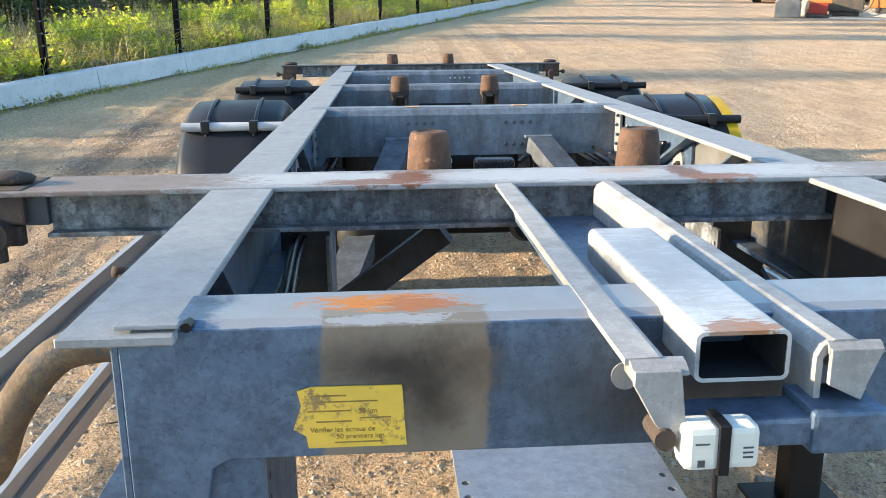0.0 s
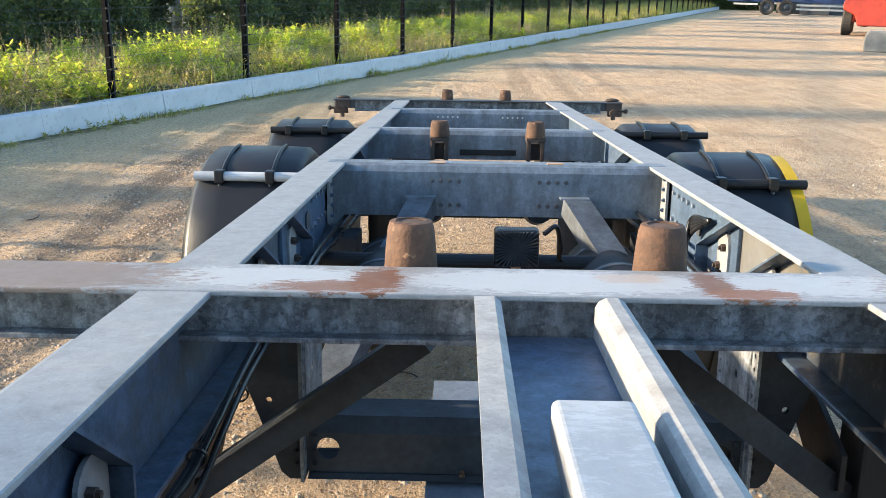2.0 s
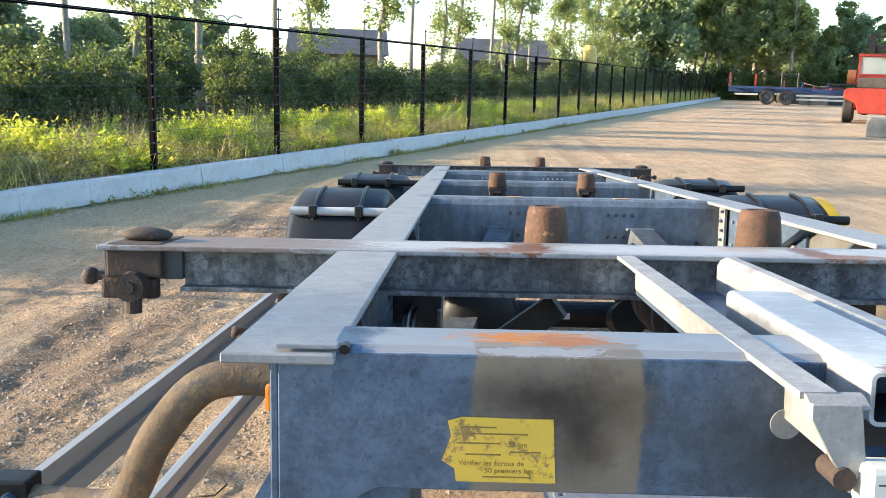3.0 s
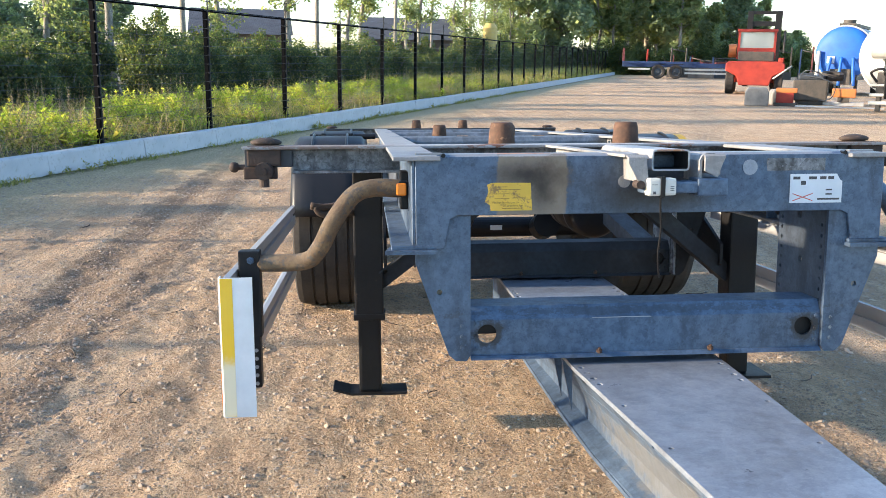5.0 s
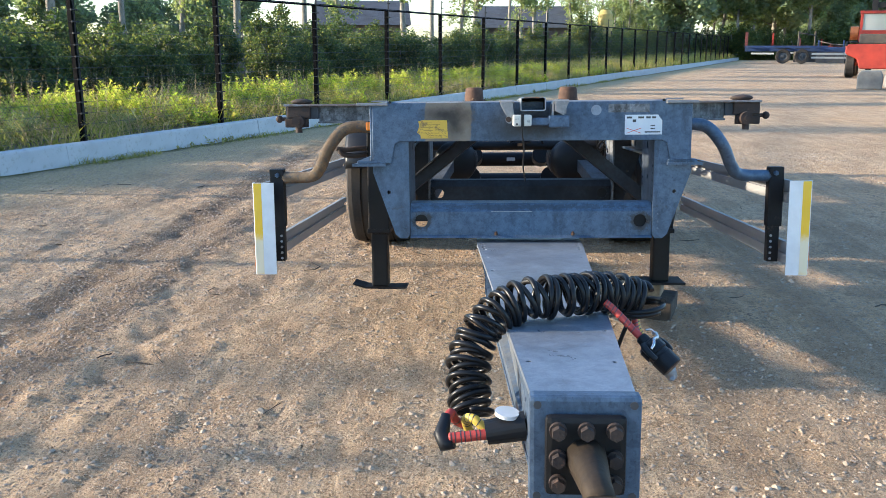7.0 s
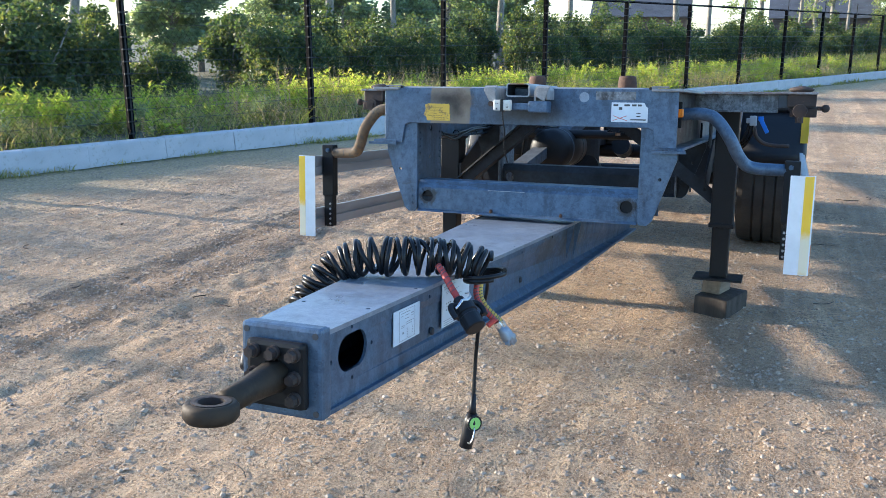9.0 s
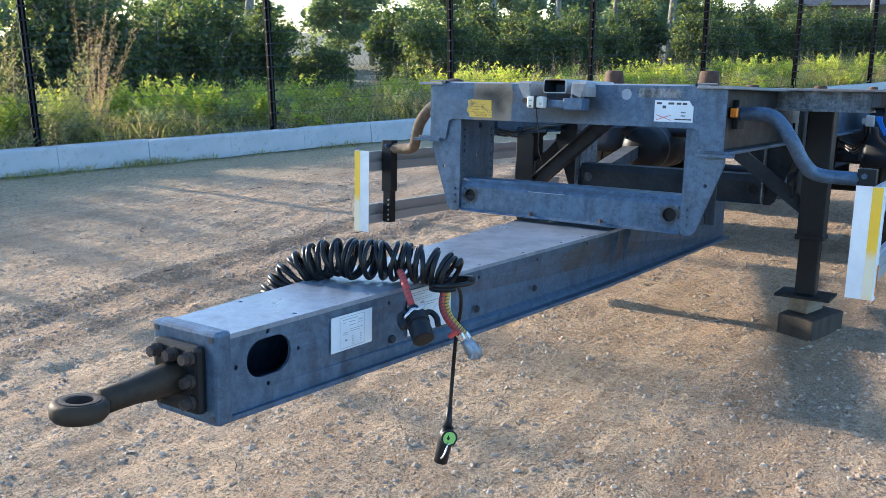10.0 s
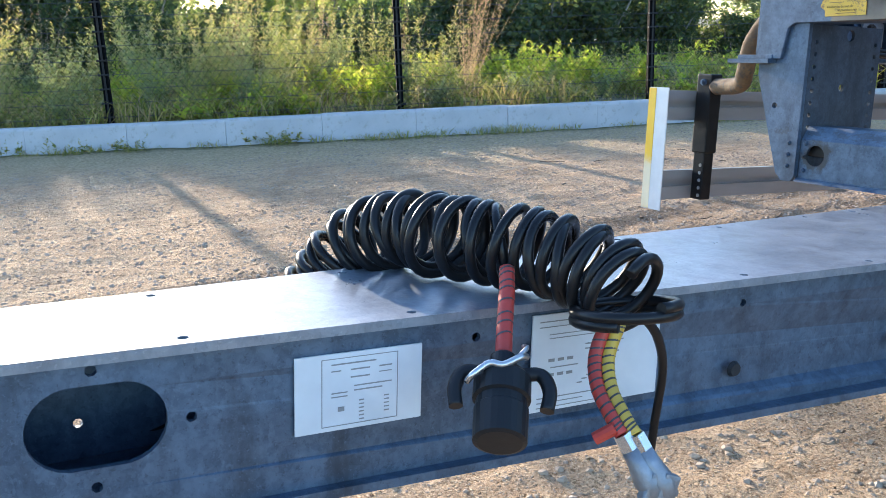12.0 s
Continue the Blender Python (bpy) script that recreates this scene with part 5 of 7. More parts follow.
def rounded(a0, a1, b0, b1, r, n=4):
    """A rectangle with round corners."""
    out = []
    for cu, cv, start in ((a1 - r, b1 - r, 0), (a0 + r, b1 - r, 90), (a0 + r, b0 + r, 180), (a1 - r, b0 + r, 270)):
        for k in range(n + 1):
            a = radians(start + 90 * k / n)
            out.append((cu + r * math.cos(a), cv + r * math.sin(a)))
    return out


outer = rounded(x0, x1, z0, z1, 0.009)
inner = rounded(x0 + t_, x1 - t_, z0 + t_, z1 - t_, 0.005)
ya, yb = -0.962, -0.49
ring = [[bm.verts.new((u, y, v)) for u, v in pl] for y, pl in ((ya, outer), (yb, outer), (ya, inner), (yb - 0.01, inner))]
for i in range(20):
    j = (i + 1) % 20
    bm.faces.new((ring[0][i], ring[0][j], ring[1][j], ring[1][i]))
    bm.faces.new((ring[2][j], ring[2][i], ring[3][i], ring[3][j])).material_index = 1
    bm.faces.new((ring[0][j], ring[0][i], ring[2][i], ring[2][j]))
bm.faces.new(ring[1])
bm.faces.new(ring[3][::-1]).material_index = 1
bmesh.ops.recalc_face_normals(bm, faces=bm.faces[:])
# The tube's left side is darker than its top, side shade in the colour.
TUBE_PAINT = stained("pale_zinc_tube", WHITE_WORN, [((0.03, -0.955, 1.232), (0.045, 0.035, 0.02), (0.27, 0.115, 0.04), 0.95, 0.7, "streaks"), ((0.026, -0.72, 1.232), (0.06, 0.24, 0.02), (0.24, 0.23, 0.22), 0.35, 2.2, "streaks"), ((-0.02, -0.7, 1.20), (0.01, 0.4, 0.03), (0.14, 0.145, 0.15), 0.75, 0.4)])
slider = part("sliding_tube", bm, TUBE_PAINT, trailer, "pale zinc square tube with a rusty open end")
# Inner faces take a near-black colour for the shade inside the tube.
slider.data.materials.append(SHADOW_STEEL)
# clamp below the tube's mouth
bm = boxes((-0.055, 0.15, -1.0, -0.94, 1.120, 1.150), (0.085, 0.165, -1.005, -0.93, 1.112, 1.158), bevel=0.005)
clamp = part("tube_clamp", bm, ZINC, trailer, "grey clamp under the sliding tube")
part("guide_ear", ear([(-0.104, 1.2145), (-0.058, 1.2145), (-0.050, 1.150), (-0.064, 1.138), (-0.082, 1.160), (-0.104, 1.200)], -0.998, 0.016), ZINC_PALE, clamp, "pale bent-down ear of the guide")
bm = bmesh.new()
rod(bm, (-0.072, -0.985, 1.145), (-0.072, -1.025, 1.145), 0.011, segs=12)
part("rusty_pin", bm, RUST_DARK, clamp)
sensor = part("sensor_box", boxes((-0.057, -0.021, -1.037, -1.003, 1.117, 1.162), bevel=0.007), CREAM, clamp, "small off-white plastic lock box")
part("sensor_box", boxes((-0.017, 0.017, -1.037, -1.003, 1.118, 1.162), bevel=0.007), CREAM, clamp, "small off-white plastic lock box")
bm = boxes((-0.0245, -0.0135, -1.040, -1.000, 1.113, 1.165), bevel=0.001)
part("strap", bm, HOSE, clamp)
for d in ((-0.044, -0.037, -1.0380, -1.0371, 1.122, 1.129), (0.0, 0.010, -1.0380, -1.0371, 1.130, 1.1315), (0.0, 0.010, -1.0380, -1.0371, 1.135, 1.1365), (0.0, 0.010, -1.0380, -1.0371, 1.140, 1.1415), (-0.047, -0.033, -1.0380, -1.0371, 1.145, 1.1465)):
    part("print_mark", boxes(d, bevel=0), INK, sensor)
bm = bmesh.new()
tube(bm, curve_points([(-0.019, -1.022, 1.116), (-0.018, -1.020, 1.085), (-0.012, -1.010, 1.03), (-0.014, -1.0, 0.96), (-0.004, -0.985, 0.90)], 6), 0.003, 6)
part("cable", bm, HOSE, clamp)

# axle, springs, wheels, mudguards
AXLES = (2.25, 3.56)
GROUND_SLOPE = 0.0765
for n, ya in enumerate(AXLES):
    za = 0.012 + GROUND_SLOPE * ya + 0.462
    bm = bmesh.new()
    rod(bm, (-0.80, ya, za), (0.80, ya, za), 0.063, segs=20)
    axle = part("axle", bm, BLACK_PAINT, trailer, "black axle tube")
    bm = boxes((0.0, 0.075, ya - 0.0650, ya - 0.0640, za - 0.012, za + 0.018), bevel=0)
    part("axle_label", bm, STICKER_WHITE, axle)
    for side in (-1, 1):
        bm = boxes((min(side * 0.50, side * 0.60), max(side * 0.50, side * 0.60), ya - 0.62, ya + 0.25, za + 0.05, za + 0.11), bevel=0.008)
        box(bm, min(side * 0.50, side * 0.60), max(side * 0.50, side * 0.60), ya - 0.72, ya - 0.55, za + 0.0, 0.99)
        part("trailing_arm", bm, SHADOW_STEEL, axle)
        bm = bmesh.new()
        rod(bm, (side * 0.42, ya + 0.05, za + 0.06), (side * 0.42, ya + 0.05, 1.10), 0.12, segs=20)
        part("air_spring", bm, RUBBER, axle)
        bm = bmesh.new()
        rod(bm, (side * 0.30, ya - 0.20, za + 0.02), (side * 0.30, ya - 0.36, za + 0.06), 0.08, segs=18)
        part("brake_chamber", bm, BLACK_PAINT, axle)
        # wheel
        xw = side * 0.985
        prof = [(0.25, -0.195), (0.36, -0.213), (0.425, -0.216), (0.452, -0.205), (0.4615, -0.175)]
        for gx in (-0.105, -0.035, 0.035, 0.105):
            prof += [(0.4640, gx - 0.008), (0.451, gx - 0.006), (0.451, gx + 0.006), (0.4640, gx + 0.008)]
        prof += [(0.4615, 0.175), (0.452, 0.205), (0.425, 0.216), (0.36, 0.213), (0.25, 0.195)]
        bm = bmesh.new()
        lathe(bm, prof, 48, pose(xw, ya, za, 0, 90, 0))
        wheel = part("wheel", bm, RUBBER, trailer, "worn wide truck tyre with lengthwise grooves")
        bm = bmesh.new()
        lathe(bm, [(0.255, -0.18), (0.262, -0.15), (0.22, -0.05), (0.16, -0.02), (0.10, 0.02), (0.10, 0.10), (0.06, 0.12)] if side < 0 else [(0.06, -0.12), (0.10, -0.10), (0.10, -0.02), (0.16, 0.02), (0.22, 0.05), (0.262, 0.15), (0.255, 0.18)], 32, pose(xw, ya, za, 0, 90, 0))
        part("rim", bm, GREY_PAINT, wheel)
        # mudguard: ribbed half shell
        R, half = (0.580, 0.500)[n], 0.215
        bm = bmesh.new()
        segs = 22
        rows = []
        for i in range(segs + 1):
            a = radians(14 + 160 * i / segs)
            rib = 0.008 if i in (7, 8, 13, 14) else 0.0
            row = []
            for u, dr in ((-half, -0.075), (-half, -0.03), (-half + 0.03, 0.0), (-0.08, 0.004 + rib), (0.08, 0.004 + rib), (half - 0.03, 0.0), (half, -0.03), (half, -0.075)):
                row.append(bm.verts.new((xw + u * 1.0, ya - (R + dr) * math.cos(a), za + (R + dr) * math.sin(a))))
            rows.append(row)
        for p, q in zip(rows, rows[1:]):
            for k in range(7):
                f = bm.faces.new((p[k], p[k + 1], q[k + 1], q[k]))
                f.smooth = True
        bmesh.ops.recalc_face_normals(bm, faces=bm.faces[:])
        bmesh.ops.solidify(bm, geom=bm.faces[:], thickness=0.006)
        guard = part("mudguard", bm, PLASTIC, trailer, "black ribbed plastic mudguard over a wheel")
        # its carrier tube and straps
        a = radians(56 if n == 0 else 62)
        yt, zt = ya - (R + 0.022) * math.cos(a), za + (R + 0.022) * math.sin(a)
        bm = bmesh.new()
        rod(bm, (side * 0.705, yt, zt), (side * (1.215 if side > 0 else 1.185), yt, zt), 0.019, segs=14)
        carrier = part("carrier_tube", bm, WHITE_WORN if (side < 0 and n == 0) else BLACK_PAINT, guard, "white plastic tube across the mudguard" if (side < 0 and n == 0) else "")
        for u in (-0.10, 0.10):
            bm = bmesh.new()
            box(bm, xw + u - 0.018, xw + u + 0.018, yt - 0.026, yt + 0.026, zt - 0.026, zt + 0.026, 0.006)
            rod(bm, (xw + u, yt, zt), (xw + u, yt - 0.02, zt - 0.09), 0.010, segs=8)
            tube(bm, [(xw + u, ya - (R + 0.010) * math.cos(a + radians(3 * s_)), za + (R + 0.010) * math.sin(a + radians(3 * s_))) for s_ in range(1, 12)], 0.008, 6)
            part("strap", bm, HOSE, guard)
        if side > 0 and n == 0:
            bm = bmesh.new()
            rows = []
            for i in range(13):
                a = radians(28 + 55 * i / 12)
                rows.append([bm.verts.new((x_, ya - (R + 0.007) * math.cos(a), za + (R + 0.007) * math.sin(a))) for x_ in (1.155, 1.203)])
            for p, q in zip(rows, rows[1:]):
                bm.faces.new((p[0], p[1], q[1], q[0]))
            bmesh.ops.solidify(bm, geom=bm.faces[:], thickness=0.002)
            part("yellow_marker", bm, YELLOW, guard, "yellow reflective strip on the mudguard's edge")

for side in (-1, 1):
    bm = bmesh.new()
    lathe(bm, [(0.06, 0.0), (0.115, 0.018), (0.135, 0.05), (0.135, 0.55), (0.115, 0.582), (0.06, 0.60)], 28, pose(side * 0.37, 1.02, 0.86, -90, 0, 0))
    tank = part("air_tank", bm, BLACK_PAINT, trailer, "black air tank under the frame", smooth=True)
    for y in (1.17, 1.47):
        bm = bmesh.new()
        lathe(bm, [(0.136, -0.015), (0.139, -0.013), (0.139, 0.013), (0.136, 0.015)], 28, pose(side * 0.37, y, 0.86, -90, 0, 0), True)
        part("tank_strap", bm, GREY_PAINT, tank)

# side guards with marker panels
for side in (-1, 1):
    y_end = 1.52
    def sx(a, b):
        return (min(a * side, b * side), max(a * side, b * side))
    for z in (0.868, 0.598):
        bm = bmesh.new()
        prism(bm, [((1.155 + ux) * side, z + uz) for ux, uz in ((0, -0.10), (0.018, -0.10), (0.032, -0.098), (0.032, -0.056), (0.026, -0.054), (0.026, -0.046), (0.032, -0.044), (0.032, -0.012), (0.022, -0.010), (0.022, -0.004), (0.018, 0), (0, 0), (0, -0.034), (0.014, -0.034), (0.014, -0.056), (0, -0.056))], "y", -0.70, y_end)
        part("guard_rail", bm, ALU, trailer, "ribbed aluminium side guard rail")
    for y in (-0.53,):
        bm = boxes((*sx(1.086, 1.150), y - 0.026, y + 0.026, 0.66, 0.925), (*sx(1.092, 1.142), y - 0.022, y + 0.022, 0.50, 0.67), bevel=0.005)
        up = part("guard_post", bm, BLACK_PAINT, trailer, "black guard post")
        for k in range(5):
            bm = bmesh.new()
            rod(bm, (side * 1.105, y - 0.0225, 0.515 + 0.026 * k), (side * 1.105, y - 0.025, 0.515 + 0.026 * k), 0.006, segs=8)
            part("hole", bm, ALU, up)
        hex_bolt(up, (side * 1.112, y - 0.027, 0.898), (0, -1, 0), 0.011)
    # marker panel, bent round the rail ends
    o = 1.180 if side < 0 else 1.208
    bm = bmesh.new()
    prism(bm, [((o - 0.095) * side, -0.742), ((o - 0.008) * side, -0.742), (o * side, -0.734), (o * side, -0.705), ((o - 0.004) * side, -0.705), ((o - 0.005) * side, -0.732), ((o - 0.010) * side, -0.738), ((o - 0.095) * side, -0.738)], "z", 0.474, 0.878)
    panel = part("marker_panel", bm, WHITE, trailer, "white and yellow reflective end panel")
    bm = boxes((*sx(o - 0.040, o - 0.006), -0.7435, -0.7422, 0.476, 0.876), bevel=0)
    part("yellow_sheet", bm, stained("faded_yellow_sheet", surface("yellow_sheet", (0.84, 0.50, 0.015), (0.82, 0.55, 0.05), 0.4, 0, 6, 60, 0.2, 0.05), [((o * side, -0.743, 0.55), (0.2, 0.05, 0.11), (0.78, 0.72, 0.55), 0.85, 0.35)]), panel, "faded yellow strip")
    bm = boxes((*sx(o + 0.0003, o + 0.002), -0.734, -0.706, 0.49, 0.60), bevel=0)
    part("orange_reflector", bm, ORANGE, panel)
    # bent pipe from the frame to the guard
    pts = curve_points([(0.655 * side, -0.62, 1.112), (0.74 * side, -0.62, 1.115), (0.80 * side, -0.625, 1.095), (0.86 * side, -0.63, 1.02), (0.905 * side, -0.60, 0.935), (0.955 * side, -0.565, 0.893), (1.090 * side, -0.53, 0.884)], 7)
    bm = bmesh.new()
    tube(bm, pts, 0.0265, 16)
    pipe = part("bent_pipe", bm, PIPE_RUSTY if side < 0 else ZINC, trailer, "rust-bloomed bent pipe carrying the side guard" if side < 0 else "grey galvanised bent pipe carrying the side guard")
    bm = boxes((*sx(0.643, 0.665), -0.665, -0.575, 1.055, 1.165), bevel=0.004)
    part("pipe_flange", bm, BLACK_PAINT, pipe)
    bm = boxes((*sx(0.644, 0.672), -0.715, -0.675, 1.095, 1.14), bevel=0.006)
    lamp = part("side_lamp", bm, BLACK_PAINT, trailer, "small amber side marker lamp")
    bm = boxes((*sx(0.650, 0.678), -0.728, -0.712, 1.10, 1.135), bevel=0.005)
    part("lens", bm, ORANGE, lamp)

    # landing leg
    x_ = 0.763 if side < 0 else 0.79
    x_, yl = x_ * side, 0.325
    bm = boxes((x_ - 0.058, x_ + 0.058, yl - 0.058, yl + 0.058, 0.53, 1.135), bevel=0.008)
    leg = part("landing_leg", bm, BLACK_PAINT, trailer, "black square landing leg")
    bm = boxes((x_ - 0.046, x_ + 0.046, yl - 0.046, yl + 0.046, 0.21 if side < 0 else 0.24, 0.545), bevel=0.012)
    part("inner_leg", bm, BLACK_PAINT, leg)
    bm = bmesh.new()
    prism(bm, [(x_ - 0.155, 0.226), (x_ - 0.08, 0.204), (x_ + 0.08, 0.201), (x_ + 0.150, 0.204), (x_ + 0.150, 0.212), (x_ + 0.08, 0.210), (x_ - 0.08, 0.213), (x_ - 0.150, 0.234)] if side < 0 else [(x_ - 0.125, 0.234), (x_ + 0.125, 0.234), (x_ + 0.125, 0.246), (x_ - 0.125, 0.246)], "y", yl - (0.065 if side < 0 else 0.10), yl + (0.065 if side < 0 else 0.10))
    part("foot_plate", bm, BLACK_PAINT, leg, "bent steel foot plate")
    bm = boxes((x_ - 0.064, x_ + 0.064, yl - 0.064, yl + 0.064, 0.515, 0.54), bevel=0.004)
    part("collar", bm, BLACK_PAINT, leg)
    bm = bmesh.new()
    prism(bm, [(yl - 0.06, 0.72), (yl + 0.04, 0.66), (yl + 0.45, 0.95), (yl + 0.30, 0.966), (yl - 0.06, 0.80)], "x", *sx(0.688, 0.700))
    part("leg_stay", bm, BLACK_PAINT, leg, "dark triangular stay plate of the leg")
    bm = bmesh.new()
    prism(bm, [(yl - 0.09, 1.125), (yl + 0.09, 1.125), (yl + 0.09, 0.95), (yl, 0.93), (yl - 0.09, 0.95)], "x", *sx(0.701, 0.7045))
    part("leg_bracket", bm, SHADOW_STEEL, leg)
bm = bmesh.new()
tube(bm, curve_points([(-0.82, 0.26, 0.985), (-0.87, 0.25, 0.985), (-0.93, 0.24, 0.978), (-0.985, 0.235, 0.985)], 4), 0.014, 10)
tube(bm, curve_points([(-0.82, 0.26, 0.955), (-0.88, 0.24, 0.945), (-0.945, 0.235, 0.955), (-0.965, 0.235, 0.98)], 4), 0.014, 10)
part("crank_handle", bm, RUST_DARK, trailer, "rusty crank handle of the leg")
# air lines, chain coil and tank behind
for x0, z in ((-0.56, 1.02), (-0.55, 0.995), (0.56, 1.01), (0.55, 0.99), (0.54, 1.03)):
    bm = bmesh.new()
    pts = [(x0, 0.55, z - 0.05), (x0 * 0.98, 0.9, z + 0.02), (x0, 1.7, z), (x0 * 0.97, 3.2, z + 0.02), (x0, 4.6, z)]
    tube(bm, curve_points([(p[0] + random.gauss(0, 0.012), p[1], p[2] + random.gauss(0, 0.015)) for p in pts], 6), 0.008, 6)
    part("air_line", bm, HOSE, trailer)
for k in range(3):
    bm = bmesh.new()
    o = Vector((0.012 * (k - 1), 0.0, 0.012 * (k % 2)))
    tube(bm, curve_points([Vector(q) + o for q in ((-0.555, 0.45, 1.02), (-0.56, 0.28, 1.008), (-0.553, 0.08, 0.994 + 0.006 * k), (-0.548, -0.10, 0.985), (-0.545, -0.25, 0.982 - 0.01 * k), (-0.55, -0.40, 0.985), (-0.56, -0.60, 0.99), (-0.60, -0.72, 1.0))], 6), 0.0065, 7)
    part("cable", bm, HOSE, trailer)
for y in (0.09, -0.18, -0.40):
    bm = bmesh.new()
    lathe(bm, [(0.015, -0.003), (0.018, -0.003), (0.018, 0.003), (0.015, 0.003)], 12, pose(-0.550, y, 0.990, -90, 0, 0), True)
    part("cable_tie", bm, HOSE, trailer)
bm = bmesh.new()
rod(bm, (-0.60, 1.32, 0.955), (0.60, 1.32, 0.955), 0.030, segs=16)
part("cross_tube", bm, BLACK_PAINT, trailer, "black tube across the frame")
bm = boxes((-0.025, 0.115, 1.18, 1.25, 0.975, 1.095), bevel=0.012)
fan = part("cable_plug", bm, HOSE, trailer, "black plug block with fanned cable ends")
for k in range(36):
    a = 2 * math.pi * k / 36
    bm = bmesh.new()
    r_ = min(0.066 / max(0.05, abs(math.cos(a))), 0.056 / max(0.05, abs(math.sin(a))))
    rod(bm, (0.045, 1.176, 1.035), (0.045 + r_ * math.cos(a), 1.170, 1.035 + r_ * math.sin(a)), 0.0032, segs=5)
    part("fin", bm, SHADOW_STEEL, fan)
bm = bmesh.new()
rod(bm, (0.045, 1.21, 0.955), (0.045, 1.21, 0.978), 0.016, segs=10)
part("brass_fitting", bm, RUST_STAIN, fan)
bm = bmesh.new()
tube(bm, curve_points([(0.13, 1.20, 1.08), (0.17, 1.22, 1.10), (0.19, 1.26, 1.03), (0.20, 1.30, 0.97), (0.30, 1.30, 0.96)], 6), 0.008, 8)
part("loose_cable", bm, HOSE, trailer)
for k in range(9):
    bm = bmesh.new()
    a0 = random.uniform(-0.03, 0.03)
    tube(bm, curve_points([(0.55, 0.62 + 0.03 * k, 1.05 + a0), (0.50 + 0.01 * k, 0.85, 0.98 + a0), (0.54, 1.05, 0.96 - a0), (0.58, 1.20, 1.10 + a0), (0.60, 1.05, 1.16)], 6), 0.007, 6)
    part("loose_cable", bm, HOSE, trailer)

valve = part("brake_valve", boxes((0.855, 0.895, 1.16, 1.22, 1.04, 1.10), (0.835, 0.862, 1.175, 1.205, 1.055, 1.085), bevel=0.004), ALU, trailer, "grey brake valve behind the leg")
bm = bmesh.new()
box(bm, -0.012, 0.012, -0.005, 0.005, -0.065, 0.030, 0.003, Matrix.Translation((0.930, 1.19, 1.055)) @ Matrix.Rotation(radians(-28), 4, "Y"))
box(bm, -0.022, 0.010, -0.006, 0.006, 0.012, 0.036, 0.003, Matrix.Translation((0.925, 1.19, 1.06)))
part("valve_lever", bm, plain("blue_plastic", (0.02, 0.14, 0.55), 0.4), valve, "blue plastic lever")
for k in range(3):
    bm = bmesh.new()
    tube(bm, curve_points([(0.85 + 0.012 * k, 1.19, 1.05), (0.83 + 0.02 * k, 1.20, 0.98), (0.80, 1.25, 0.93 - 0.02 * k), (0.70, 1.35, 0.95)], 6), 0.008, 7)
    part("air_line", bm, HOSE, valve)
bm = bmesh.new()
tube(bm, curve_points([(0.87, 1.46, 1.03), (0.885, 1.48, 0.97), (0.93, 1.50, 0.925), (1.00, 1.50, 0.91), (1.09, 1.50, 0.91)], 6), 0.013, 9)
part("guard_stay", bm, RUST_DARK, trailer, "brown bent stay of the mudguard")

# ---- drawbar ----
bm = bmesh.new()
def taper(u, front, back):
    """Widths run straight from the front end to where the hanging frame clamps the drawbar, then stay."""
    return front + (back - front) * min(1.0, max(0.0, (u + 2.79) / 1.99))


def side_x(y):
    """The drawbar's flank towards +x."""
    return taper(y, 0.134, 0.200)


def belly(y):
    return 0.414 - 0.010 * (y + 2.79)


HOLES = [ring_of(-2.641, 0.534, 0.071, 0.047, 24)] + [ring_of(y, z, 0.0062, n=8) for y, z in ((-2.645, 0.5965), (-2.645, 0.466), (-2.745, 0.53), (-2.545, 0.53), (-2.19, 0.58), (-1.73, 0.58), (-1.35, 0.585), (-0.95, 0.59))]
for left in (False, True):
    fl = (lambda p: Vector((taper(p.y, -0.048, -0.165) + p.x, p.y, p.z))) if left else (lambda p: Vector((side_x(p.y) + p.x, p.y, p.z)))
    n = 16
    line = [(-2.775, 0.608)] + [(-2.775 + 3.7 * k / n, 0.608 + 0.020 * k / n) for k in range(1, n + 1)] + [(-2.775 + 3.7 * k / n, 0.42 - 0.03 * k / n) for k in range(n, -1, -1)]
    plate(bm, line, HOLES[1:] if left else HOLES, "x", 0.0 if left else -0.008, 0.008 if left else 0.0, fl)
# Left flank's beige holds sandy dirt and the sun's warm light.
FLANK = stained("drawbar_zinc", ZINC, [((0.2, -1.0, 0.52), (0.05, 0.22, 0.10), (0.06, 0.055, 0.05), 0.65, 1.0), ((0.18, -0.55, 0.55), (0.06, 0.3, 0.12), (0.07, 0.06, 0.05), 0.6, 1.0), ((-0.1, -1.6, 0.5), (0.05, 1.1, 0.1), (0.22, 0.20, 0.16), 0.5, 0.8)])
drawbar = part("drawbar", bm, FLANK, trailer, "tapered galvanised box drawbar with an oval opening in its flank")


def strip(x0a, x1a, x0b, x1b, z0, z1, zb, y_end, holes=()):
    """A plate along the drawbar that widens as it does."""
    bm = bmesh.new()
    n = 12
    ya = -2.79
    left = [(taper(ya + (y_end - ya) * k / n, x0a, x0b), ya + (y_end - ya) * k / n) for k in range(n + 1)]
    right = [(taper(ya + (y_end - ya) * k / n, x1a, x1b), ya + (y_end - ya) * k / n) for k in range(n, -1, -1)]
    plate(bm, left + right, holes, "z", 0.0, z1 - z0, lambda p: Vector((p.x, p.y, p.z + z0 + (zb - z0) * (p.y + 2.79) / (y_end + 2.79))))
    return bm


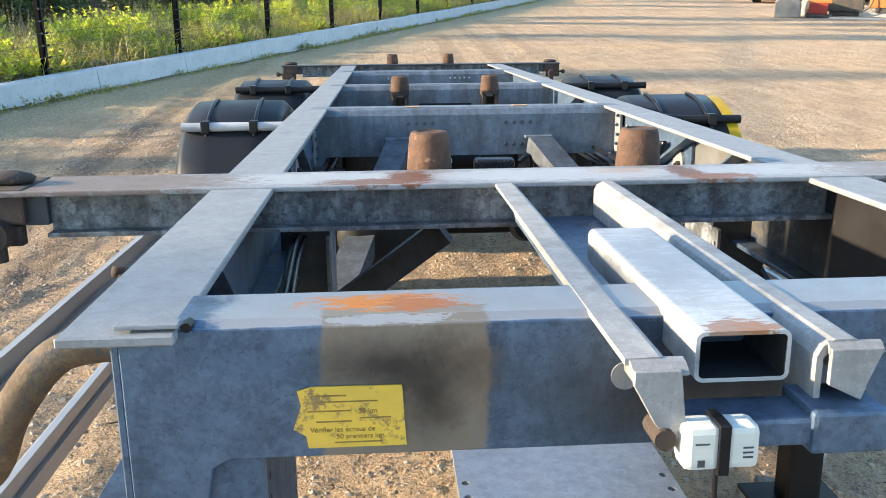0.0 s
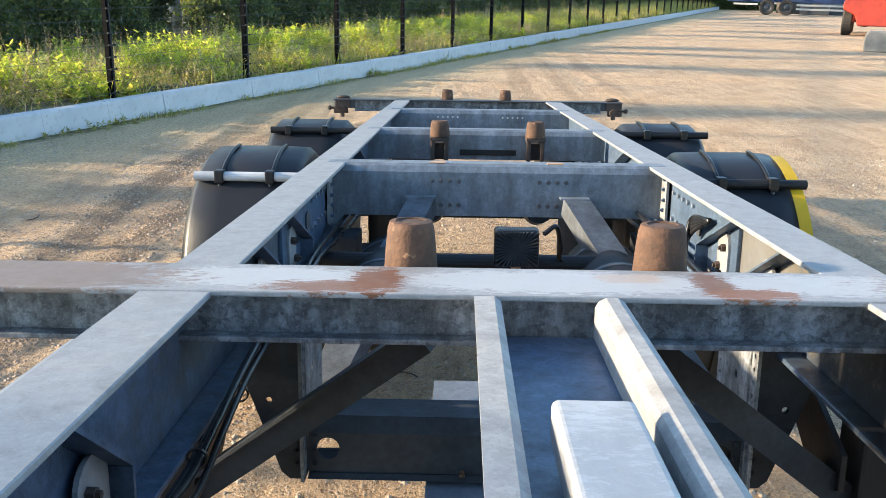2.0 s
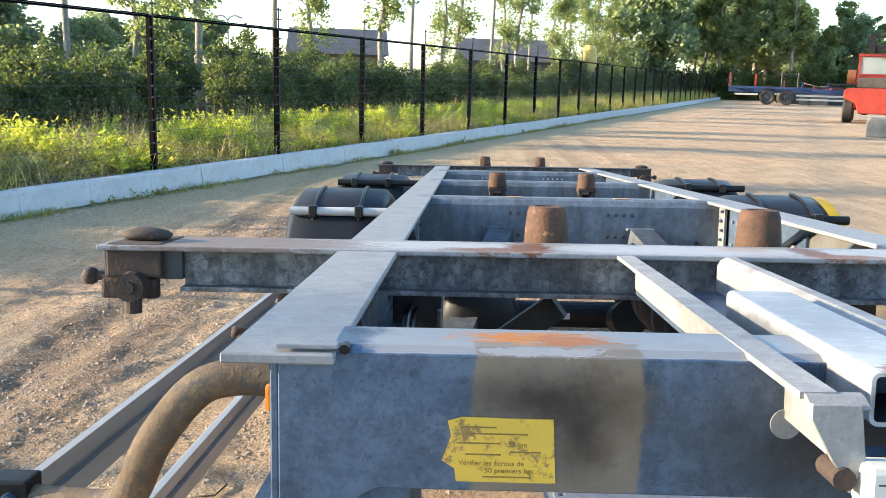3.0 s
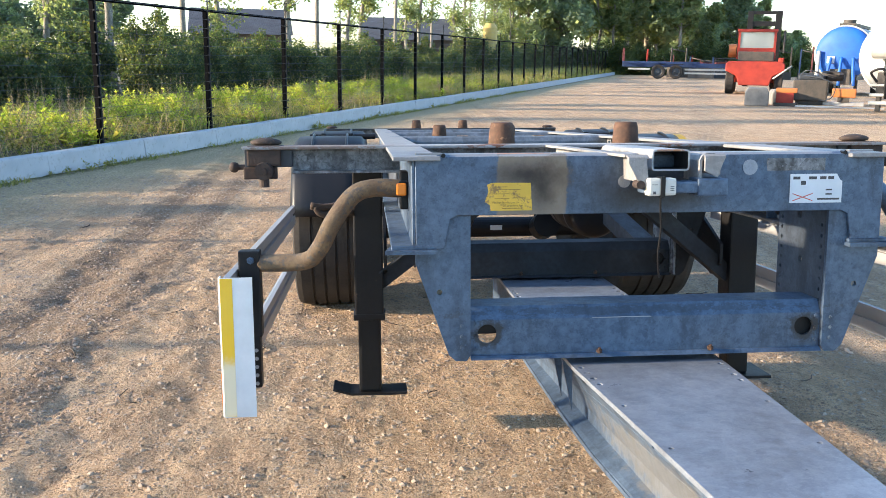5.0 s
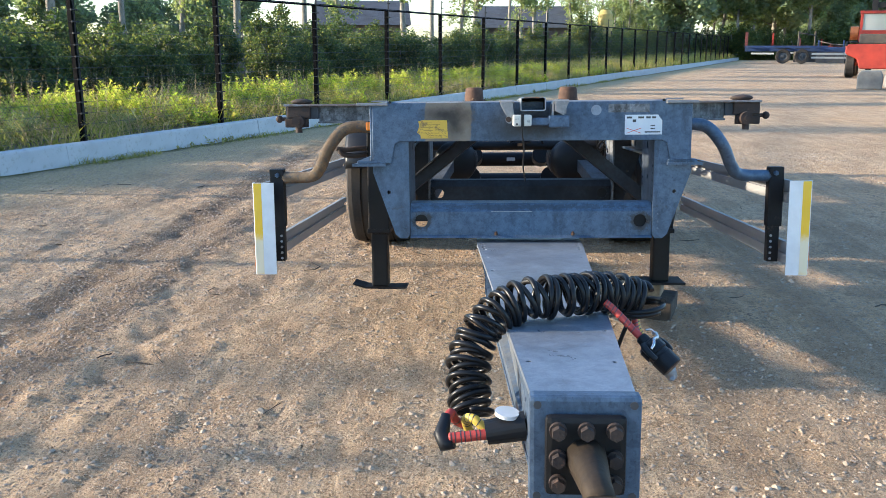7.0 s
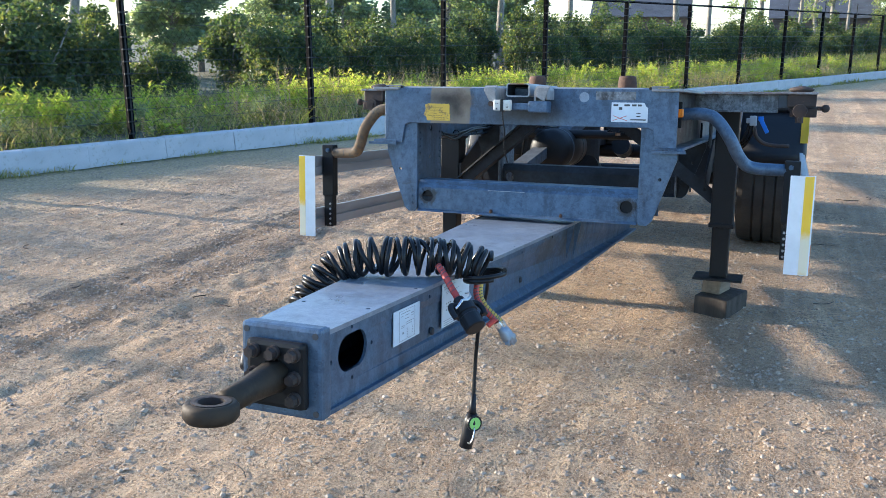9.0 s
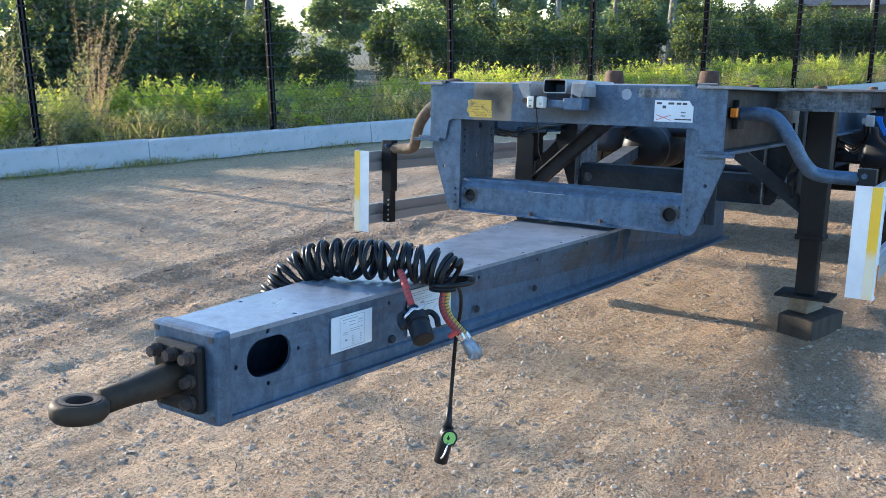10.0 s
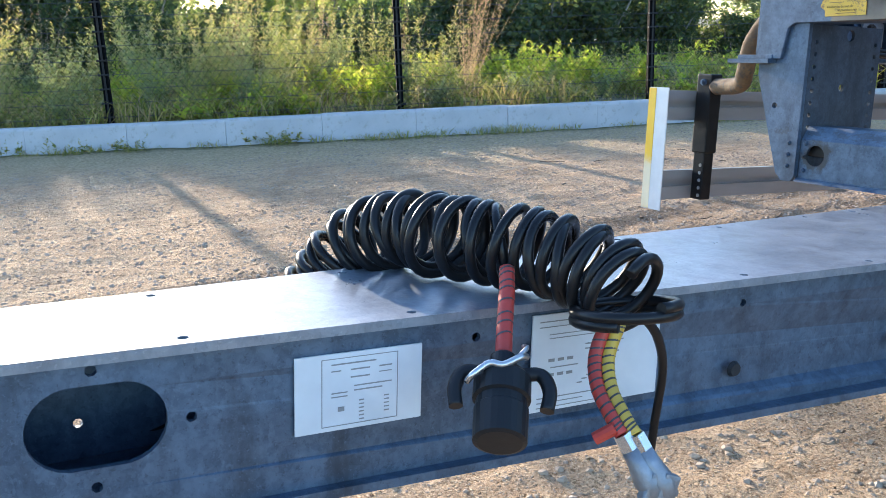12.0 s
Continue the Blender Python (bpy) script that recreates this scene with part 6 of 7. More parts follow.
HOLES = []
for k in range(7):
    y = -2.55 + 0.27 * k
    HOLES += [ring_of(taper(y, -0.038, -0.185), y, 0.0065, n=8), ring_of(taper(y, 0.124, 0.220), y, 0.0065, n=8)]
for k in range(4):
    y = -1.03 + 0.05 * k
    HOLES += [ring_of(taper(y, -0.038, -0.185), y, 0.009, n=8), ring_of(taper(y, 0.124, 0.220), y, 0.009, n=8)]
for y0_ in (-0.36, 0.02):
    for k in range(4):
        HOLES += [ring_of(-0.188, y0_ + 0.055 * k, 0.009, n=8), ring_of(0.222, y0_ + 0.055 * k, 0.009, n=8)]
top = part("top_plate", strip(-0.060, 0.146, -0.205, 0.240, 0.606, 0.618, 0.633, 1.05, HOLES), ZINC_BRIGHT, drawbar, "galvanised top plate with bolt holes, sky sheen in its bright colour")
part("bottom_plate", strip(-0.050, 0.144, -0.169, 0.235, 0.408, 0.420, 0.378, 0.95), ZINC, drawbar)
for k, y in enumerate((-0.72, -0.58)):
    for side in (-1, 1):
        xa = -0.165 if side < 0 else 0.200
        bm = bmesh.new()
        prism(bm, [(xa, 0.63), (xa + 0.036 * side, 0.63), (xa, 0.45)], "y", y, y + 0.008)
        part("flange_rib", bm, ZINC, drawbar)


for y, z in ((-1.735, 0.475), (-1.36, 0.48), (-2.17, 0.47)):
    bm = bmesh.new()
    rod(bm, (side_x(y) - 0.002, y, z), (side_x(y) + 0.004, y, z), 0.013, 0.010, 14)
    part("plug", bm, SHADOW_STEEL, drawbar)


def flank_plate(y0, y1, z0, z1, frame_in, rows, parent, label, diagram=False):
    """A riveted maker's plate on the drawbar's flank: writing too small to read stands as bars."""
    turn = math.atan(0.066 / 1.99)
    m = Matrix.Translation((side_x((y0 + y1) / 2) + 0.0035, (y0 + y1) / 2, (z0 + z1) / 2)) @ Matrix.Rotation(-turn, 4, "Z")
    w_, h_ = (y1 - y0) / 2, (z1 - z0) / 2
    bm = bmesh.new()
    box(bm, -0.0015, 0.0015, -w_, w_, -h_, h_, 0.0008)
    p = part("maker_plate", bm, STICKER_WHITE, parent, label)
    p.matrix_basis = m
    if frame_in:
        bm = bmesh.new()
        a, b, t2 = w_ * frame_in, h_ * 0.88, 0.0009
        for d in ((-a, a, b - t2, b), (-a, a, -b, -b + t2), (-a, -a + t2, -b, b), (a - t2, a, -b, b)):
            box(bm, 0.0016, 0.0021, d[0], d[1], d[2], d[3])
        part("plate_frame", bm, FAINT_INK, p)
    for u0, u1, v, t2 in rows:
        bm = boxes((0.0016, 0.0021, u0 * w_, u1 * w_, v * h_ - t2 * 0.7, v * h_ + t2 * 0.7), bevel=0)
        part("print_line", bm, FAINT_INK, p)
    return p


rows = [(-0.45, 0.25, 0.72, 0.0012), (-0.45, -0.3, 0.55, 0.0009), (-0.15, 0.15, 0.55, 0.0012), (0.3, 0.5, 0.55, 0.0012), (-0.15, 0.15, 0.35, 0.0012), (0.3, 0.5, 0.4, 0.0008), (-0.1, 0.5, 0.12, 0.0010), (-0.45, -0.2, -0.02, 0.0009), (-0.1, 0.35, 0.0, 0.0011), (-0.45, -0.2, -0.12, 0.0009)]
rows += [(-0.02, 0.06, -0.28 - 0.1 * k, 0.0010) for k in range(6)] + [(0.38, 0.46, -0.25 - 0.1 * k, 0.0010) for k in range(5)] + [(-0.35, -0.25, -0.45, 0.004)]
flank_plate(-2.43, -2.268, 0.487, 0.583, 0.6, rows, drawbar, "white maker's plate with a framed table of small print")
rows = [(-0.9, -0.1, 0.85, 0.0010), (-0.9, -0.25, 0.74, 0.0008), (-0.75, 0.2, 0.58, 0.0008), (-0.75, 0.1, 0.5, 0.0008), (-0.2, 0.4, 0.3, 0.0012), (-0.2, 0.2, 0.2, 0.0012), (-0.9, 0.0, -0.72, 0.0010), (-0.9, -0.2, -0.82, 0.0008), (-0.9, 0.1, -0.92, 0.0008)]
rows += [(-0.75 + 0.14 * k, -0.66 + 0.14 * k, v, 0.003) for k in range(3) for v in (0.05, -0.25)] + [(-0.72, -0.3, -0.1, 0.001)]
rows += [(-0.3 + 0.07 * k, -0.22 + 0.07 * k, -0.5 + 0.07 * k, 0.0012) for k in range(9)]
flank_plate(-2.108, -1.893, 0.464, 0.600, 0, rows, drawbar, "white plate with a coupling diagram and small print")

# end plate, towing eye
bm = boxes((-0.066, 0.152, -2.815, -2.770, 0.408, 0.628), bevel=0.010)
end_plate = part("end_plate", bm, ZINC, drawbar, "thick grey end flange of the drawbar")
bm = boxes((-0.036, 0.120, -2.842, -2.815, 0.436, 0.596), bevel=0.012)
eye_base = part("eye_base", bm, BLACK_PAINT, drawbar, "black bolted base of the towing eye")
for x_ in (-0.012, 0.042, 0.096):
    for z in (0.465, 0.515, 0.570):
        if x_ == 0.042 and z < 0.55:
            continue
        bm = bmesh.new()
        rod(bm, (x_, -2.842, z), (x_, -2.852, z), 0.017, segs=20)
        rod(bm, (x_, -2.852, z), (x_, -2.868, z), 0.0135, segs=6)
        part("bolt", bm, RUST_DARK, eye_base)
for x_ in (-0.05, 0.136):
    for z in (0.425, 0.611):
        # Bolt holes drawn as black discs, no opening behind.
        bm = bmesh.new()
        rod(bm, (x_, -2.8155, z), (x_, -2.817, z), 0.008, segs=12)
        part("bolt_hole_disc", bm, INK, end_plate)
bm = bmesh.new()
tube(bm, [(0.042, -2.83, 0.515), (0.044, -2.90, 0.515), (0.046, -2.97, 0.514), (0.048, -3.04, 0.513)], [0.042, 0.035, 0.029, 0.028], 12)
lathe(bm, [(0.036, -0.018), (0.050, -0.020), (0.058, -0.010), (0.058, 0.010), (0.050, 0.020), (0.036, 0.018)], 32, pose(0.05, -3.088, 0.513, -3, 0, 0), True)
towing_eye = part("towing_eye", bm, surface("worn_black_iron", (0.024, 0.020, 0.016), (0.060, 0.042, 0.026), 0.65, 0.3, 9, 70, 0.5, 0.3), drawbar, "forged towing eye with a worn ring", smooth=True)
bm = bmesh.new()
lathe(bm, [(0.0275, -0.0195), (0.0275, 0.0200), (0.033, 0.0212), (0.041, 0.0208), (0.041, -0.0195)], 32, pose(0.05, -3.088, 0.513, -3, 0, 0), True)
part("bushing", bm, RUST_DARK, towing_eye, "rusty bush in the ring")

# ---- block under one foot ----
blocks = thing("timber_block", pose(0.805, 0.425, 0, 0, 0, 71), "old weathered timber blocks stacked under a landing foot", "block")
part("lower_block", boxes((-0.14, 0.14, -0.093, 0.093, -0.02, 0.105), bevel=0.008), WOOD, blocks)
bm = bmesh.new()
prism(bm, [(-0.075, 0.109), (0.075, 0.109), (0.070, 0.188), (-0.060, 0.202)], "y", -0.02, 0.085, 0.006)
part("upper_block", bm, surface("pale_wood_wedge", (0.30, 0.235, 0.165), (0.18, 0.14, 0.10), 0.85, 0, 5, 50, 0.5, 0.4, (1, 6, 6)), blocks, "paler wooden wedge")


# ---- coiled supply hoses over the drawbar ----
def helix(way, radius, turns, phase, wobble, rnd, per=16):
    """Points of a coil round a curved axis."""
    pts = curve_points(way, 12)
    acc = [0.0]
    for a, b in zip(pts, pts[1:]):
        acc.append(acc[-1] + (b - a).length)
    out = []
    n = turns * per
    side = Vector((0, 1, 0))
    jit = [rnd.gauss(0, 1) for _ in range(turns + 2)]
    for i in range(n + 1):
        s = acc[-1] * i / n
        k = min(max(j for j in range(len(acc)) if acc[j] <= s + 1e-9), len(pts) - 2)
        u = (s - acc[k]) / max(1e-6, acc[k + 1] - acc[k])
        c = pts[k].lerp(pts[k + 1], u)
        d = (pts[k + 1] - pts[k]).normalized()
        side = (side - d * side.dot(d)).normalized()
        up = d.cross(side)
        a = 2 * math.pi * i / per + phase
        t = i / per
        j0 = int(t)
        w_ = jit[j0] * (1 - (t - j0)) + jit[j0 + 1] * (t - j0)
        r = radius * (1 + wobble * w_)
        out.append(c + side * (math.cos(a) * r) + up * (math.sin(a) * r) + d * (0.010 * w_ * math.sin(a)))
    return out


rnd = random.Random(77)
coils = thing("coiled_hose_set", CHASSIS, "glossy black coiled air and power hoses draped over the drawbar", "hose")
WAY = [(-0.190, -2.385, 0.425), (-0.198, -2.325, 0.50), (-0.190, -2.275, 0.57), (-0.145, -2.245, 0.640), (-0.06, -2.205, 0.681), (0.04, -2.165, 0.686), (0.13, -2.110, 0.684), (0.22, -2.065, 0.668), (0.280, -2.050, 0.648)]
for k in range(2):
    way = [(x + 0.004 * k, y + 0.006 * k, z + 0.003 * k) for x, y, z in WAY]
    pts = helix(way, 0.0500 - 0.002 * k, 19, 3.1 * k, 0.045, rnd, 26)
    bm = bmesh.new()
    tube(bm, pts, 0.0074, 10)
    part("coil", bm, HOSE, coils)
# a third, looser turn at the end of the coil
bm = bmesh.new()
pts = [(0.278 + 0.060 * math.cos(a), -2.055 + 0.062 * math.sin(a), 0.640 - 0.010 * a / 6.28 + 0.010 * math.cos(a)) for a in [0.25 * k for k in range(48)]]
tube(bm, pts, 0.0074, 10)
part("coil", bm, HOSE, coils)


def banded(parent, way, r, material, name, bands):
    """A coloured hose guard with dark spiral bands."""
    pts = curve_points(way, 8)
    bm = bmesh.new()
    tube(bm, pts, r, 12)
    g = part(name, bm, material, parent)
    for k in range(bands):
        i = 1 + int((len(pts) - 4) * k / bands)
        d = (pts[i + 1] - pts[i]).normalized()
        bm = bmesh.new()
        tilt = d + Vector((0.25, 0.2, 0))
        rod(bm, pts[i] - tilt.normalized() * 0.0012, pts[i] + tilt.normalized() * 0.0012, r * 1.06, segs=12)
        part("band", bm, INK, g)
    return g


# seven-pin coupling standing off on its stiff red guard
banded(coils, [(0.165, -2.155, 0.668), (0.19, -2.17, 0.647), (0.222, -2.192, 0.615), (0.250, -2.210, 0.588)], 0.0100, RED_HOSE, "red_guard", 8)
head = Matrix.Translation((0.250, -2.210, 0.588)) @ (Vector((0.250, -2.210, 0.588)) - Vector((0.335, -2.266, 0.511))).to_track_quat("Z", "Y").to_matrix().to_4x4()
bm = bmesh.new()
lathe(bm, [(0.012, 0.0), (0.016, -0.004), (0.017, -0.022), (0.027, -0.026), (0.033, -0.034), (0.033, -0.060), (0.029, -0.062), (0.029, -0.072), (0.031, -0.074), (0.030, -0.112), (0.025, -0.114)], 26, head)
coupling = part("coupling", bm, PLASTIC, coils, "black round seven-pin coupling")
for s in (-1, 1):
    bm = bmesh.new()
    tube(bm, [head @ v for v in curve_points([(0.018 * s, 0.005, -0.030), (0.043 * s, 0.008, -0.030), (0.053 * s, 0.010, -0.052), (0.050 * s, 0.008, -0.076)], 6)], 0.0085, 8)
    part("claw", bm, PLASTIC, coupling)
bm = bmesh.new()
tube(bm, [head @ v for v in curve_points([(-0.026, 0.020, -0.014), (-0.018, 0.030, -0.022), (0.0, 0.032, -0.034), (0.015, 0.031, -0.032), (0.032, 0.026, -0.044), (0.040, 0.016, -0.048)], 6)], 0.0042, 8)
tube(bm, [head @ v for v in curve_points([(-0.018, 0.030, -0.020), (-0.026, 0.024, -0.004), (-0.022, 0.014, 0.004)], 5)], 0.003, 6)
part("spring_clip", bm, CHROME, coupling, "bright metal spring clip")
# red and yellow air couplings
for k, (mat_, name) in enumerate(((RED_HOSE, "red_guard"), (YELLOW_HOSE, "yellow_guard"))):
    o = Vector((0.007, 0.014, 0.0)) * k
    way = [Vector(v) + o for v in ((0.257, -2.066, 0.612), (0.262, -2.084, 0.572), (0.285, -2.095, 0.540), (0.318, -2.096, 0.512), (0.330, -2.093, 0.500))]
    banded(coils, way, 0.0088, mat_, name, 15)
    bm = bmesh.new()
    a, d = way[-1], Vector((0.030, 0.022, -0.056)).normalized()
    rod(bm, a, a + d * 0.020, 0.0115, segs=6)
    part("hose_nut", bm, CHROME, coils, "bright hex hose nut")
    bm = bmesh.new()
    b = a + d * 0.020
    tube(bm, [b, b + d * 0.018, b + d * 0.040, b + d * 0.062], [0.0105, 0.0125, 0.0165, 0.012], 12)
    box(bm, -0.004, 0.010, -0.013, 0.013, -0.018, 0.018, 0.004, Matrix.Translation(b + d * 0.048) @ Matrix.Rotation(-0.4, 4, "X"))
    part("palm_coupling", bm, surface("dull_alloy_%d" % k, (0.36, 0.38, 0.41), (0.22, 0.24, 0.27), 0.45, 0.6, 20, 90, 0.3, 0.3), coils, "dull grey palm coupling")
bm = bmesh.new()
rod(bm, (0.326, -2.100, 0.508), (0.312, -2.118, 0.492), 0.008, segs=10)
part("red_tap", bm, RED_HOSE, coils)
# hanging cable with the green-capped plug
bm = bmesh.new()
tube(bm, curve_points([(0.270, -2.02, 0.62), (0.262, -1.985, 0.585), (0.245, -1.955, 0.53), (0.222, -1.940, 0.44), (0.212, -1.938, 0.33), (0.212, -1.948, 0.23), (0.212, -1.957, 0.155)], 8), 0.0062, 8)
part("cable", bm, HOSE, coils)
bm = bmesh.new()
tube(bm, [(0.212, -1.950, 0.215), (0.212, -1.956, 0.17), (0.212, -1.958, 0.148)], [0.008, 0.011, 0.014], 12)
tube(bm, [(0.212, -1.958, 0.150), (0.208, -1.960, 0.122), (0.200, -1.965, 0.072), (0.194, -1.968, 0.036)], [0.017, 0.024, 0.0225, 0.0215], 16)
plug = part("cable_plug", bm, PLASTIC, coils, "black cable plug hanging near the ground")
bm = bmesh.new()
n_ = Vector((0.75, -0.62, 0.1)).normalized()
c_ = Vector((0.208, -1.956, 0.119)) + n_ * 0.012
rod(bm, c_, c_ + n_ * 0.012, 0.026, segs=26)
cap = part("plug_cap", bm, PLASTIC, plug)
bm = bmesh.new()
rod(bm, c_ + n_ * 0.0121, c_ + n_ * 0.0135, 0.020, segs=24)
part("cap_disc", bm, GREEN, plug, "green disc of the cap")
bm = bmesh.new()
tube(bm, curve_points([(0.226, -1.975, 0.11), (0.232, -2.0, 0.09), (0.226, -2.01, 0.07), (0.21, -1.99, 0.06)], 6), 0.0025, 6)
part("chain", bm, CHROME, plug)

# the same hoses' other ends on the far flank
banded(coils, [(-0.205, -2.42, 0.42), (-0.225, -2.455, 0.445), (-0.235, -2.475, 0.47), (-0.245, -2.50, 0.46)], 0.011, RED_HOSE, "red_guard", 3)
banded(coils, [(-0.185, -2.45, 0.40), (-0.20, -2.47, 0.45), (-0.18, -2.50, 0.465), (-0.15, -2.515, 0.44)], 0.011, YELLOW_HOSE, "yellow_guard", 8)
banded(coils, [(-0.235, -2.545, 0.435), (-0.20, -2.548, 0.44), (-0.165, -2.55, 0.445), (-0.13, -2.55, 0.448)], 0.0125, RED_HOSE, "red_guard", 8)
bm = bmesh.new()
tube(bm, [(-0.245, -2.49, 0.47), (-0.255, -2.525, 0.435), (-0.245, -2.545, 0.42), (-0.225, -2.548, 0.425)], [0.012, 0.019, 0.019, 0.014], 12)
part("palm_coupling", bm, PLASTIC, coils)
bm = bmesh.new()
rod(bm, (-0.06, -2.552, 0.47), (-0.15, -2.552, 0.452), 0.034, 0.028, 24)
socket = part("parking_socket", bm, PLASTIC, coils, "black round socket with a white cap on the drawbar flank")
bm = bmesh.new()
rod(bm, (-0.104, -2.552, 0.494), (-0.103, -2.553, 0.503), 0.028, segs=24)
part("white_disc", bm, WHITE, socket)


# ---- the far side of the yard ----
RED_PAINT = surface("faded_red_paint", (0.36, 0.032, 0.014), (0.24, 0.024, 0.014), 0.65, 0, 2, 40, 0.3, 0.1)
ORANGE_PAINT = surface("orange_paint", (0.48, 0.17, 0.04), (0.36, 0.13, 0.04), 0.5, 0, 2, 40, 0.3, 0.1)
BLUE_PAINT = surface("blue_tank_paint", (0.02, 0.13, 0.50), (0.02, 0.09, 0.36), 0.6, 0, 1.5, 40, 0.2, 0.05)
NAVY = surface("navy_paint", (0.02, 0.045, 0.14), (0.015, 0.03, 0.08), 0.5, 0, 2, 40, 0.3, 0.1)
MAROON = surface("maroon_paint", (0.15, 0.03, 0.028), (0.08, 0.02, 0.02), 0.6, 0, 2, 40, 0.3, 0.1)
TANK_WHITE = surface("white_tank_paint", (0.46, 0.455, 0.42), (0.37, 0.36, 0.33), 0.35, 0, 1, 30, 0.2, 0.05)
DARK_IRON = surface("dark_oily_iron", (0.05, 0.048, 0.045), (0.10, 0.085, 0.07), 0.6, 0.2, 4, 40, 0.5, 0.3)
ROOF = surface("grey_roof_tiles", (0.085, 0.09, 0.105), (0.06, 0.064, 0.075), 0.8, 0, 1, 12, 0.3, 0.3)
BRICK = surface("brown_brickwork", (0.17, 0.12, 0.10), (0.12, 0.09, 0.075), 0.9, 0, 1, 12, 0.3, 0.3)
GLASS = bpy.data.materials.new("cab_glass")
GLASS.use_nodes = True
g_ = GLASS.node_tree.nodes["Principled BSDF"]
g_.inputs["Base Color"].default_value, g_.inputs["Roughness"].default_value, g_.inputs["Transmission Weight"].default_value = (0.75, 0.80, 0.80, 1), 0.05, 0.7


def truck_wheel(parent, x, y, z, r, w_, axis="x", rim=None):
    bm = bmesh.new()
    turn = pose(x, y, z, 0, 90, 0) if axis == "x" else pose(x, y, z, 90, 0, 0)
    lathe(bm, [(r * 0.58, -w_ * 0.45), (r * 0.9, -w_ / 2), (r, -w_ * 0.38), (r, w_ * 0.38), (r * 0.9, w_ / 2), (r * 0.58, w_ * 0.45)], 28, turn, True)
    wheel = part("wheel", bm, RUBBER, parent)
    bm = bmesh.new()
    lathe(bm, [(r * 0.2, -w_ * 0.5), (r * 0.3, -w_ * 0.35), (r * 0.5, -w_ * 0.3), (r * 0.585, -w_ * 0.42), (r * 0.585, w_ * 0.42), (r * 0.5, w_ * 0.3), (r * 0.3, w_ * 0.35), (r * 0.2, w_ * 0.5)], 24, turn)
    part("rim", bm, rim or TANK_WHITE, wheel)
    return wheel


def flatbed(m, length, frame_paint, bed_paint, label):
    """A container semi-trailer seen from its side: long along x."""
    t = thing("parked_semi_trailer", m, label, "trailer", "parked semi-trailers")
    for y in (-0.45, 0.45):
        part("frame_beam", boxes((-length / 2, length / 2, y - 0.08, y + 0.08, 0.95, 1.30), bevel=0.02), frame_paint, t)
    for k in range(5):
        x = -length / 2 + 0.3 + k * (length - 0.6) / 4
        part("cross_bolster", boxes((x - 0.1, x + 0.1, -1.22, 1.22, 1.28, 1.42), bevel=0.015), bed_paint, t)
    part("bed_rail", boxes((-length / 2, length * 0.1, -1.24, -1.16, 1.26, 1.42), bevel=0.01), frame_paint, t)
    for k in range(2):
        x = -length / 2 + 3.0 + k * 1.45
        for y in (-1.0, 1.0):
            truck_wheel(t, x, y, 0.58, 0.58, 0.36, "y", GREY_PAINT)
        part("mudguard", boxes((x - 0.55, x + 0.55, -1.2, -0.8, 1.17, 1.22), bevel=0.02), PLASTIC, t)
    for d in ((-length * 0.01, length * 0.48, 0.42, 0.56), (-length * 0.01, length * 0.48, 0.72, 0.86), (-length * 0.45, -length * 0.28, 0.72, 0.86)):
        part("side_guard", boxes((d[0], d[1], -1.24, -1.18, d[2], d[3]), bevel=0.01), TANK_WHITE, t)
    for x, y, z in ((-length / 2 + 0.05, -1.1, 2.5), (-length / 2 + 0.05, 1.1, 2.5), (-length / 2 + 4.2, 0.9, 2.0)):
        part("stanchion", boxes((x - 0.05, x + 0.05, y - 0.05, y + 0.05, 1.40, z), bevel=0.01), bed_paint, t)
    for y in (-0.6, 0.6):
        part("landing_leg", boxes((length * 0.36, length * 0.36 + 0.12, y - 0.06, y + 0.06, 0.02, 0.98), bevel=0.01), BLACK_PAINT, t)
    part("head_board", boxes((length / 2 - 0.12, length / 2, -1.2, 1.2, 1.2, 1.9), bevel=0.02), bed_paint, t)
    return t


flatbed(pose(26.0, 68.9, 0, 0, 0, -19), 10.5, NAVY, MAROON, "long navy container semi-trailer with maroon bed and white guard")
flatbed(pose(31.0, 75.5, 0, 0, 0, -16), 12.0, MAROON, RED_PAINT, "faded red container semi-trailer parked behind another")

# heavy forklift, seen from its counterweight
fork = thing("heavy_forklift", pose(17.75, 37.6, 0, 0, 0, -24) @ Matrix.Diagonal((0.94, 0.94, 0.88, 1)), "large faded red forklift truck with a glazed cab", "forklift")
bm = bmesh.new()
prism(bm, [(-0.72, 0.48), (0.72, 0.48), (0.85, 0.95), (1.40, 1.25), (1.40, 1.60), (1.25, 1.74), (-1.25, 1.74), (-1.40, 1.60), (-1.40, 1.25), (-0.85, 0.95)], "y", -1.2, 0.6, 0.04)
part("counterweight", bm, RED_PAINT, fork, "heavy red counterweight")
part("body", boxes((-1.1, 1.1, 0.5, 3.2, 0.6, 1.5), bevel=0.05), RED_PAINT, fork)
part("engine_cover", boxes((-0.85, 0.85, -0.9, 0.7, 1.74, 2.25), bevel=0.06), DARK_IRON, fork)
cab = part("cab", boxes((-0.94, 0.94, 0.1, 1.7, 1.85, 2.45), bevel=0.03), RED_PAINT, fork)
part("roof", boxes((-0.96, 0.96, 0.05, 1.78, 3.3, 3.45), bevel=0.03), RED_PAINT, cab)
for x_ in (-0.86, 0.86):
    for y_ in (0.16, 1.66):
        part("pillar", boxes((x_ - 0.06, x_ + 0.06, y_ - 0.06, y_ + 0.06, 2.44, 3.32), bevel=0.01), RED_PAINT, cab)
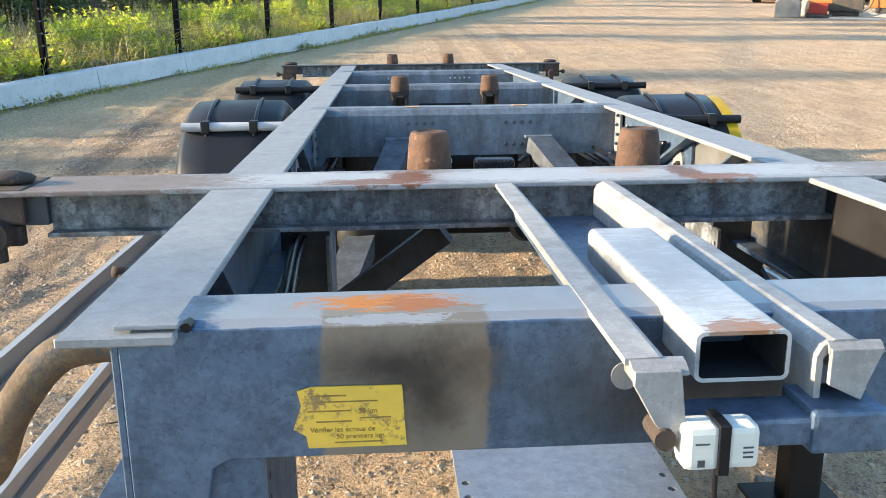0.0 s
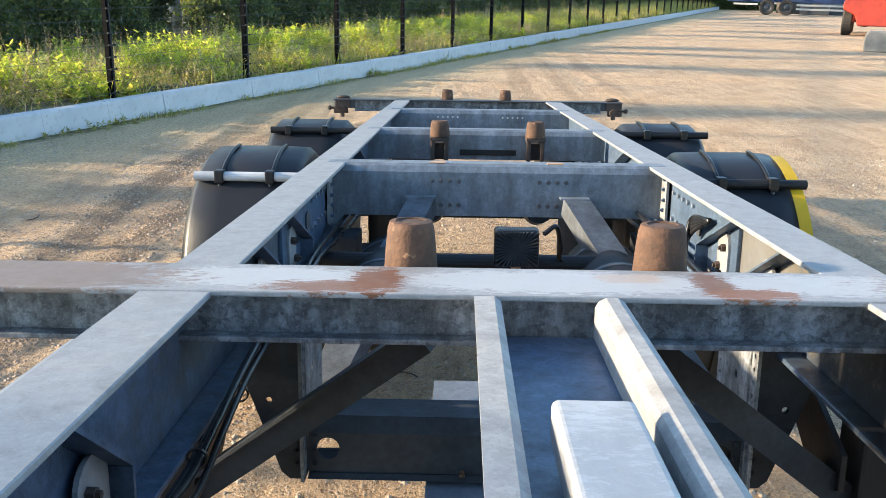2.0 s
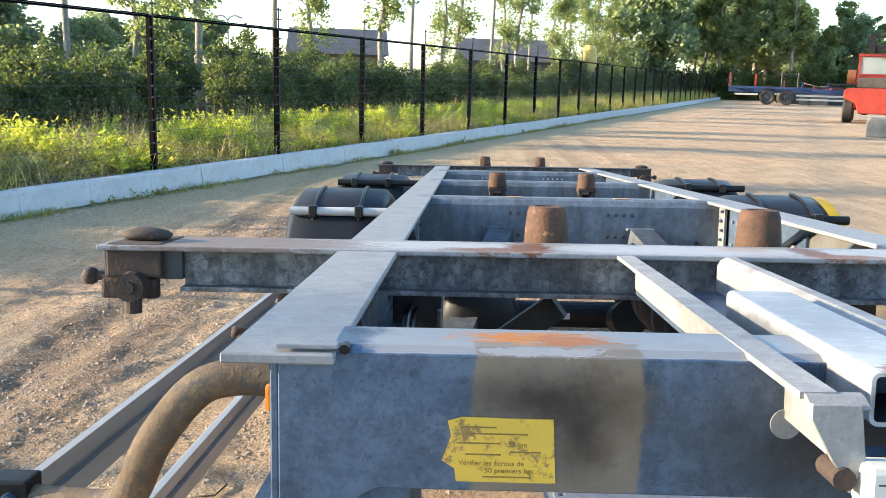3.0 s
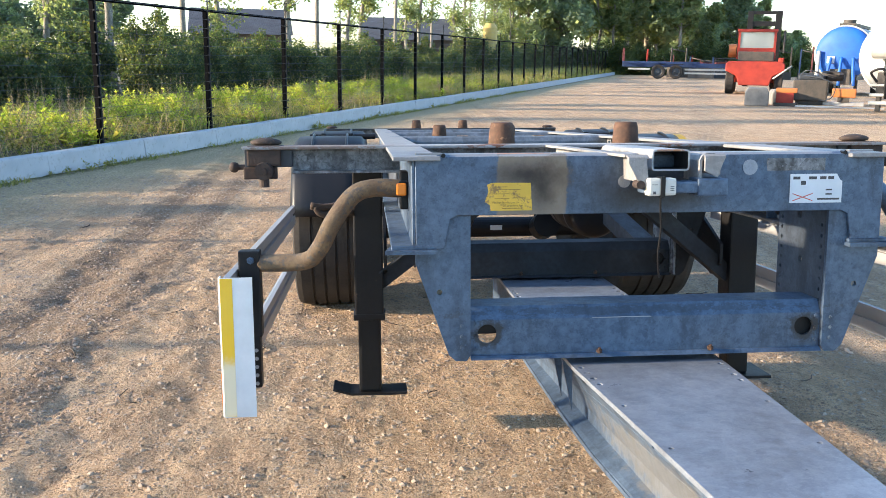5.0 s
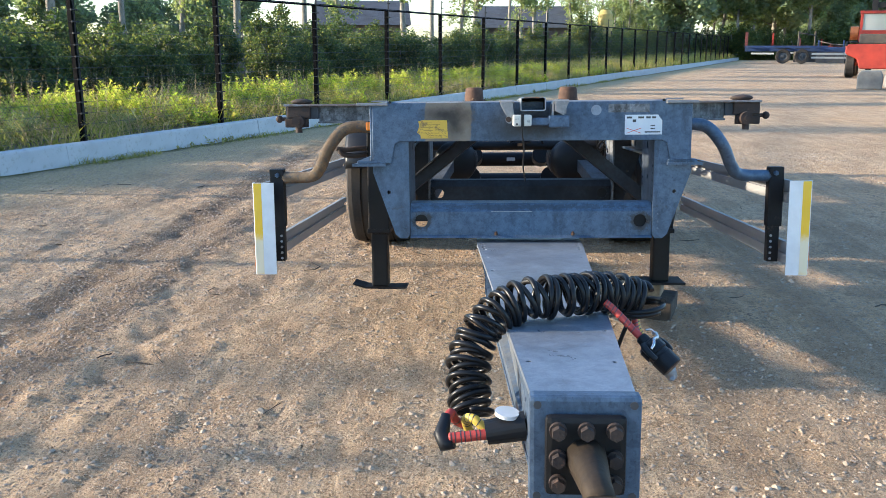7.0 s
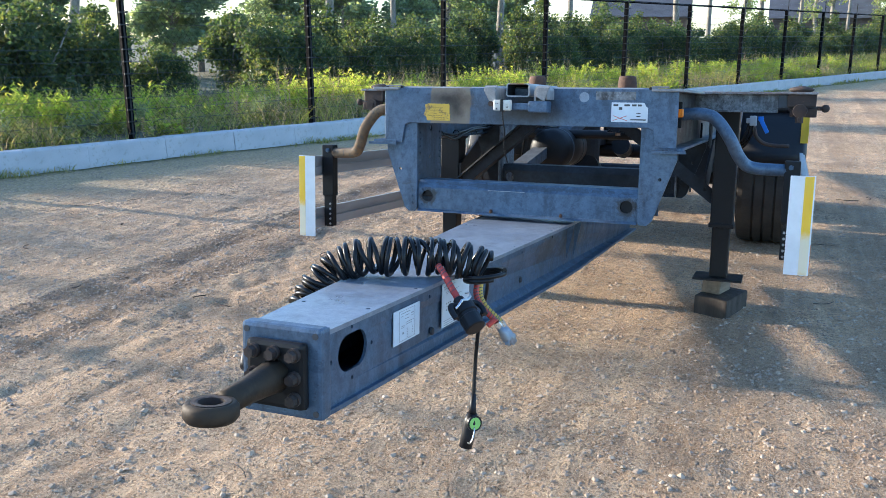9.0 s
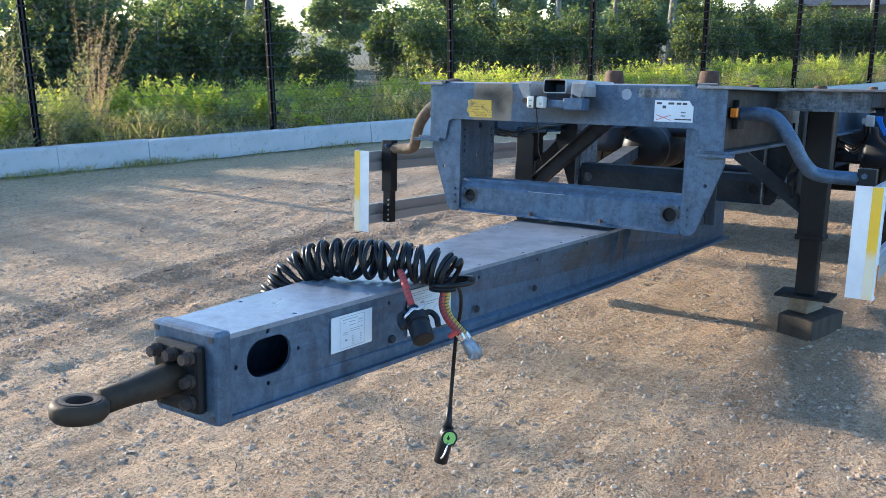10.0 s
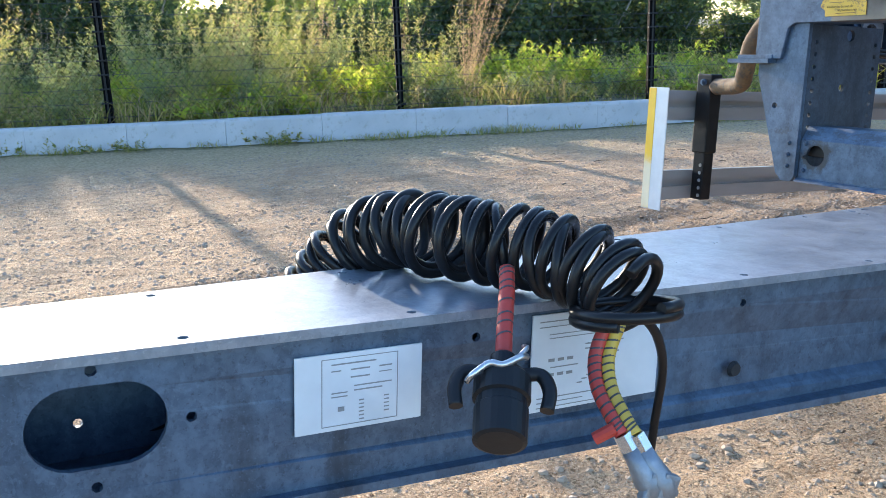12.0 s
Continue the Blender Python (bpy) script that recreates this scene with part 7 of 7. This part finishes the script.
for d in ((-0.80, 0.80, 0.15, 0.17, 2.45, 3.3), (-0.80, 0.80, 1.65, 1.67, 2.45, 3.3), (-0.87, -0.85, 0.22, 1.6, 2.45, 3.3), (0.85, 0.87, 0.22, 1.6, 2.45, 3.3)):
    part("pane", boxes(d, bevel=0), GLASS, cab)
part("seat", boxes((-0.3, 0.3, 0.7, 1.2, 2.3, 2.9), bevel=0.06), BLACK_PAINT, cab)
mast = part("mast", boxes((-0.55, -0.26, 3.2, 3.45, 0.3, 4.55), (0.86, 1.20, 3.2, 3.45, 0.3, 4.55), bevel=0.01), BLACK_PAINT, fork, "black lifting mast")
for z, h in ((3.86, 0.14), (4.48, 0.09)):
    part("mast_tie", boxes((-0.55, 1.20, 3.25, 3.4, z - h, z + h), bevel=0.01), BLACK_PAINT, mast)
for x in (-1.15, 1.15):
    truck_wheel(fork, x, -0.35, 0.68, 0.68, 0.42, "x", ORANGE_PAINT)
    truck_wheel(fork, x, 2.6, 0.7, 0.7, 0.55, "x", ORANGE_PAINT)
bm = bmesh.new()
rod(bm, (1.3, 0.3, 3.4), (1.3, 0.3, 2.2), 0.06, segs=10)
part("exhaust", bm, DARK_IRON, fork)
bm = bmesh.new()
rod(bm, (-1.35, 0.9, 2.3), (-0.98, 0.9, 2.3), 0.36, segs=24)
part("side_tank", bm, ORANGE_PAINT, fork, "orange tank at the forklift's side")

# scrap by the forklift
for m, s in ((pose(12.95, 26.7, 0, 0, 0, -24), (0.80, 0.8, 0.62)), (pose(14.15, 27.5, 0, 0, 0, -14), (0.6, 0.7, 0.55))):
    b = thing("concrete_block", m, "grey concrete ballast block", "block", "ballast blocks")
    bm = bmesh.new()
    prism(bm, [(-s[0] / 2, 0), (s[0] / 2, 0), (s[0] / 2, s[2] * 0.7), (s[0] * 0.4, s[2]), (-s[0] * 0.38, s[2]), (-s[0] / 2, s[2] * 0.75)], "y", -s[1] / 2, s[1] / 2, 0.03)
    part("body", bm, surface("dull_ballast_concrete", (0.22, 0.215, 0.20), (0.14, 0.137, 0.13), 0.9), b)
crate = thing("red_machine_part", pose(13.98, 26.6, 0, 0, 0, -28) @ Matrix.Diagonal((0.72, 0.72, 0.95, 1)), "red and orange machine part on the ground", "machinery")
part("base", boxes((-0.55, 0.55, -0.3, 0.3, 0.0, 0.12), bevel=0.02), DARK_IRON, crate)
part("box", boxes((-0.45, 0.35, -0.28, 0.25, 0.12, 0.48), bevel=0.03), RED_PAINT, crate)
part("top", boxes((-0.48, 0.5, -0.25, 0.25, 0.48, 0.66), bevel=0.04), ORANGE_PAINT, crate)
engine = thing("engine_block", pose(15.45, 27.75, 0, 0, 0, -30) @ Matrix.Diagonal((0.78, 0.78, 0.95, 1)), "dark oily engine unit with hoses on the ground", "engine")
part("block", boxes((-0.75, 0.75, -0.4, 0.4, 0.15, 0.95), bevel=0.06), DARK_IRON, engine)
part("sump", boxes((-0.6, 0.6, -0.3, 0.3, 0.0, 0.16), bevel=0.03), DARK_IRON, engine)
part("head", boxes((-0.55, 0.6, -0.3, 0.3, 0.95, 1.12), bevel=0.05), GREY_PAINT, engine)
for way_ in ([(-0.3, -0.3, 1.1), (0.5, -0.5, 1.0), (1.05, -0.5, 0.75), (0.95, -0.6, 0.3), (0.4, -0.6, 0.15)], [(-0.5, -0.2, 1.1), (-0.2, -0.45, 1.3), (0.35, -0.4, 1.2), (0.6, -0.3, 0.95)]):
    bm = bmesh.new()
    tube(bm, curve_points(way_, 6), 0.022, 7)
    part("hose", bm, GREY_PAINT, engine)
bm = bmesh.new()
lathe(bm, [(0.3, -0.1), (0.48, -0.12), (0.52, 0.0), (0.48, 0.12), (0.3, 0.1)], 20, pose(0.9, 0.5, 1.1, 8, 4, 0), True)
part("old_tyre", bm, RUBBER, engine)
bm = bmesh.new()
tube(bm, [(-1.7, -0.1, 0.95), (-0.9, -0.1, 1.45)], 0.035, 8)
part("loose_bar", bm, TANK_WHITE, engine)
boxo = thing("orange_gear_box", pose(16.35, 27.1, 0, 0, 0, -30) @ Matrix.Diagonal((0.8, 0.8, 1.0, 1)), "orange gear casing on a steel skid", "machinery")
part("skid", boxes((-1.1, 0.9, -0.12, 0.12, 0.0, 0.14), bevel=0.01), ALU, boxo)
part("casing", boxes((-0.45, 0.55, -0.25, 0.25, 0.3, 0.62), bevel=0.05), ORANGE_PAINT, boxo)
part("support", boxes((-0.2, 0.3, -0.2, 0.2, 0.14, 0.3), bevel=0.02), DARK_IRON, boxo)
plank = thing("loose_board", pose(15.4, 25.6, 0.03, 0, 0, -26), "grey board lying on the ground", "board")
part("board", boxes((-1.4, 1.4, -0.09, 0.09, -0.03, 0.02), bevel=0.005), CONCRETE, plank)


def tank_trailer(m, r, length, paint, label, up, bright=False):
    """A bulk tank on legs: round shell along y, dished end towards -y."""
    t = thing("tank_trailer", m, label, "tank trailer", "parked tank trailers")
    bm = bmesh.new()
    lathe(bm, [(r * 0.98, 0.02), (r, 0.03), (r, length), (r * 0.8, length + 0.25)], 40, pose(0, 0, up, -90, 0, 0))
    s = part("shell", bm, TANK_WHITE, t, smooth=True)
    bm = bmesh.new()
    lathe(bm, [(r * 0.05, -0.31), (r * 0.3, -0.30), (r * 0.6, -0.25), (r * 0.8, -0.18), (r * 0.92, -0.09), (r * 0.97, 0.0), (r * 0.97, 0.05)], 40, pose(0, 0, up, -90, 0, 0))
    part("dished_end", bm, paint, t, smooth=True)
    bm = bmesh.new()
    lathe(bm, [(r * 1.01, 0.02), (r * 1.025, 0.03), (r * 1.025, 0.12), (r * 1.01, 0.13)], 40, pose(0, 0, up, -90, 0, 0))
    part("rim_band", bm, TANK_WHITE, t)
    part("walkway", boxes((-0.35, 0.35, 0.3, length * 0.8, up + r - 0.03, up + r + 0.12), bevel=0.02), DARK_IRON, t)
    bm = bmesh.new()
    rod(bm, (0, 0.8, up + r), (0, 0.8, up + r + 0.28), 0.28, segs=20)
    part("manhole", bm, DARK_IRON, t)
    for x in (-0.6, 0.6):
        part("frame_beam", boxes((x - 0.08, x + 0.08, -0.1, length, 0.75, 1.0), bevel=0.02), DARK_IRON, t)
        part("support_leg", boxes((x - 0.07, x + 0.07, 0.35, 0.5, 0.0, 0.8), bevel=0.01), DARK_IRON, t)
        bm = bmesh.new()
        tube(bm, [(x * 0.6, -0.15, up - 0.3), (x, -0.1, 0.9)], 0.045, 8)
        part("stay", bm, paint, t)
        for y in (length - 1.2, length - 2.5):
            truck_wheel(t, x * 1.7, y, 0.5, 0.5, 0.35, "x")
    part("saddle", boxes((-0.7, 0.7, 0.3, 0.6, 0.95, up - r * 0.75), bevel=0.02), paint, t)
    part("pipe_box", boxes((-0.45, 0.45, -0.42, 0.1, 0.55, 1.25), bevel=0.04), DARK_IRON, t)
    bm = bmesh.new()
    if bright:
        rod(bm, (-0.55, -0.62, up + 0.25), (1.9, -0.62, up + 0.25), 0.34, segs=24)
        part("cross_vessel", bm, TANK_WHITE, t, "pale cylinder across the tank's end")
        for z_, r_ in ((0.55, 0.05), (0.85, 0.035), (0.30, 0.06)):
            bm = bmesh.new()
            rod(bm, (-0.5, -0.75, z_), (1.5, -0.75, z_ + 0.05), r_, segs=10)
            part("pipe_run", bm, TANK_WHITE, t)
        for k in range(3):
            bm = bmesh.new()
            tube(bm, curve_points([(-0.3 + 0.4 * k, -0.8, 0.95), (-0.45 + 0.4 * k, -0.95, 1.25), (-0.05 + 0.4 * k, -0.95, 1.3), (0.0 + 0.4 * k, -0.85, 0.45)], 6), 0.04, 8)
            part("hose", bm, HOSE, t)
    else:
        rod(bm, (-1.0, -0.35, 0.2), (-1.0, -0.35, up + 0.1), 0.09, segs=12)
        part("stand_pipe", bm, CONCRETE, t)
        for x_ in (-0.45, 0.0, 0.5):
            bm = bmesh.new()
            tube(bm, curve_points([(x_, -0.36, up - 0.2), (x_ * 1.1, -0.55, up - 0.7), (x_ * 1.3, -0.55, 0.5)], 5), 0.07, 8)
            part("pipe_run", bm, paint, t)
    part("notice", boxes((-0.62, -0.30, -0.335, -0.325, up - 0.45, up - 0.15), bevel=0), WHITE, t)
    return t


tank_trailer(pose(21.05, 35.7, 0, 0, 0, -38), 1.24, 6.5, BLUE_PAINT, "white bulk tank trailer with a bright blue dished end", 1.95)
tank_trailer(pose(15.85, 23.2, 0, 0, 0, -50), 1.20, 7.0, TANK_WHITE, "white bulk tank trailer with pipework below", 1.75, True)

rnd = random.Random(17)
for k in range(9):
    x, y = 27.5 + 1.35 * k + rnd.uniform(-0.4, 0.4), 74.0 - 0.6 * k + rnd.uniform(-1.5, 1.5)
    frame_ = thing("steel_frame", pose(x, y, 0, 0, 0, rnd.uniform(-40, 10)), "dark steel machine frame stored in the yard", "machinery", "stored frames")
    w_, h_ = rnd.uniform(0.6, 1.1), rnd.uniform(1.5, 3.0)
    for sx_ in (-1, 1):
        part("upright", boxes((sx_ * w_ - 0.06, sx_ * w_ + 0.06, -0.06, 0.06, 0.0, h_), bevel=0.01), (DARK_IRON, NAVY, MAROON)[k % 3], frame_)
    part("base", boxes((-w_ - 0.1, w_ + 0.1, -0.5, 0.5, 0.0, rnd.uniform(0.5, 1.2)), bevel=0.03), (DARK_IRON, GREY_PAINT)[k % 2], frame_)
    bm = bmesh.new()
    tube(bm, [(-w_, 0, h_ * 0.95), (w_, 0, h_ * rnd.uniform(0.6, 1.0))], 0.05, 6)
    part("cross_bar", bm, DARK_IRON, frame_)

# house, lamp and yellow silo behind the hedge
for m, half in ((pose(-9.4, 58.5, 0.2, 0, 0, 8), 3.0), (pose(2.3, 68.0, 0.2, 0, 0, 2), 3.4)):
    house = thing("house", m, "low brick house with a grey tiled roof behind the hedge", "house", "houses")
    part("wall", boxes((-half, half, -3.5, 3.5, 0, 2.7), bevel=0.02), BRICK, house)
    bm = bmesh.new()
    prism(bm, [(-4.0, 2.55), (4.0, 2.55), (0.2, 4.3), (-0.2, 4.3)], "x", -half - 0.3, half + 0.3)
    roof = part("roof", bm, ROOF, house, "grey tiled roof")
lamp = thing("street_lamp", pose(-13.0, 44.0, 0.2), "white double-armed street lamp", "street lamp")
bm = bmesh.new()
rod(bm, (0, 0, 0), (0, 0, 3.9), 0.06, 0.045, 12)
part("pole", bm, TANK_WHITE, lamp)
for s in (-1, 1):
    bm = bmesh.new()
    tube(bm, curve_points([(0, 0, 3.6), (0.05 * s, 0, 3.95), (0.35 * s, 0, 4.12), (0.75 * s, 0, 4.0)], 6), 0.045, 8)
    part("arm", bm, TANK_WHITE, lamp)
silo = thing("yellow_silo", pose(7.6, 57.0, 0.2), "small dull yellow silo on legs", "silo")
bm = bmesh.new()
lathe(bm, [(0.1, 1.5), (0.5, 1.9), (0.5, 3.3), (0.3, 3.6)], 20)
part("drum", bm, surface("dull_yellow_paint", (0.55, 0.42, 0.12), (0.42, 0.32, 0.1), 0.6), silo)
for x, y in ((-0.4, -0.4), (0.4, -0.4), (-0.4, 0.4), (0.4, 0.4)):
    part("leg", boxes((x - 0.04, x + 0.04, y - 0.04, y + 0.04, 0, 2.2), bevel=0), DARK_IRON, silo)

# distant wood
rnd = random.Random(91)
def broad_tree(seed, height, leaves, size):
    r_ = random.Random(seed)
    ob = thing("distant_tree", Matrix(), "broad tree beyond the yard, haze put into its leaf colour", "tree", "distant trees")
    bm = bmesh.new()
    tube(bm, [(0, 0, 0), (0.1, 0, height * 0.3), (0, 0.1, height * 0.7)], [0.28, 0.2, 0.08], 8)
    vs, fs = [], []
    for i in range(30):
        a, h = r_.uniform(0, 6.283), r_.uniform(0.22, 0.98)
        reach = height * 0.28 * math.sin(min(1.0, (1.08 - h) * 1.7) * 1.57) * r_.uniform(0.3, 1.0)
        c = Vector((math.cos(a) * reach, math.sin(a) * reach, h * height))
        tube(bm, [(0, 0.05, h * height * 0.75), tuple(c)], [0.07, 0.02], 5)
        leaf_cloud(vs, fs, r_, c, height * r_.uniform(0.09, 0.16), leaves // 30, size)
    part("trunk", bm, BARK, ob)
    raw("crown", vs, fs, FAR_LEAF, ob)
    return ob


wood = [broad_tree(61, 11, 8000, 0.26), broad_tree(62, 13, 8000, 0.26), tree(63, 13, 3.2, 2.6, 6500, 0.20, "tall airy tree beyond the yard", "distant trees"), tree(64, 15, 3.6, 2.8, 6500, 0.20, "tall airy tree beyond the yard", "distant trees")]
spots = [(-8 + 1.7 * i + rnd.uniform(-1, 1), 80 + rnd.uniform(-3, 8) + 0.9 * i) for i in range(17)] + [(-4 + 2.4 * i + rnd.uniform(-1, 1), 100 + rnd.uniform(-4, 8)) for i in range(15)] + [(34 + 7 * i + rnd.uniform(-2, 2), 160 + 5 * i + rnd.uniform(-6, 6)) for i in range(16)]
for i, (x, y) in enumerate(spots):
    m = FENCE @ pose(x, y, 0, 0, 0, rnd.uniform(0, 360))
    s = rnd.uniform(0.85, 1.15)
    east = math.degrees(math.atan2(m.translation.x, m.translation.y))
    if i < 32 and east > 20.5:
        s *= 0.62 if east < 25 else 0.4
    if i >= 32 and east > 24:
        s *= 0.5 if east < 27 else 0.22
    m = m @ Matrix.Diagonal((s, s, s, 1))
    if i >= 4 and east > 27.5:
        continue
    kind_ = i if i < 4 else (2 + i % 2 if i < 32 and i % 3 else i % 2)
    if i < 4:
        wood[i].matrix_world = m
    else:
        copy_thing(wood[kind_], m)
for i in range(13):
    s = rnd.uniform(0.24, 0.34)
    copy_thing(wood[i % 2], FENCE @ pose(-17 + rnd.uniform(-2, 2), -9 + i * 2.6 + rnd.uniform(-0.8, 0.8), 0.2, 0, 0, rnd.uniform(0, 360)) @ Matrix.Diagonal((s * 1.3, s * 1.3, s, 1)))
for x, y, wide, tall in ((-13.5, -13.4, 0.34, 0.24), (-15.5, -10.4, 0.36, 0.25), (-14.5, -17.2, 0.40, 0.30), (-17.0, -20.5, 0.45, 0.34)):
    copy_thing(wood[0], FENCE @ pose(x, y, 0.2, 0, 0, 70 * y) @ Matrix.Diagonal((wide, wide, tall, 1)))
for i in range(34):
    s = rnd.uniform(1.5, 2.3)
    copy_thing(bushes[i % 3], FENCE @ pose(-11 + i * 1.9 + rnd.uniform(-0.6, 0.6), 77 + 0.9 * i + rnd.uniform(-1.5, 1.5), 0, 0, 0, rnd.uniform(0, 360)) @ Matrix.Diagonal((s, s, s * 0.8, 1)))
